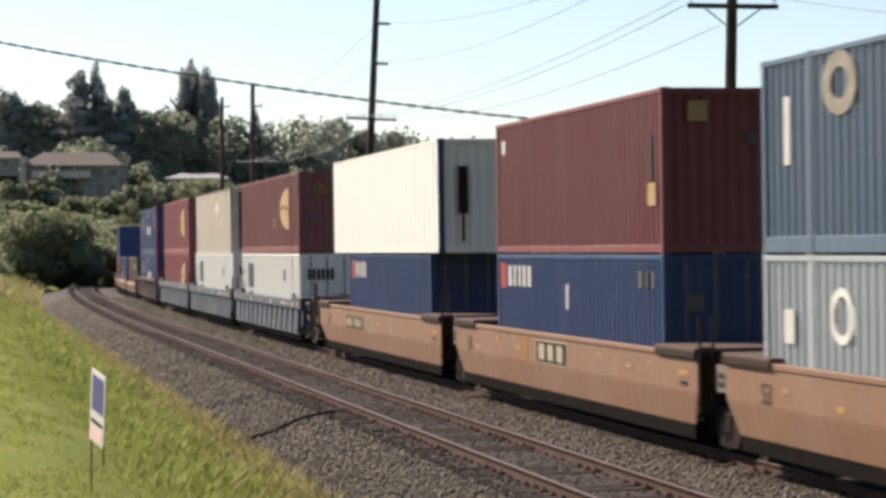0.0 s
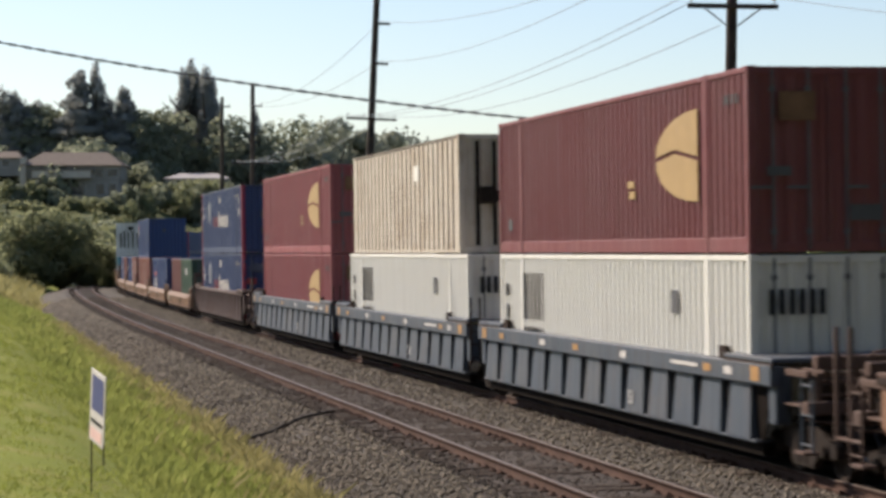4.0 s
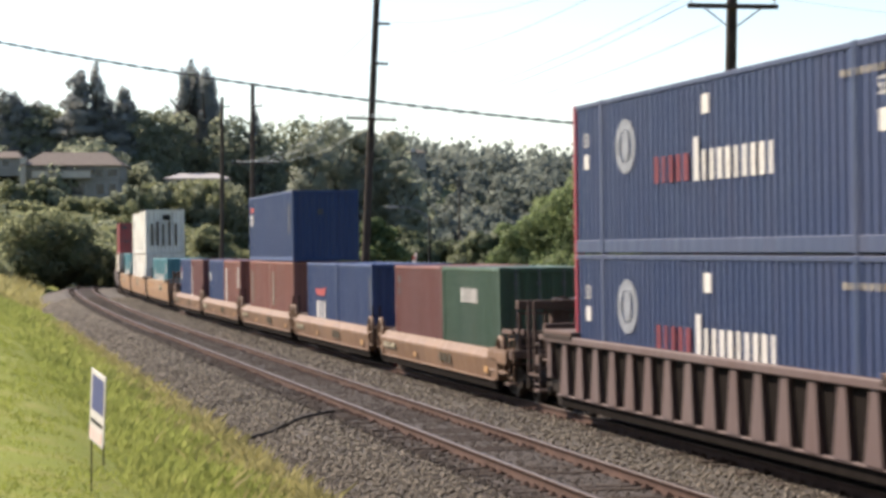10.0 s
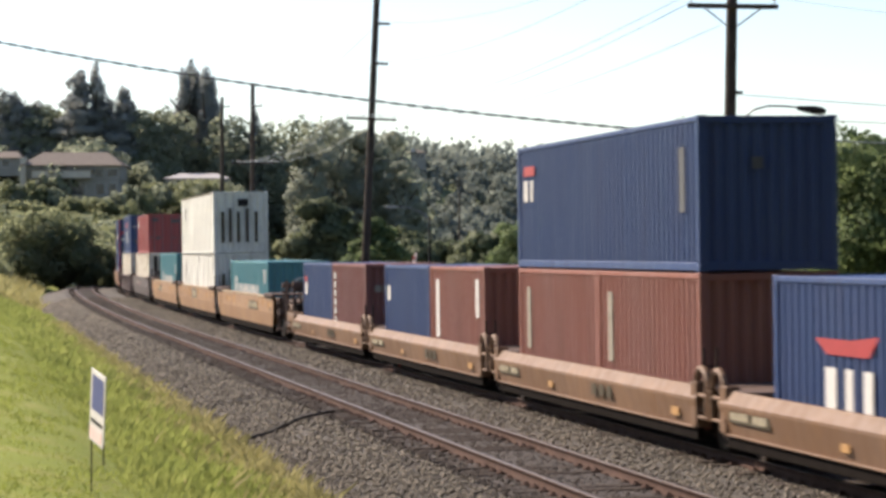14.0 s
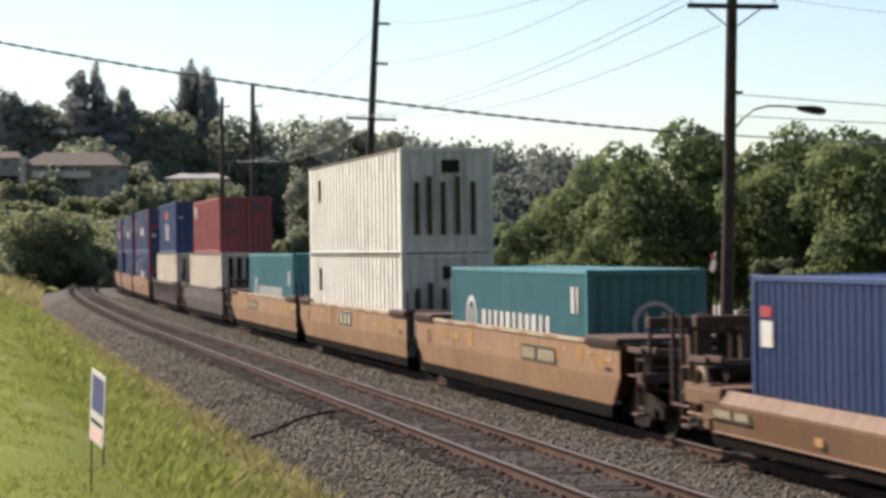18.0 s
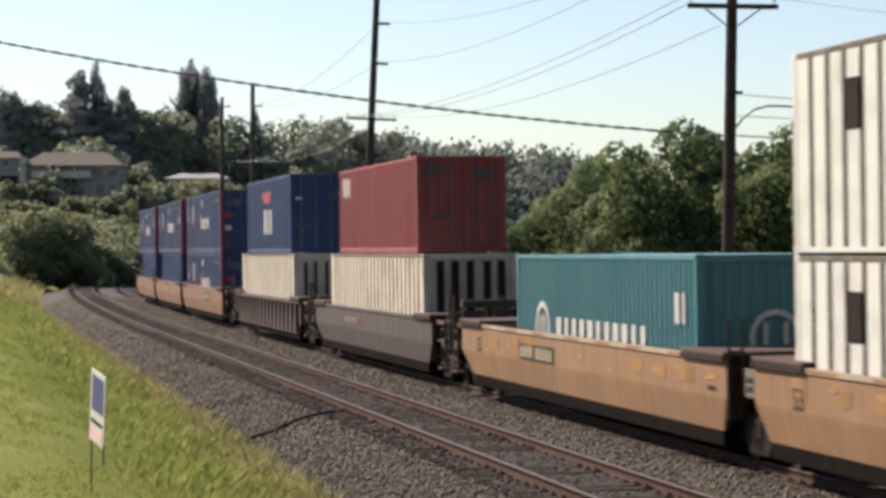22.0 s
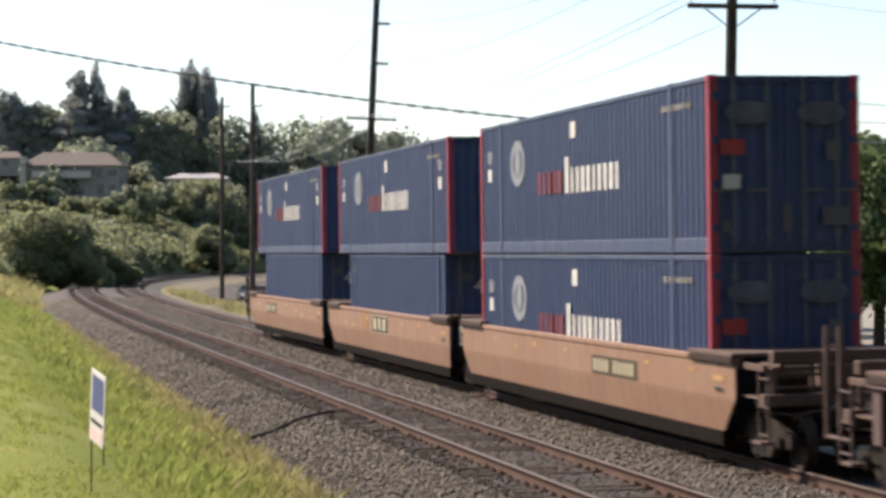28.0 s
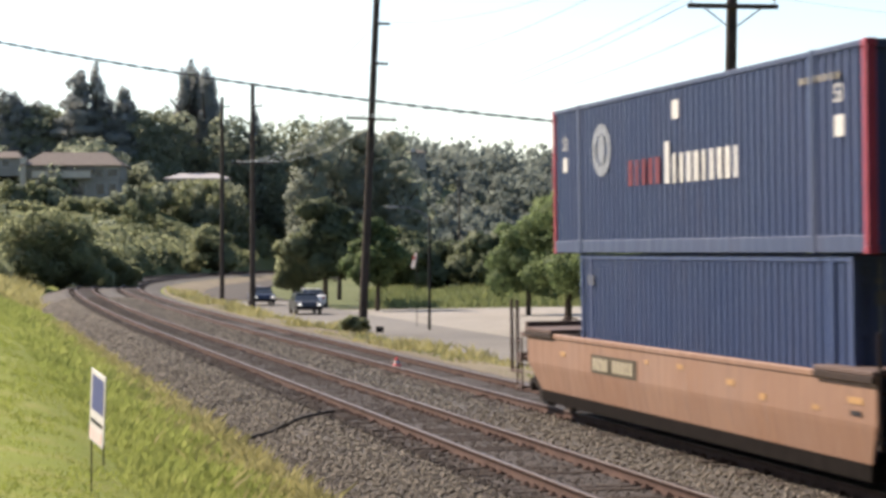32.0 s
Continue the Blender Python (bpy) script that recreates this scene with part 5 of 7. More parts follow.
    b, d = small(C_GREEN, "dark green 20-foot container with white lettering bars", "door")
    d.side_word(0.9, -0.9, 1.74, 2.08, 6, WHITE, "white lettering bars")
    d.end("marking", -0.25, 0.0, 1.7, 1.9, WHITE)
    d.end("marking", -0.6, -0.4, 1.7, 1.9, WHITE)
    add_box(b, 172.5, 166.4, LOW8)
    b, d = small(C_BLUE, "blue 20-foot container with red emblem and white lettering bars")
    d.side_poly("emblem", [(1.35, 1.72), (0.0, 1.72), (-0.95, 1.8), (-0.6, 1.5), (0.9, 1.5)], RED, "red emblem")
    d.side_word(1.1, -0.9, 0.62, 1.32, 3, WHITE, "bold white lettering bars")
    add_box(b, 194.65, 188.55, LOW8)
    b, d = small(C_BLUE, "plain blue corrugated 20-foot container in the well")
    d.side_word(-2.6, -2.9, 1.2, 2.2, 1, GREY_DECAL)
    add_box(b, 188.4, 182.3, LOW8)
    for far in (210.2, 204.1):
        b, d = small(C_RUST, "rust-streaked red 20-foot container")
        d.side("marking", 2.0, 2.3, 0.9, 2.2, EMBLEM_TAN, "pale vertical stripe")
        add_box(b, far, far - 6.06, LOW8)
    b, d = container("bright blue corrugated 40-foot container with small red and white marking", 12.19, 2.591, C_BLUE, "wave", "front")
    d.side("marking", 4.6, 5.5, 1.95, 2.15, RED)
    d.side_word(5.6, 4.6, 1.4, 1.85, 2, WHITE, "white lettering bars")
    d.side_word(-5.0, -5.5, 1.0, 2.1, 1, GREY_DECAL)
    d.end("marking", 0.1, 0.3, 1.7, 1.9, GREY_DECAL)
    add_box(b, 210.2, 198.05, TOP8)
    b, d = small(C_BLUE, "plain blue corrugated 20-foot container in the well")
    d.side("marking", 2.2, 2.6, 1.6, 2.0, WHITE)
    add_box(b, 225.85, 219.75, LOW8)
    b, d = small(C_RUST, "faded red 20-foot container with white stripes")
    d.side("marking", 1.9, 2.25, 0.8, 2.25, WHITE, "white vertical lettering bar")
    d.side("marking", -2.5, -2.2, 1.4, 2.3, WHITE)
    add_box(b, 219.6, 213.5, LOW8)
    b, d = small(C_BLUE, "blue 20-foot container with small white plate")
    d.side("marking", 2.1, 2.6, 1.5, 1.9, WHITE)
    d.side("marking", 2.15, 2.6, 1.95, 2.12, RED)
    add_box(b, 241.2, 235.1, LOW8)
    b, d = small(C_BROWN, "brown-red 20-foot container with white vertical lettering bars")
    for k in range(6):
        d.side("marking", 2.3, 2.62, 0.7 + k * 0.28, 0.9 + k * 0.28, WHITE)
    for k in range(6):
        d.end("marking", 0.75 - k * 0.27, 0.95 - k * 0.27, 1.75, 1.95, EMBLEM_TAN)
    add_box(b, 235.0, 228.9, LOW8)
    # second tan set
    add_car("worn", 266.0, 247.6, "truck", "open", tan, tan_marks(9.2, False, 4, -3.4) + patches(4))
    add_car("worn", 286.1, 267.4, "share", "open", tan, tan_marks(9.3, True, 5) + patches(5))
    add_car("worn", 306.2, 287.4, "share", "truck", tan, tan_marks(9.4, False, 6, 2.4) + patches(6))
    for far, near in ((262.6, 250.45), (301.6, 289.4)):
        b, d = container("teal corrugated 40-foot container with white lettering bars", 12.19, 2.591 if far < 280 else 2.896, C_TEAL, "wave", "front")
        ring_emblem(d, 3.9, 1.38, 0.55, 0.55, 0.76, WHITE, "round white ring emblem")
        d.side("emblem_bar", 3.70, 3.82, 1.12, 1.64, WHITE)
        d.side("emblem_bar", 3.98, 4.10, 1.12, 1.64, WHITE)
        d.side_word(2.9, -3.4, 1.08, 1.62, 11, WHITE, "large white lettering bars")
        d.side_word(-4.9, -5.6, 1.72, 2.25, 2, WHITE, "white marking bars")
        x = -6.095 - 0.036
        y0 = -0.15
        ring = Shape()
        for r0, r1 in ((0.38, 0.47),):
            for i in range(16):
                a, c = 2 * math.pi * i / 16, 2 * math.pi * (i + 1) / 16
                ring.add([(x, y0 + r * math.cos(q), 1.5 + r * math.sin(q)) for q in (a, c) for r in (r0, r1)], [(0, 1, 3, 2)])
        ring.box(x - 0.003, x, y0 - 0.22, y0 - 0.14, 1.25, 1.75).box(x - 0.003, x, y0 + 0.14, y0 + 0.22, 1.25, 1.75)
        part("emblem", ring, WHITE, b, "faded ring emblem")
        add_box(b, far, near, LOW)
    for z in (LOW, MID):
        b, d = container("weathered off-white 53-foot container of upright panels", 16.15, 2.896, C_REEFER, "slat", "front", 2.59, C_REEFER, C_REEFER, NEAR_BLACK)
        d.side("vent", 5.6, 6.1, 1.7, 2.4, NEAR_BLACK, "dark vent grille")
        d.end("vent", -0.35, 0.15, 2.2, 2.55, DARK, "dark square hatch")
        # five dark upright slots across the end wall
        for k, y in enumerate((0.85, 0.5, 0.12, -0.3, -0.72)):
            d.end("stain", y - 0.07, y + 0.07, 0.5, 1.95 + 0.15 * (k % 2), PLATE, "dark brown vertical slot")
        add_box(b, 284.75, 268.55, z)
    for ob, s, half, z in TRAIN:
        if ob["label"] == tan:
            Decal(ob, 18.6, 2.86).side_text("53", 7.55, 1.04, 0.46, PLATE)
        elif ob["label"] == grey:
            Decal(ob, 18.6, 2.95).side_text("53", -2.35, 0.62, 0.34, WHITE)
    # brown smooth car, brown ribbed car
    add_car("plum", 328.4, 309.7, "truck", "truck", "faded brown smooth-sided well car", [*[("marking", 3.3 - 0.3 * k, 3.48 - 0.3 * k, 1.18, 1.36, EMBLEM_TAN) for k in range(8)], ("marking", 0.5, 0.8, 1.15, 1.3, RED)])
    b, d = container("cream 48-foot container of grooved panels", 14.63, 2.896, C_CREAM, "groove", "front", 2.59, C_CREAM, C_CREAM, NEAR_BLACK)
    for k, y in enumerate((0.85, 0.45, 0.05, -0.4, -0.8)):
        d.end("stain", y - 0.10, y + 0.10, 0.2, 2.7, NEAR_BLACK, "dark vertical slot")
    add_box(b, 325.9, 311.25, LOW)
    b, d = container("bright red corrugated 40-foot container with pale lettering bars", 12.19, 2.591, C_RED, "wave", "door")
    d.side_word(5.4, 4.1, 1.75, 2.3, 3, C_REEFER, "pale lettering bars")
    d.end("marking", 0.55, 1.0, 2.1, 2.3, GREY_DECAL)
    d.end("marking", 0.5, 0.7, 0.9, 1.1, GREY_DECAL)
    d.end("marking", -0.8, -0.3, 2.0, 2.2, GREY_DECAL)
    add_box(b, 324.5, 312.35, MID)
    add_car("gusset", 350.1, 331.9, "truck", "truck", "dark brown well car with tapered side ribs")
    b, d = container("cream 48-foot container of grooved panels, stained", 14.63, 2.896, C_CREAM, "groove", "front", 2.59, C_CREAM, C_CREAM, NEAR_BLACK)
    # five narrow brown stripes down the end wall
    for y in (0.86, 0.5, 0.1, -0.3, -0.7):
        d.end("stain", y - 0.06, y + 0.06, 0.3, 2.6, PLATE, "brown vertical stripe")
    add_box(b, 348.8, 334.15, LOW)
    b, d = container("dark blue 40-foot container with red emblem and white lettering bars", 12.19, 2.896, C_BLUE, "wave", "door")
    d.side_poly("emblem", [(1.6, 2.35), (-1.1, 2.42), (-0.75, 1.95), (0.9, 1.95)], RED, "red emblem")
    d.side_word(1.1, -1.3, 0.75, 1.7, 3, WHITE, "bold white lettering bars")
    d.end("marking", 0.8, 1.05, 1.95, 2.05, WHITE)
    d.end("marking", 0.7, 0.9, 0.75, 1.0, GREY_DECAL)
    d.end("marking", -0.85, -0.6, 0.75, 1.05, GOLD)
    d.end("marking", -0.8, -0.2, 2.0, 2.2, GREY_DECAL)
    add_box(b, 347.5, 335.3, MID)
    # last tan set with navy boxes
    add_car("smooth", 374.5, 355.4, "truck", "open", tan, tan_marks(9.5, False, 7, -3.0))
    add_car("smooth", 394.0, 376.0, "share", "open", tan, tan_marks(9.0, True, 8))
    add_car("smooth", 413.9, 395.5, "share", "truck", tan, tan_marks(9.2, False, 9))
    add_box(stack_box(end="door"), 373.0, 356.85, MID)
    add_box(stack_box(end="door"), 373.0, 356.85, LOW)
    add_box(stack_box(end="front"), 392.65, 376.5, MID)
    add_box(box45(), 391.1, 377.4, LOW)
    add_box(stack_box(end="front"), 412.15, 396.0, MID)
    add_box(box45(), 410.45, 396.75, LOW)


# ---- how far the train has come at each time ----
_pt = np.array([-1.0, 0.0, 2.0, 3.0, 6.0, 33.0])
_pd = 11.4 * _pt + np.array([-0.75, -0.5, -0.1, 0.05, 0.1, 0.1])


def run(t):
    return float(np.interp(t, _pt, _pd))


LEAN = 0.8           # the far track is canted towards the near one


def train_rows(s, half, z):
    rows = []
    t = 0.0
    while t <= 32.001:
        sc = s - run(t)
        xa, ya = on_line(sc - half)
        xb, yb = on_line(sc + half)
        rz = math.degrees(math.atan2(yb - ya, xb - xa))
        m = pose((xa + xb) / 2, (ya + yb) / 2, 0, 0, 0, rz) @ pose(0, -0.04, 0, -LEAN, 0, 0) @ pose(0, 0, z)
        rows.append((t, m))
        t += 0.5
    return rows


# ---- trees ----
def leaf_cloud(rng, lobes, n, size, flat=0.8, inner=0.55, align=0.45):
    """Leaf clumps spread through lobes of (x, y, z, rx, ry, rz): four corners and the way that each clump faces."""
    lob = np.array(lobes, float)
    wgt = lob[:, 3] * lob[:, 4] + lob[:, 3] * lob[:, 5]
    pick = rng.choice(len(lob), n, p=wgt / wgt.sum())
    d = rng.normal(size=(n, 3))
    d /= np.linalg.norm(d, axis=1)[:, None]
    r = inner + (1 - inner) * rng.random(n) ** 0.6
    r *= 1 + 0.10 * np.sin(d[:, 0] * 5 + pick) + rng.normal(0, 0.07, n)
    P = lob[pick, :3] + d * lob[pick, 3:] * r[:, None]
    nrm = align * d + rng.normal(0, 0.7, (n, 3))
    nrm /= np.linalg.norm(nrm, axis=1)[:, None]
    nrm *= np.where((nrm * d).sum(1) < 0, -1.0, 1.0)[:, None]
    u = np.cross(nrm, rng.normal(size=(n, 3)))
    u /= np.linalg.norm(u, axis=1)[:, None]
    v = np.cross(nrm, u)
    s = size * rng.uniform(0.55, 1.3, n)[:, None]
    V = np.stack([P - u * s, P - v * s * flat + nrm * s * 0.15, P + u * s, P + v * s * flat - nrm * s * 0.1, 0.8 * d + 0.2 * nrm], 1)
    return V


def cloud_mesh(name, V, mat):
    n = len(V)
    F = np.arange(n * 4).reshape(n, 4)
    me = bulk_mesh(name, V[:, :4].reshape(-1, 3), F, mat)
    N = V[:, 4] / np.linalg.norm(V[:, 4], axis=1)[:, None]
    me.normals_split_custom_set_from_vertices(np.repeat(N, 4, axis=0))
    return me


def round_lobes(rng, h, r, z0, k=11, squash=0.75):
    out = [(0, 0, z0 + (h - z0) * 0.48, r * 0.62, r * 0.62, (h - z0) * 0.38)]
    for i in range(k):
        a = 6.28 * i / k + rng.uniform(-0.4, 0.4)
        q = rng.uniform(0.3, 0.68) * r
        z = z0 + (h - z0) * rng.uniform(0.2, 0.86)
        w = r * rng.uniform(0.30, 0.5) * (1.15 - 0.5 * (z - z0) / (h - z0))
        out.append((q * math.cos(a), q * math.sin(a), z, w, w, w * squash))
    out.append((rng.uniform(-0.15, 0.15) * r, 0, h - r * 0.28, r * 0.38, r * 0.38, r * 0.28))
    return out


def trunk_shape(h, r, rng, limbs=5, z_split=0.35):
    sh = Shape()
    sh.rod((0, 0, -0.6), (0.04 * h * 0.2, 0, h * z_split), r, r * 0.75, 9)
    top = (0.1, 0, h * 0.75)
    sh.rod((0.04 * h * 0.2, 0, h * z_split), top, r * 0.72, r * 0.2, 8)
    for i in range(limbs):
        a = 6.28 * i / limbs + rng.uniform(-0.4, 0.4)
        z = h * (z_split + 0.06 * i)
        q = h * rng.uniform(0.16, 0.26)
        sh.rod((0.05, 0, z), (q * math.cos(a), q * math.sin(a), z + h * rng.uniform(0.14, 0.28)), r * 0.4, r * 0.1, 6)
    return sh


def tree(name, label, x, y, h, r, mat, seed, leaf=0.28, n=7000, z0=None, base=None, lobes=None, group="", k=11, trunk_r=None, inner=0.55, align=0.45):
    rng = np.random.default_rng(seed)
    ob = thing(name, label, "tree", group)
    ob.location = (x, y, float(ground_z(x, y)) if base is None else base)
    z0 = h * 0.22 if z0 is None else z0
    part("trunk", trunk_shape(h, trunk_r or 0.03 * h, rng), BARK, ob)
    lb = lobes(rng) if lobes else round_lobes(rng, h, r, z0, k)
    part("crown", cloud_mesh("crown", leaf_cloud(rng, lb, n, leaf, 0.8, inner, align), mat), None, ob)
    return ob


def at_px(px, d):
    """The x that stands at a bearing of px thousandths of the picture's width, d metres ahead."""
    return (px - 784.0) / 4000.0 * d


def conifer_lobes(h, r, z0=0.08, k=26, skew=1.0):
    def make(rng):
        out = []
        for i in range(k):
            f = z0 + (0.98 - z0) * i / (k - 1)
            w = r * (1 - f) ** skew * rng.uniform(0.55, 1.15) + 0.55
            a = rng.uniform(0, 6.28)
            q = w * 0.45
            out.append((q * math.cos(a), q * math.sin(a), f * h, w * 0.75, w * 0.75, h / k * 2.2))
        return out
    return make


def poplar_lobes(h, r, k=18):
    def make(rng):
        out = []
        for i in range(k):
            f = 0.1 + 0.86 * i / (k - 1)
            w = r * math.sin(math.pi * (0.16 + 0.72 * f)) * rng.uniform(0.8, 1.0)
            a = rng.uniform(0, 6.28)
            out.append((0.3 * w * math.cos(a), 0.3 * w * math.sin(a), f * h, w * 0.75, w * 0.75, h / k * 2.6))
        return out
    return make


def build_trees():
    # street trees beyond the road
    row = "street trees beyond the road"
    specs = [(1005, 128, 7.9, 3.0), (1062, 116, 9.1, 3.3), (1122, 104, 9.1, 3.3), (1190, 96, 9.9, 3.6), (1252, 112, 9.4, 3.4), (1345, 98, 8.9, 3.0),
             (1408, 92, 9.5, 3.3), (1470, 100, 9.8, 3.5), (1555, 86, 8.7, 3.5), (1650, 92, 9.0, 3.8), (935, 150, 6.6, 3.0), (1320, 120, 8.2, 3.2), (1150, 122, 9.0, 3.5), (1590, 110, 10.0, 4.0)]
    for i, (px, d, h, r) in enumerate(specs):
        tree("street_tree", "leafy green street tree with a rounded crown", at_px(px, d), d, h, r, LEAF_STREET, 40 + i, 0.125, 14500, h * 0.12, group=row, k=26, inner=0.74, align=1.0)
    tree("street_tree", "dark round-crowned tree beside the road", at_px(575, 178), 178, 8.6, 3.0, LEAF_DARK, 60, 0.19, 13000, 1.6, group=row)
    tree("street_tree", "dark round-crowned tree beside the road", at_px(520, 186), 186, 6.0, 2.2, LEAF_BUSH, 61, 0.18, 7000, 0.6, group=row)
    tree("street_tree", "grey-green tree behind the leaning pole", at_px(668, 165), 165, 6.8, 2.5, LEAF_STREET, 62, 0.18, 10000, 1.4, group=row)
    tree("street_tree", "dark round-crowned tree beside the road", at_px(600, 205), 205, 8.0, 2.8, LEAF_DARK, 63, 0.2, 9000, 1.6, group=row)
    for i, (px, d, h, r) in enumerate([(735, 235, 5.6, 4.0), (790, 245, 5.2, 4.2), (840, 238, 5.4, 4.2), (705, 250, 7.0, 4.5), (890, 228, 6.2, 3.8)]):
        tree("hedge_tree", "dark tree in the hedge behind the meadow", at_px(px, d), d, h, r, LEAF_DARK, 70 + i, 0.36, 4200, 0.3, group="trees of the hedge")
    # the dark landmark trees on the hill, each as tall as its top stands on the skyline
    def crest(px, d, top):
        g = float(ground_z(at_px(px, d), d))
        return EYE + (448 - top) * d / 4000.0 - g
    for i, (px, top, r, z0, k, n, skew, label) in enumerate(((137, 129, 6.4, 0.05, 40, 20000, 0.5, "tall dark conifer with a broad dense crown"), (167, 123, 3.4, 0.05, 18, 6000, 0.5, "thin dark conifer with a ragged crown"),
                                                             (190, 178, 3.8, 0.05, 20, 5000, 0.45, "thin dark conifer with a ragged crown"), (217, 158, 4.7, 0.04, 32, 13000, 0.5, "dark conifer with a smooth narrow crown"),
                                                             (30, 172, 3.4, 0.1, 20, 6000, 0.45, "dark conifer on the hillside"), (5, 165, 4.2, 0.1, 20, 6000, 0.4, "dark conifer on the hillside"),
                                                             (62, 184, 3.4, 0.1, 20, 5000, 0.4, "dark conifer on the hillside"), (450, 199, 2.4, 0.05, 20, 4000, 0.6, "small dark conifer on the hillside"))):
        h = crest(px, 470.0, top)
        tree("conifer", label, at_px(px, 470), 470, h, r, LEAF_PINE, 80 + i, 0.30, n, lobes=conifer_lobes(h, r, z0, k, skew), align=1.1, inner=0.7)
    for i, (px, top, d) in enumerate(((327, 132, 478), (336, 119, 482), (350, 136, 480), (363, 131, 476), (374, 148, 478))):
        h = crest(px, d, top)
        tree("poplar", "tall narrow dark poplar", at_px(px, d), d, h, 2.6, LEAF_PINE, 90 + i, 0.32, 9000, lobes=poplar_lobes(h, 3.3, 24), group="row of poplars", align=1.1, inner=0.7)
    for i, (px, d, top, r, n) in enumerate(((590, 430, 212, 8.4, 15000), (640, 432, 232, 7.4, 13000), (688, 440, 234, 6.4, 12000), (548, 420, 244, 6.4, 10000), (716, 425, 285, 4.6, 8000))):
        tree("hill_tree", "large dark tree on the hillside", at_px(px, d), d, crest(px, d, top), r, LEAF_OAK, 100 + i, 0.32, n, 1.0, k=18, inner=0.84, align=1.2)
    # the bush by the bend and its neighbours
    for i, (px, h, r) in enumerate(((62, 7.6, 3.6), (104, 8.2, 3.8), (142, 6.8, 3.2), (30, 6.0, 2.8), (182, 4.6, 2.4), (215, 3.2, 2.0))):
        tree("roadside_bush", "large dark green bush at the bend of the track", at_px(px, 224 + 2 * i), 224 + 2 * i, h, r, LEAF_PALE if i % 2 else LEAF_BUSH, 191 + i, 0.16, 9000, -0.6, k=15, inner=0.7, trunk_r=0.1, group="bushes at the bend")
    tree("roadside_bush", "pale yellow-green bush above the track", at_px(52, 236), 236, 6.6, 3.0, LEAF_PALE, 92, 0.19, 9000, 0.4, k=12, trunk_r=0.1)
    tree("roadside_bush", "rounded green bush beside the track", at_px(375, 360), 360, 8.2, 5.2, LEAF_BUSH, 93, 0.26, 13000, 0.1, k=14, trunk_r=0.12)
    tree("roadside_bush", "rounded green bush beside the track", at_px(232, 262), 262, 2.8, 1.4, LEAF_BUSH, 94, 0.2, 2500, 0.0, k=9, trunk_r=0.06)
    tree("roadside_bush", "low green bush at the foot of the pole", at_px(628, 112), 112, 1.0, 0.85, LEAF_BUSH, 95, 0.09, 2600, 0.0, k=9, trunk_r=0.03)
    tree("sapling", "small dark tree in front of the road", at_px(1400, 88), 88, 4.0, 1.9, LEAF_DARK, 96, 0.2, 2600, 1.0)


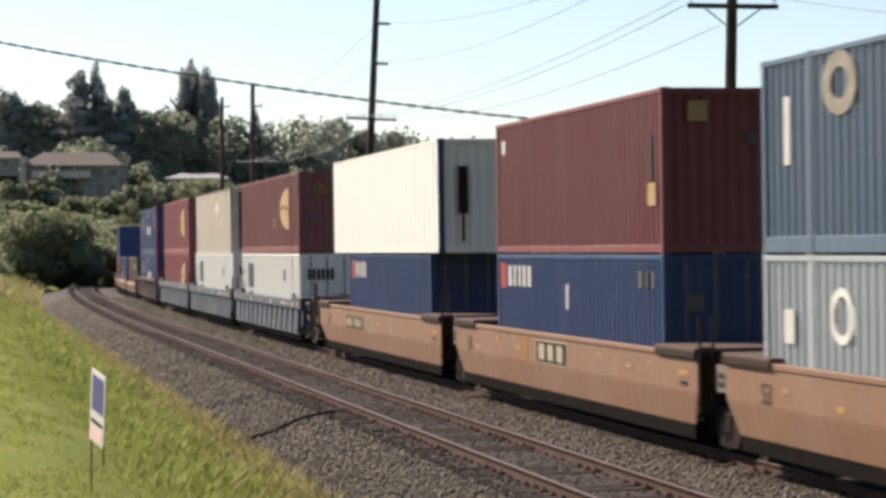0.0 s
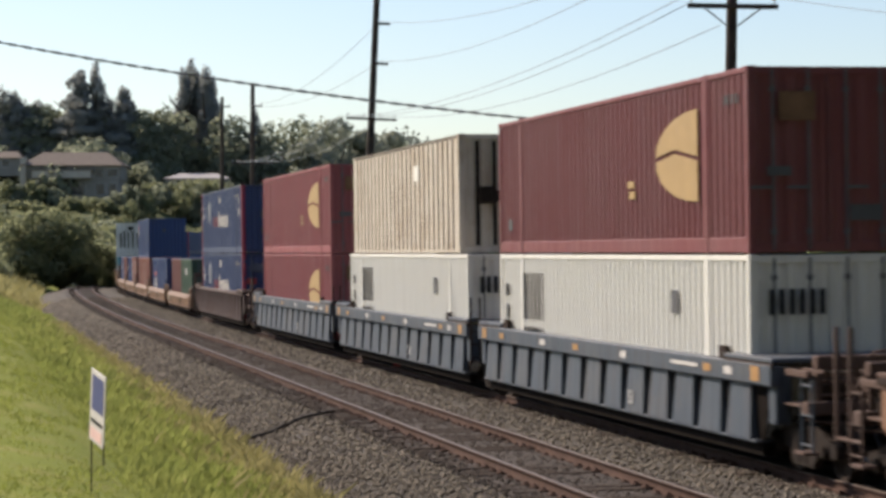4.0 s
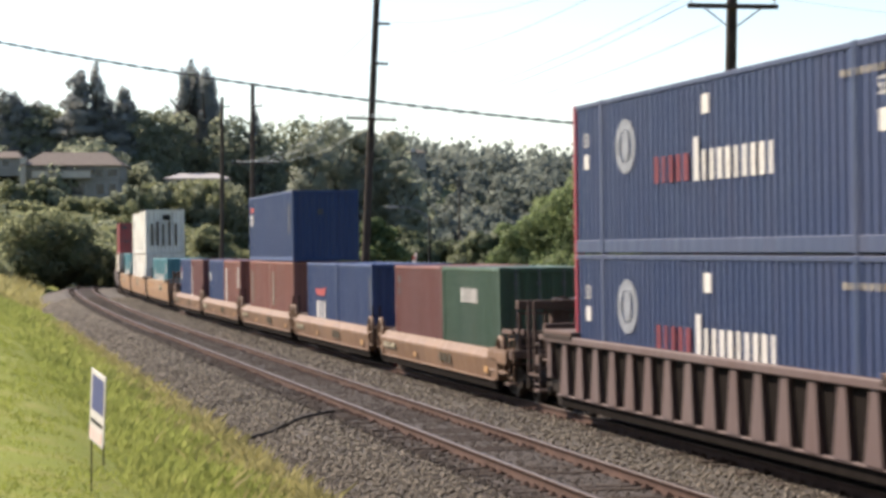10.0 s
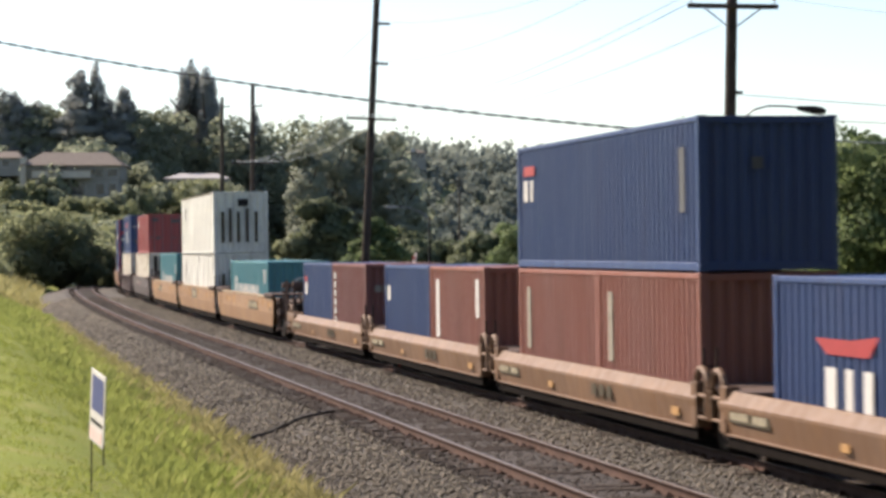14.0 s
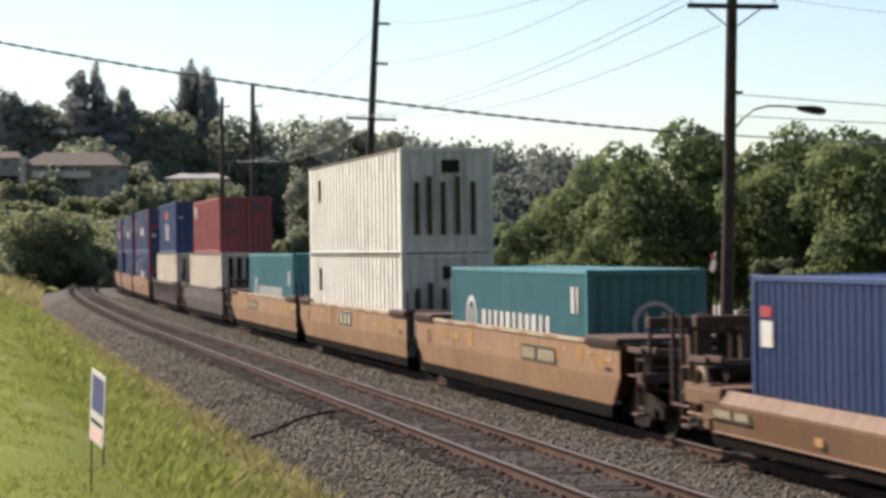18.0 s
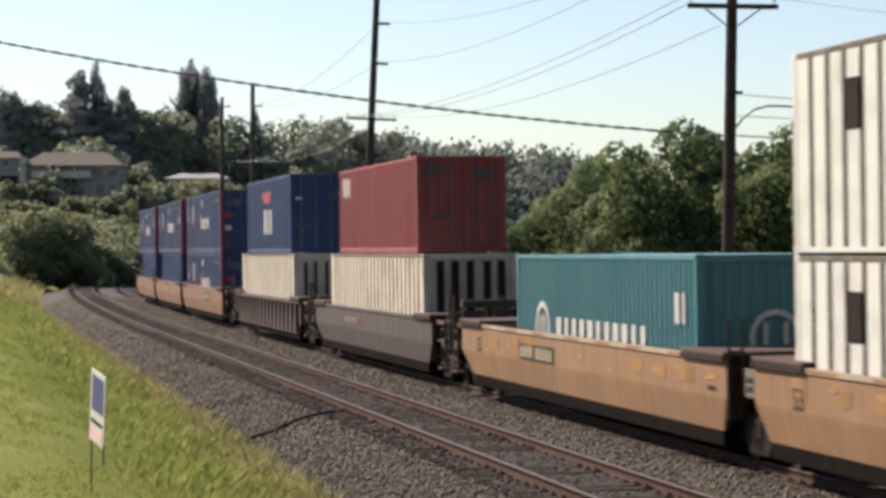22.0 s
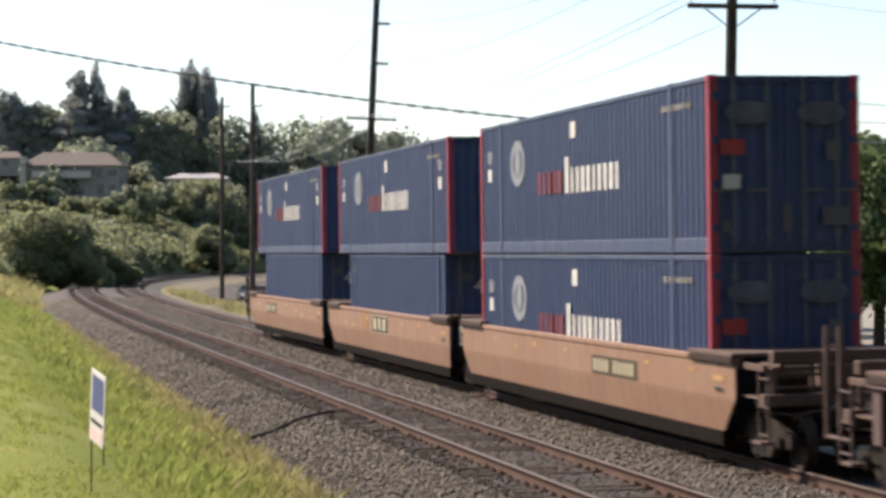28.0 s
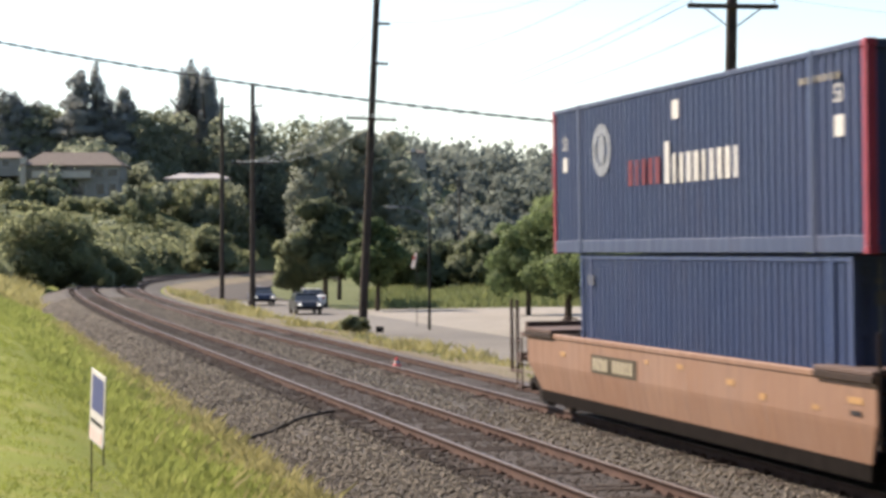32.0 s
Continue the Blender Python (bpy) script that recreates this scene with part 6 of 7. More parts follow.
def build_woods():
    """Brush and woods that cover the hillside."""
    rng = np.random.default_rng(31)
    out = {0: [], 1: [], 2: [], 3: []}

    def clump(px, d, h, r, kind, n, leaf, z=None):
        x = at_px(px, d)
        base = float(ground_z(x, d)) if z is None else z
        lb = [(x + a, d + b, base + c, p, q, s) for a, b, c, p, q, s in round_lobes(rng, h, r, -0.1 * h, 7)]
        out[kind].append(leaf_cloud(rng, lb, int(0.74 * n), leaf * 1.36, 0.8, 0.86, 1.3))

    def behind(px, d):
        return d - float(np.interp((px - 784.0) / 4000.0, _fb, _fy))
    made = 0
    while made < 760:
        px, d = rng.uniform(-140, 760), rng.uniform(225, 540)
        q = behind(px, d)
        if q < 4 or (15 < px < 240 and 384 < d < 466) or (270 < px < 430 and 420 < d < 470):
            continue
        made += 1
        h = rng.uniform(1.2, 3.0) if q < 70 else rng.uniform(2.0, 5.5)
        if q > 150:
            h = rng.uniform(4, 9)
        if px < 430 and 365 < d < 460:
            h = rng.uniform(1.0, 2.0)
        clump(px, d, h, h * rng.uniform(0.8, 1.4), int(rng.choice(3, p=[0.12, 0.45, 0.43] if q < 110 else [0.5, 0.38, 0.12])), 250, 0.075 * h + 0.11)
    for px, top in ((18, 186), (48, 190), (78, 189), (98, 197), (113, 204), (150, 205), (190, 208), (248, 198), (262, 203), (280, 200), (300, 197), (318, 205), (392, 213), (412, 212), (432, 215), (462, 226), (480, 226), (500, 221), (520, 214),
                    (538, 224), (556, 226), (574, 220), (606, 222), (622, 230), (662, 240), (705, 248)):
        d = 470.0
        g = float(ground_z(at_px(px, d), d))
        h = EYE + (448 - top) * d / 4000.0 - g
        clump(px, d, h * 1.04, max(2.6, h * 0.36), 0, 1500, 0.30)
        clump(px + 3, d + 3.0, h * 0.98, max(2.4, h * 0.33), 0, 1300, 0.36)
    for i in range(150):
        px, d = rng.uniform(-150, 760), rng.uniform(430, 620)
        if behind(px, d) < 40:
            continue
        h = rng.uniform(5, 9)
        clump(px, d, h, h * 0.8, int(rng.choice(3, p=[0.65, 0.3, 0.05])), 800, 0.5)
    for i in range(200):
        px, d = rng.uniform(690, 1250), rng.uniform(560, 900)
        if behind(px, d) < 5:
            continue
        clump(px, d, rng.uniform(5, 9), rng.uniform(5, 8), 3, 430, 0.6)
    for i in range(60):
        clump(rng.uniform(700, 1900), rng.uniform(260, 420), rng.uniform(3, 6), rng.uniform(3, 5.5), int(rng.choice(3, p=[0.6, 0.35, 0.05])), 600, 0.4)
    def up_to(px, d, top):
        return EYE + (448 - top) * d / 4000.0 - float(ground_z(at_px(px, d), d))
    for i in range(46):          # shrubs that hide the feet of the houses
        px, d = rng.uniform(5, 235), rng.uniform(395, 420)
        clump(px, d, up_to(px, d, rng.uniform(350, 366)), rng.uniform(1.8, 3.2), int(rng.choice((1, 2))), 600, 0.24)
    for px, top in ((14, 318), (32, 326), (52, 322), (74, 328), (96, 332), (110, 342), (205, 340), (222, 326), (240, 330), (262, 322)):
        clump(px, 404.0, up_to(px, 404.0, top), 2.3, int(rng.choice((0, 1))), 900, 0.24)
    for i in range(34):
        px, d = rng.uniform(265, 430), rng.uniform(432, 447)
        clump(px, d, up_to(px, d, rng.uniform(316, 334)), rng.uniform(2.4, 3.6), int(rng.choice((0, 1))), 700, 0.26)
    made = 0
    while made < 300:            # low brush along the foot of the hill
        px, d = rng.uniform(20, 460), rng.uniform(222, 420)
        if not 1.0 < behind(px, d) < 45:
            continue
        made += 1
        h = rng.uniform(0.8, 1.9)
        clump(px, d, h, h * rng.uniform(1.0, 1.8), int(rng.choice(3, p=[0.05, 0.45, 0.5])), 260, 0.17)
    for i in range(190):         # brush on the outside of the bend
        x, y = on_line(rng.uniform(218, 345), rng.uniform(10.5, 30))
        h = rng.uniform(1.0, 2.4)
        clump(784.0 + 4000.0 * float(x) / float(y), float(y), h, h * rng.uniform(0.9, 1.5), int(rng.choice(3, p=[0.1, 0.5, 0.4])), 300, 0.17)
    for k, (mat, label) in enumerate(((LEAF_HILL, "dark green woods over the hillside"), (LEAF_BUSH, "green brush over the hillside"), (LEAF_PALE, "pale green shrubs over the hillside"), (LEAF_FAR, "woods on the far slope, haze in the leaf colour"))):
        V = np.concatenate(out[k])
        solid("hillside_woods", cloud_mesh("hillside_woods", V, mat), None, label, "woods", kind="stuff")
    # tall unseen woods close the place behind and beside the camera, cutting sky light
    V = []
    for i in range(34):
        a = radians(-200 + 6.1 * i + rng.uniform(-2, 2))
        q = 30 + rng.uniform(0, 12)
        x, y = 8 + 1.5 * q * math.cos(a), 14 + q * math.sin(a)
        if x < -20 and y > -6:
            continue
        b = float(ground_z(x, y))
        V.append(leaf_cloud(rng, [(x + p, y + w, b + c, r0, r1, r2) for p, w, c, r0, r1, r2 in round_lobes(rng, rng.uniform(33, 41), 7.0, 0.2, 16)], 2200, 1.35, 0.8, 0.7, 1.0))
    solid("sky_blocking_woods", cloud_mesh("sky_blocking_woods", np.concatenate(V), LEAF_DARK), None, "unseen tall dark woods that block sky light", "woods", kind="stuff")
    # far ridge on the skyline
    V = []
    for i in range(150):
        px, d = rng.uniform(680, 1750), rng.uniform(900, 1150)
        x = at_px(px, d)
        h = rng.uniform(9, 17)
        b = float(ground_z(x, d))
        V.append(leaf_cloud(rng, [(x, d, b + h * 0.4, h * 0.55, h * 0.55, h * 0.6), (x + 3, d, b + h * 0.2, h * 0.6, h * 0.6, h * 0.4)], 160, 1.3))
    solid("far_woods", cloud_mesh("far_woods", np.concatenate(V), LEAF_FAR), None, "woods on the far ridge, haze in the leaf colour", "woods", kind="stuff")


# ---- poles, wires, lamp ----
def wire(parent, a, b, sag, r, name="wire", mat=None):
    a, b = Vector(a), Vector(b)
    pts = []
    for i in range(17):
        f = i / 16
        p = a.lerp(b, f)
        p.z -= sag * 4 * f * (1 - f)
        pts.append(p)
    return part(name, Shape().tube(pts, r, 5), mat or LINE, parent)


def insulator(sh, x, y, z):
    sh.rod((x, y, z), (x, y, z + 0.12), 0.018, n=5)
    sh.rod((x, y, z + 0.1), (x, y, z + 0.2), 0.055, 0.03, 7)


def pole(px, d, top, r, lean=0.0, label="dark wooden utility pole", base=None):
    x = at_px(px, d)
    z = float(ground_z(x, d)) if base is None else base
    ob = thing("utility_pole", label, "utility pole", "utility poles along the railway")
    ob.matrix_basis = pose(x, d, z, 0, lean, 0)
    part("pole_shaft", Shape().rod((0, 0, -0.5), (0, 0, top - z), r, r * 0.68, 14), POLE, ob, smooth_faces=False)
    return ob, x, z


def crossarm(ob, z, half, y=-0.2, thick=0.06, x0=None, braces=True, pins=4):
    a = -half if x0 is None else x0
    arm = part("crossarm", Shape().bevel_box(a, half, y - thick, y + thick, z - thick, z + thick, 0.01), POLE, ob)
    for i in range(pins):
        sh = Shape()
        insulator(sh, a + 0.1 + (half - a - 0.2) * i / max(1, pins - 1), y, z + thick)
        part("insulator", sh, GALV, arm)
    if braces:
        for k in (1, -1):
            part("brace", Shape().rod((k * half * 0.62, y, z - 0.05), (k * 0.1, y + 0.05, z - half * 0.45), 0.022, n=5), GALV, arm)


def build_poles():
    a, ax, az = pole(393, 186, 16.1, 0.20)
    crossarm(a, 15.3 - az, 0.7, x0=0.0, braces=False, pins=2)
    b, bx, bz = pole(447, 170, 15.9, 0.23)
    crossarm(b, 14.3 - bz, 0.75, x0=0.0, braces=False, pins=2)
    crossarm(b, 10.0 - bz, 1.6, braces=False, pins=4)
    c, cx, cz = pole(641, 116, 17.6, 0.23, 2.45, "tall leaning wooden utility pole")
    for z in (15.05, 13.0):
        crossarm(c, z - cz, 0.75, x0=0.0, braces=False, pins=1)
    crossarm(c, 10.15 - cz, 1.3, braces=False, pins=4)
    part("transformer_bracket", Shape().rod((0, -0.3, 9.2 - cz), (0, -0.3, 9.7 - cz), 0.13, n=10), DARK, c)
    d, dx, dz = pole(1284, 57, 11.9, 0.185, 0.9, "stout wooden utility pole with a street lamp")
    crossarm(d, 9.48 - dz, 1.14, pins=2)
    crossarm(d, 11.3 - dz, 0.8, pins=2, braces=False)
    # the lamp on its curved arm
    arm = [(0.15, 0, 6.45 - dz), (0.30, 0, 6.65 - dz), (0.6, 0, 6.9 - dz), (0.95, 0, 7.0 - dz), (1.3, 0, 7.0 - dz), (1.72, 0, 6.98 - dz)]
    part("lamp_arm", Shape().tube(arm, 0.028, 7), GALV, d)
    head = part("lamp_head", Shape().lathe([(0.0, -0.38), (0.05, -0.37), (0.08, -0.2), (0.11, 0.05), (0.10, 0.25), (0.06, 0.36), (0.0, 0.38)], 'z', 12), DARK, d, "dark cobra-head lamp")
    head.matrix_basis = pose(2.05, 0, 6.92 - dz, 0, 96, 0)
    part("cable_bracket", Shape().box(0.1, 0.3, -0.1, 0.1, 7.3 - dz, 7.36 - dz), DARK, d)
    # lines from pole to pole
    lines = thing("power_lines", "thin power lines strung between the poles", "wires")
    for off, zd, zc, zb in ((-0.5, 11.35, 13.1, 14.4), (0.5, 11.75, 15.15, 14.4)):
        wire(lines, (dx + off, 56.8, zd), (cx + 0.9, 115.8, zc), 0.9, 0.014)
        wire(lines, (cx + 0.9, 115.8, zc), (bx + 0.6 * off, 169.8, zb), 0.9, 0.014)
        wire(lines, (dx + off, 56.8, zd), (dx + off + 12.5, -5.0, zd + 0.6), 0.9, 0.014)
    for oc, od, zd in ((-1.2, -1.08, 9.72), (-0.4, -0.95, 9.55), (1.1, -0.16, 9.0)):
        wire(lines, (dx + od, 56.8, zd), (cx + oc, 115.8, 10.3), 0.8, 0.013)
        wire(lines, (cx + oc, 115.8, 10.3), (bx + oc, 169.8, 10.15), 0.7, 0.013)
    wire(lines, (dx + 1.05, 56.8, 9.72), (14.5, 20.0, 4.9), 0.3, 0.010)
    ob, ex, ez = pole(-150, 60, 9.6, 0.17, 0, "wooden pole on the bank that holds the overhead cable")
    cab = thing("overhead_cable", "thick twisted overhead cable crossing the railway", "cable")
    a, b = Vector((dx, 57.0, 6.22)), Vector((ex, 60.0, 9.3))
    for ph in (0.0, math.pi):
        pts = []
        for i in range(321):
            f = i / 320
            p = a.lerp(b, f)
            p.z -= 0.33 * 4 * f * (1 - f)
            q = ph + 2 * math.pi * f * 26
            pts.append(p + Vector((0, 0.02 * math.cos(q), 0.02 * math.sin(q))))
        part("strand", Shape().tube(pts, 0.019, 5), CABLE if ph else GALV, cab)
    wire(cab, (dx, 57.0, 6.25), (42.0, 64.0, 5.9), 0.3, 0.02, "cable")
    wire(cab, (dx, 57.0, 7.3), (48.0, 70.0, 7.0), 0.5, 0.012, "cable")
    wire(cab, (dx, 57.0, 6.75), (48.0, 66.0, 6.7), 0.4, 0.012, "cable")
    # slim lamp post of the side street
    x = at_px(760, 123)
    z = float(ground_z(x, 123.0))
    ob = thing("street_lamp", "slim grey street lamp with an arm over the road", "street lamp")
    ob.location = (x, 123.0, z)
    part("lamp_post", Shape().rod((0, 0, -0.3), (0, 0, 6.3), 0.085, 0.05, 10), DARK, ob)
    part("lamp_arm", Shape().tube([(0, 0, 6.1), (-0.4, 0, 6.5), (-1.1, 0, 6.75), (-1.9, 0, 6.8)], 0.03, 6), GALV, ob)
    part("lamp_head", Shape().bevel_box(-2.4, -1.8, -0.12, 0.12, 6.72, 6.86, 0.03), GALV, ob)
    # faint pole on the far slope
    ob, _, _ = pole(813, 330, 14.5, 0.18, 0, "distant thin utility pole on the slope")


# ---- small things by the track ----
def build_small():
    x, y = at_px(160, 22.6), 22.6
    z = float(ground_z(x, y))
    ob = thing("yard_sign", "blue and white yard sign on a thin stake in grass", "sign")
    ob.matrix_basis = pose(x + 0.1, y - 0.2, z, 0, 1.5, -67)
    tilt = pose(0, 0, 0.84, 0, 6.5, 0)
    for nm, sh, mt, lb in (("panel", Shape().bevel_box(-0.28, 0.28, -0.006, 0.006, -0.36, 0.36, 0.003), WHITE, ""),
                           ("blue_field", Shape().box(-0.21, 0.23, -0.010, -0.0065, -0.04, 0.31), plain("sign_blue", (0.03, 0.042, 0.15), 0.5, 0, 0.1, 3), "blue field"),
                           ("text_bar", Shape().box(-0.22, 0.22, -0.010, -0.0065, -0.17, -0.13), BLACK, "dark line of lettering"),
                           ("red_field", Shape().box(-0.24, 0.2, -0.010, -0.0065, -0.33, -0.22), plain("sign_pink", (0.6, 0.42, 0.40), 0.6, 0, 0.1, 3), "pale red field")):
        part(nm, sh, mt, ob, lb).matrix_basis = tilt
    for k in (-1, 1):
        part("stake", Shape().rod((k * 0.24, 0.0, -0.2 if k < 0 else 0.3), (k * 0.24, 0.0, 0.5), 0.009, n=5), DARK, ob)
    # marker between the rails
    CONE_RED = plain("marker_red", (0.62, 0.07, 0.05), 0.5, 0, 0.1, 4)
    CLOTH = leaves("flag_cloth", (0.66, 0.62, 0.6), (0.72, 0.68, 0.66), 0.6)
    xx, yy = at_px(702, 68.2), 68.2
    ob = thing("marker_cone", "small red and white marker cone between the rails", "cone")
    ob.matrix_basis = pose(float(xx), float(yy), -0.15) @ Matrix.Scale(0.85, 4)
    part("cone", Shape().lathe([(0.15, 0.02), (0.10, 0.12), (0.06, 0.24), (0.03, 0.33), (0.0, 0.335)], 'z', 14), CONE_RED, ob)
    part("collar", Shape().lathe([(0.108, 0.11), (0.075, 0.21)], 'z', 14), WHITE, ob, "white collar")
    part("base", Shape().bevel_box(-0.17, 0.17, -0.17, 0.17, 0.0, 0.025, 0.008), RED, ob)
    # cable lying down the ballast slope
    pts = []
    for i in range(15):
        f = i / 14
        x, y = -3.97 + 1.68 * f, 45.5 + 1.8 * f
        off = (float(line_x(y)) - x) * 0.977
        zz = float(np.interp(off, [5.7, 6.2, 6.9, 8.0, 8.6], [-0.10, -0.16, -0.42, -0.62, -0.95]))
        pts.append((x, y + 0.12 * math.sin(7 * f), zz + 0.05))
    solid("hose", Shape().tube(pts, 0.034, 6), DARK, "dark hose lying down the ballast slope", "hose")
    # flags on thin staffs
    for px, d, zt in ((738, 128, 3.35), (1268, 66, 3.35)):
        x = at_px(px, d)
        g = float(ground_z(x, d))
        ob = thing("flag", "limp red and white flag on a thin staff", "flag")
        ob.location = (x, d, g)
        part("staff", Shape().rod((0, 0, -0.2), (0, 0, zt - g), 0.02, n=6), DARK, ob)
        s = d / 128.0 * 0.75 + 0.1
        part("cloth", Shape().add([(0, 0, zt - g), (-0.18 * s, -0.03, zt - g - 0.12), (-0.42 * s, 0.05, zt - g - 0.8 * s - 0.2), (-0.2 * s, 0.02, zt - g - 0.85 * s - 0.25), (0.0, 0, zt - g - 0.45),
                                   (0, 0.03, zt - g), (-0.18 * s, 0.0, zt - g - 0.12), (-0.42 * s, 0.08, zt - g - 0.8 * s - 0.2), (-0.2 * s, 0.05, zt - g - 0.85 * s - 0.25), (0.0, 0.03, zt - g - 0.45)],
                                  [(0, 1, 2, 3, 4), (9, 8, 7, 6, 5), (0, 5, 6, 1), (1, 6, 7, 2), (2, 7, 8, 3), (3, 8, 9, 4), (4, 9, 5, 0)]), CLOTH, ob)
        part("red_band", Shape().box(-0.3 * s, -0.12 * s, -0.02, 0.075, zt - g - 0.5 * s, zt - g - 0.3 * s), CONE_RED, ob)
    # dark cabinet by the leaning pole
    x = at_px(672, 119)
    ob = thing("equipment_box", "small dark equipment box on a post", "box")
    ob.location = (x, 119, float(ground_z(x, 119.0)))
    part("cabinet", Shape().bevel_box(-0.2, 0.2, -0.15, 0.15, 0.1, 0.42, 0.02), DARK, ob)
    part("post", Shape().box(-0.05, 0.05, -0.05, 0.05, -0.2, 0.12), DARK, ob)


# ---- houses on the hill ----
STUCCO = plain("pale_house_wall", (0.23, 0.22, 0.195), 0.85, 0, 0.1, 1.0)
CREAMW = plain("cream_fascia", (0.40, 0.365, 0.31), 0.8, 0, 0.08, 1.0)
ROOF = plain("brown_shingle_roof", (0.155, 0.132, 0.115), 0.9, 0, 0.2, 1.5)


def hip_roof(x0, x1, y0, y1, z0, z1, inset):
    return Shape().add([(x0, y0, z0), (x1, y0, z0), (x1, y1, z0), (x0, y1, z0), (x0 + inset, (y0 + y1) / 2, z1), (x1 - inset, (y0 + y1) / 2, z1)],
                       [(0, 1, 5, 4), (1, 2, 5), (2, 3, 4, 5), (3, 0, 4), (0, 3, 2, 1)])


def window(parent, x0, x1, y, z0, z1):
    fr = part("window", Shape().box(x0 - 0.08, x1 + 0.08, y - 0.06, y + 0.02, z0 - 0.08, z1 + 0.08), WHITE, parent)
    part("pane", Shape().box(x0, x1, y - 0.08, y - 0.062, z0, z1), GLASS, fr)


def build_houses():
    d = 430.0
    k = d / 4000.0
    x0 = at_px(30, d)
    z = EYE + (448 - 356) * k
    ob = thing("hillside_house", "pale two-storey hillside house with a low brown hip roof and deck", "house")
    ob.location = (x0, d, z)

    def fx(px):
        return (px - 30) * k

    def fz(py):
        return (356 - py) * k
    part("upper_wall", Shape().box(fx(45), fx(213), 0.2, 9, fz(318), fz(292)), STUCCO, ob)
    part("lower_wall", Shape().box(fx(122), fx(210), 0.0, 9, -7.0, fz(318)), STUCCO, ob)
    part("roof", hip_roof(fx(36), fx(218), -0.9, 10, fz(293), fz(268), 3.6), ROOF, ob)
    part("deck_fascia", Shape().box(fx(60), fx(163), -2.2, 0.2, fz(316), fz(303)), CREAMW, ob, "cream deck fascia")
    part("deck_roof", Shape().box(fx(56), fx(166), -2.3, 0.3, fz(303), fz(300)), ROOF, ob)
    part("corner_pier", Shape().box(fx(36), fx(46), -0.4, 0.8, -1.0, fz(280)), CREAMW, ob, "white chimney-like pier")
    part("under_deck", Shape().box(fx(62), fx(122), 0.4, 8, -7.0, fz(318)), STUCCO, ob)
    for a, b in ((128, 150), (170, 185), (192, 206)):
        window(ob, fx(a), fx(b), 0.0, fz(345), fz(325))
    for a, b in ((168, 182), (190, 208)):
        window(ob, fx(a), fx(b), 0.2, fz(313), fz(299))
    d = 452.0
    k = d / 4000.0
    ob = thing("hillside_house", "long low house with a pale flat roof among the trees", "house")
    ob.location = (at_px(292, d), d, EYE + (448 - 326) * k)
    part("wall", Shape().box(0.3, 112 * k, 0, 7, -5, 10 * k), STUCCO, ob)
    part("roof", hip_roof(-0.3, 116 * k, -0.7, 7.6, 10 * k, 20 * k, 3.0), plain("grey_roof", (0.34, 0.33, 0.33), 0.85, 0, 0.15, 1.2), ob)
    for a in (20, 50, 80):
        window(ob, a * k, (a + 16) * k, 0.0, 1 * k, 8 * k)
    d = 450.0
    k = d / 4000.0
    ob = thing("hillside_house", "small house with a pale gabled roof among shrubs", "house")
    ob.location = (at_px(-10, d), d, EYE + (448 - 285) * k)
    part("wall", Shape().box(0, 6.0, 0, 6, -3, 0.6), STUCCO, ob)
    part("roof", hip_roof(-0.5, 5.6, -0.6, 6.6, 0.6, 2.0, 1.6), ROOF, ob)
    window(ob, 1.5, 3.0, 0.0, -1.1, 0.1)
    d = 720.0
    k = 0.5 * d / 4000.0
    ob = thing("hilltop_house", "white house on the wooded ridge", "house")
    ob.location = (at_px(718, d), d, EYE + (448 - 283) * d / 4000.0)
    part("wall", Shape().box(0, 70 * k, 0, 8, -4, 26 * k), STUCCO, ob)
    part("gable", Shape().prism([(14 * k, 26 * k), (34 * k, 26 * k), (24 * k, 46 * k)], -0.4, 7), WHITE, ob, "white sunlit gable")
    part("roof", hip_roof(-1, 76 * k, -1, 9, 26 * k, 38 * k, 4), ROOF, ob)
    for a in (6, 40, 55):
        window(ob, a * k, (a + 8) * k, 0.0, 8 * k, 20 * k)


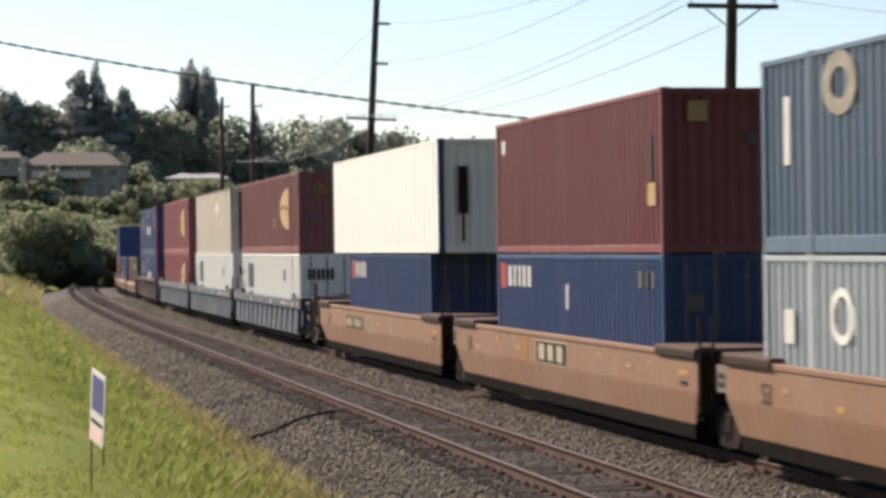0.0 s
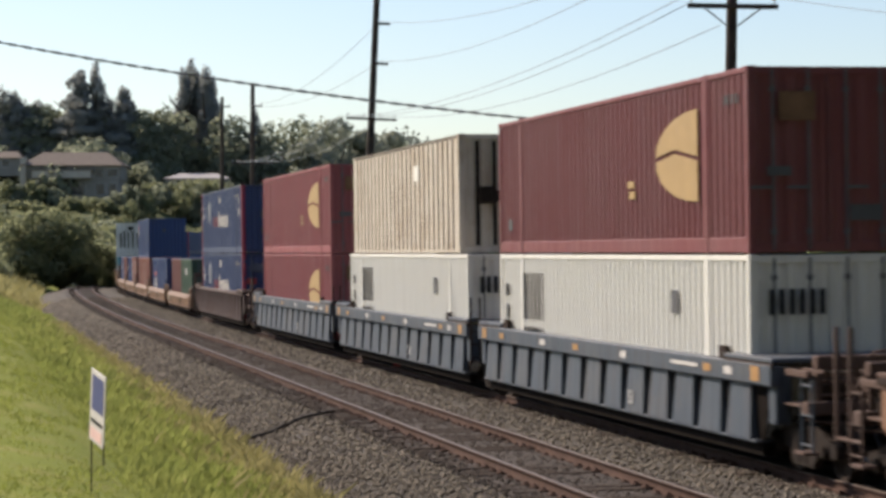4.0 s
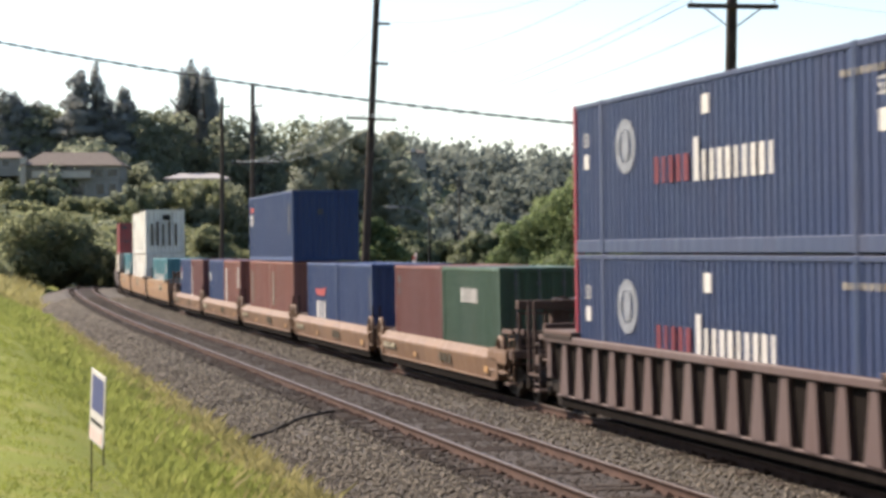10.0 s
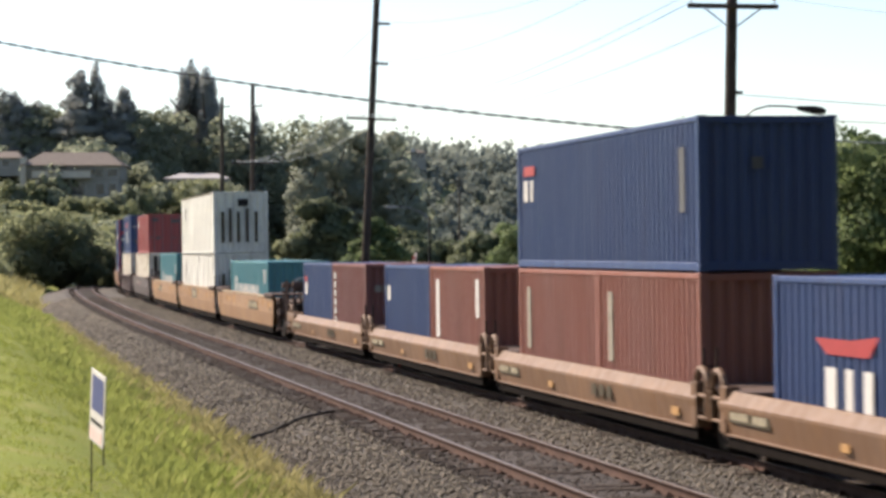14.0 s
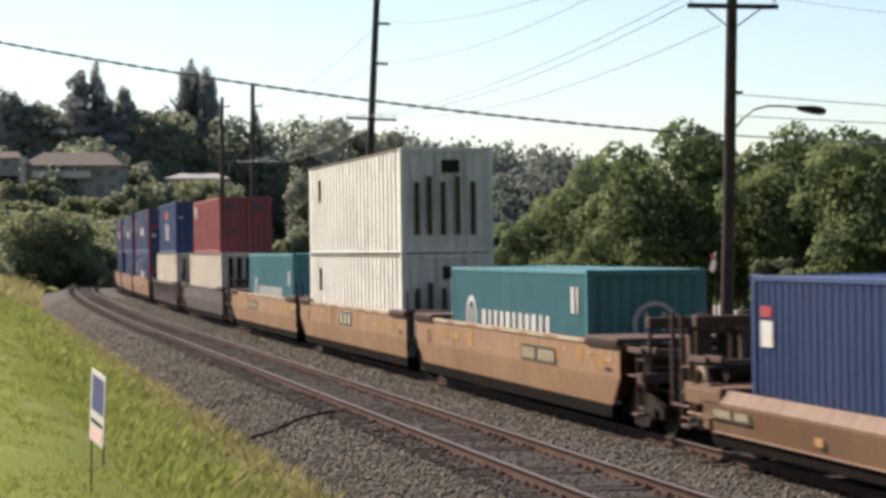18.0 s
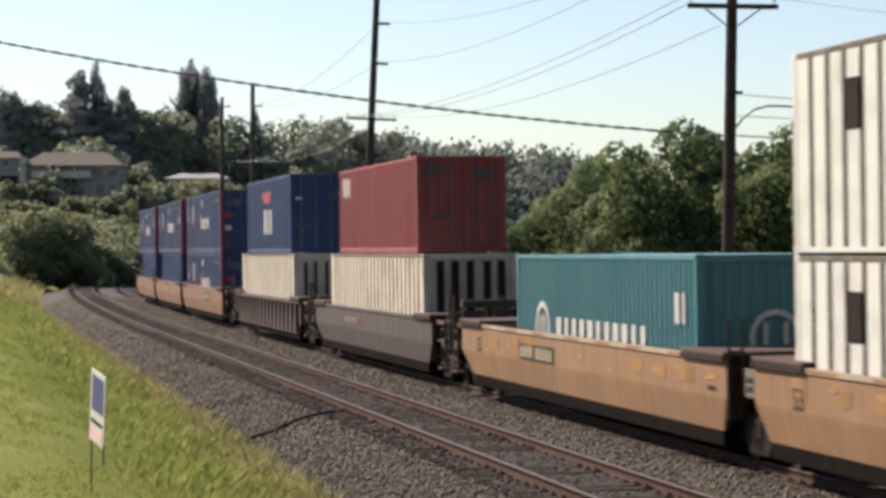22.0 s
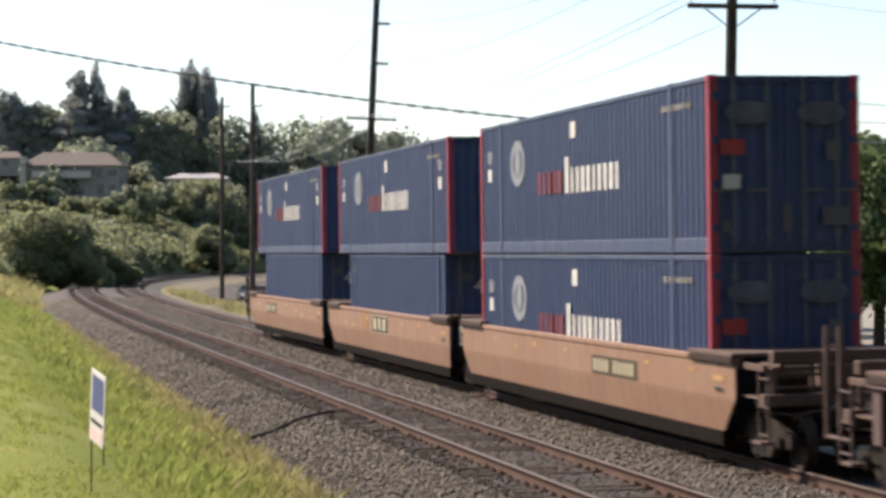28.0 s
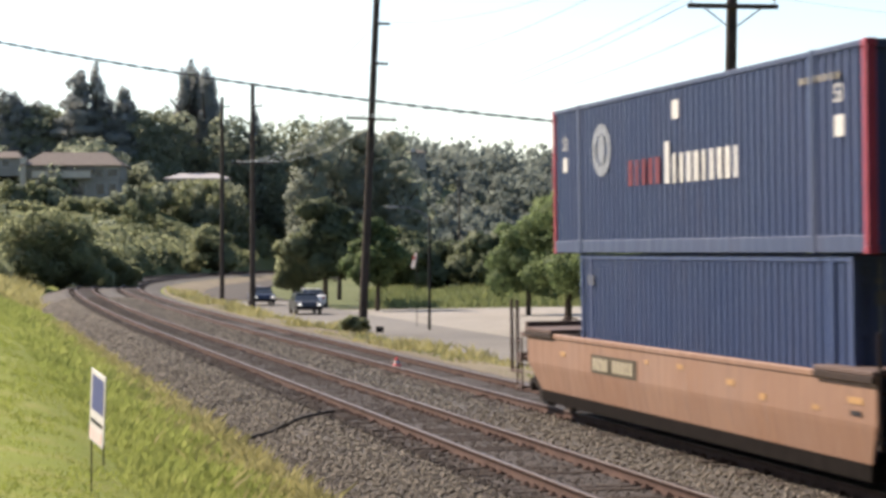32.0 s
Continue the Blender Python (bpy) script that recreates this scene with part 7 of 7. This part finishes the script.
# ---- vehicles on the road ----
def car(label, body_rgb, tall=False):
    ob = thing("car", label, "car", "cars on the road")
    body = paint("car_paint_" + str(len(bpy.data.materials)), body_rgb, 0.3, 0.05, fade=0.05)
    h = 1.75 if tall else 1.42
    low = [(-2.25, 0.32), (-2.3, 0.6), (-2.15, 0.86), (-1.1, 0.95), (1.75, 0.98), (2.2, 0.9), (2.28, 0.6), (2.2, 0.32)]
    part("body", Shape().prism(low, -0.88, 0.88), body, ob)
    cab = [(-1.15, 0.94), (-0.45, h - 0.04), (1.1, h), (1.95 if tall else 1.75, 0.97)]
    sh = Shape()
    n = len(cab)
    vs = []
    for x, z in cab:
        w = 0.84 if z < 1.1 else 0.70
        vs += [(x, -w, z), (x, w, z)]
    sh.add(vs, [(0, 1, 3, 2), (2, 3, 5, 4), (4, 5, 7, 6), (0, 2, 4, 6), (1, 7, 5, 3), (0, 6, 7, 1)])
    part("cabin", sh, GLASS, ob, "dark glazed cabin")
    part("roof_panel", Shape().bevel_box(-0.5, 1.15, -0.71, 0.71, h - 0.03, h + 0.02, 0.015), body, ob)
    for x in (-1.4, 1.4):
        for sg in (1, -1):
            w = part("wheel", Shape().lathe([(0.0, sg * 0.9), (0.2, sg * 0.9), (0.32, sg * 0.89), (0.33, sg * 0.72), (0.0, sg * 0.70)], 'y', 14), DARK, ob)
            w.location = (x, 0, 0.33)
    lamp, nt, bs = _nodes("headlight_glow")
    bs.inputs["Base Color"].default_value = (0.9, 0.88, 0.8, 1)
    bs.inputs["Emission Color"].default_value = (1, 0.96, 0.85, 1)
    bs.inputs["Emission Strength"].default_value = 0.3
    for sg in (1, -1):
        part("headlight", Shape().bevel_box(-2.33, -2.2, sg * 0.66 - 0.13, sg * 0.66 + 0.13, 0.62, 0.78, 0.02), lamp, ob)
        part("tail_light", Shape().bevel_box(2.2, 2.3, sg * 0.7 - 0.1, sg * 0.7 + 0.1, 0.66, 0.86, 0.02), RED, ob)
    part("bumper", Shape().bevel_box(-2.36, -2.2, -0.85, 0.85, 0.36, 0.55, 0.03), DARK, ob)
    return ob


CARS = []


def build_cars():
    CARS.append((car("dark grey car with headlights on the road", (0.03, 0.033, 0.04)), -9.6, 1, ((0, 425), (10, 340), (20, 254), (26, 198), (28, 184), (29, 181.5), (29.6, 179), (30.2, 175), (30.6, 171.5), (31.2, 162.5), (32, 152.5))))
    CARS.append((car("dark blue car with headlights on the road", (0.03, 0.04, 0.07)), -9.4, 1, ((0, 450), (14, 330), (24, 232), (27, 194), (28.5, 188.5), (30, 187), (30.6, 184.5), (31.2, 181.5), (32, 178.5))))
    CARS.append((car("white sedan driving away on the road", (0.7, 0.7, 0.68)), -12.4, -1, ((0, -60), (16, 55), (28, 143.5), (30, 157), (31.2, 165.5), (32, 171))))


def build_side_street():
    ys = np.arange(96, 170, 4.0)
    offs = np.concatenate([np.arange(-60, -14, 4.0), [-12.7]])
    Y, O = np.meshgrid(ys, offs, indexing="ij")
    X = line_x(Y) - O * np.hypot(1, line_m(Y))
    Z = np.maximum(ground_z(X, Y) + 0.06, -0.94)
    n, k = Y.shape
    idx = np.arange(n * k).reshape(n, k)
    f = np.stack([idx[:-1, :-1], idx[:-1, 1:], idx[1:, 1:], idx[1:, :-1]], -1).reshape(-1, 4)[:, ::-1]
    solid("pavement", bulk_mesh("pavement", np.stack([X, Y, Z], -1).reshape(-1, 3), f, ROAD), None, "pale sunlit paved side street and lot", "pavement", kind="structure")


build_ground()
build_track()
build_side_street()
build_poles()
build_houses()
build_trees()
build_woods()
build_cars()
build_small()
build_train()
build_stones()
build_grass()
build_ties()


def motions():
    for ob, s, half, z in TRAIN:
        walk(ob, train_rows(s, half, z))
    # one turn of a wheel is 2.64 m of way
    rows = [(i / FPS, pose(0, 0, 0.42, 0, math.degrees(run(i / FPS) / 0.42) % 360.0, 0)) for i in range(0, 32 * FPS + 1)]
    walk(WHEELSETS[0], rows)
    keys = WHEELSETS[0].animation_data
    for ws in WHEELSETS[1:]:
        ws.rotation_mode = "QUATERNION"
        other = ws.animation_data_create()
        other.action = keys.action
        other.action_slot = keys.action_slot
    for ob, off, way, spots in CARS:
        rows = []
        for t, y0 in spots:
            x, y = on_line(float(s_at(y0)), off)
            rz = math.degrees(math.atan2(1, float(line_m(y)))) + (0 if way > 0 else 180)
            rows.append((float(t), pose(float(x), float(y), -0.90, 0, 0, rz)))
        walk(ob, rows)


motions()
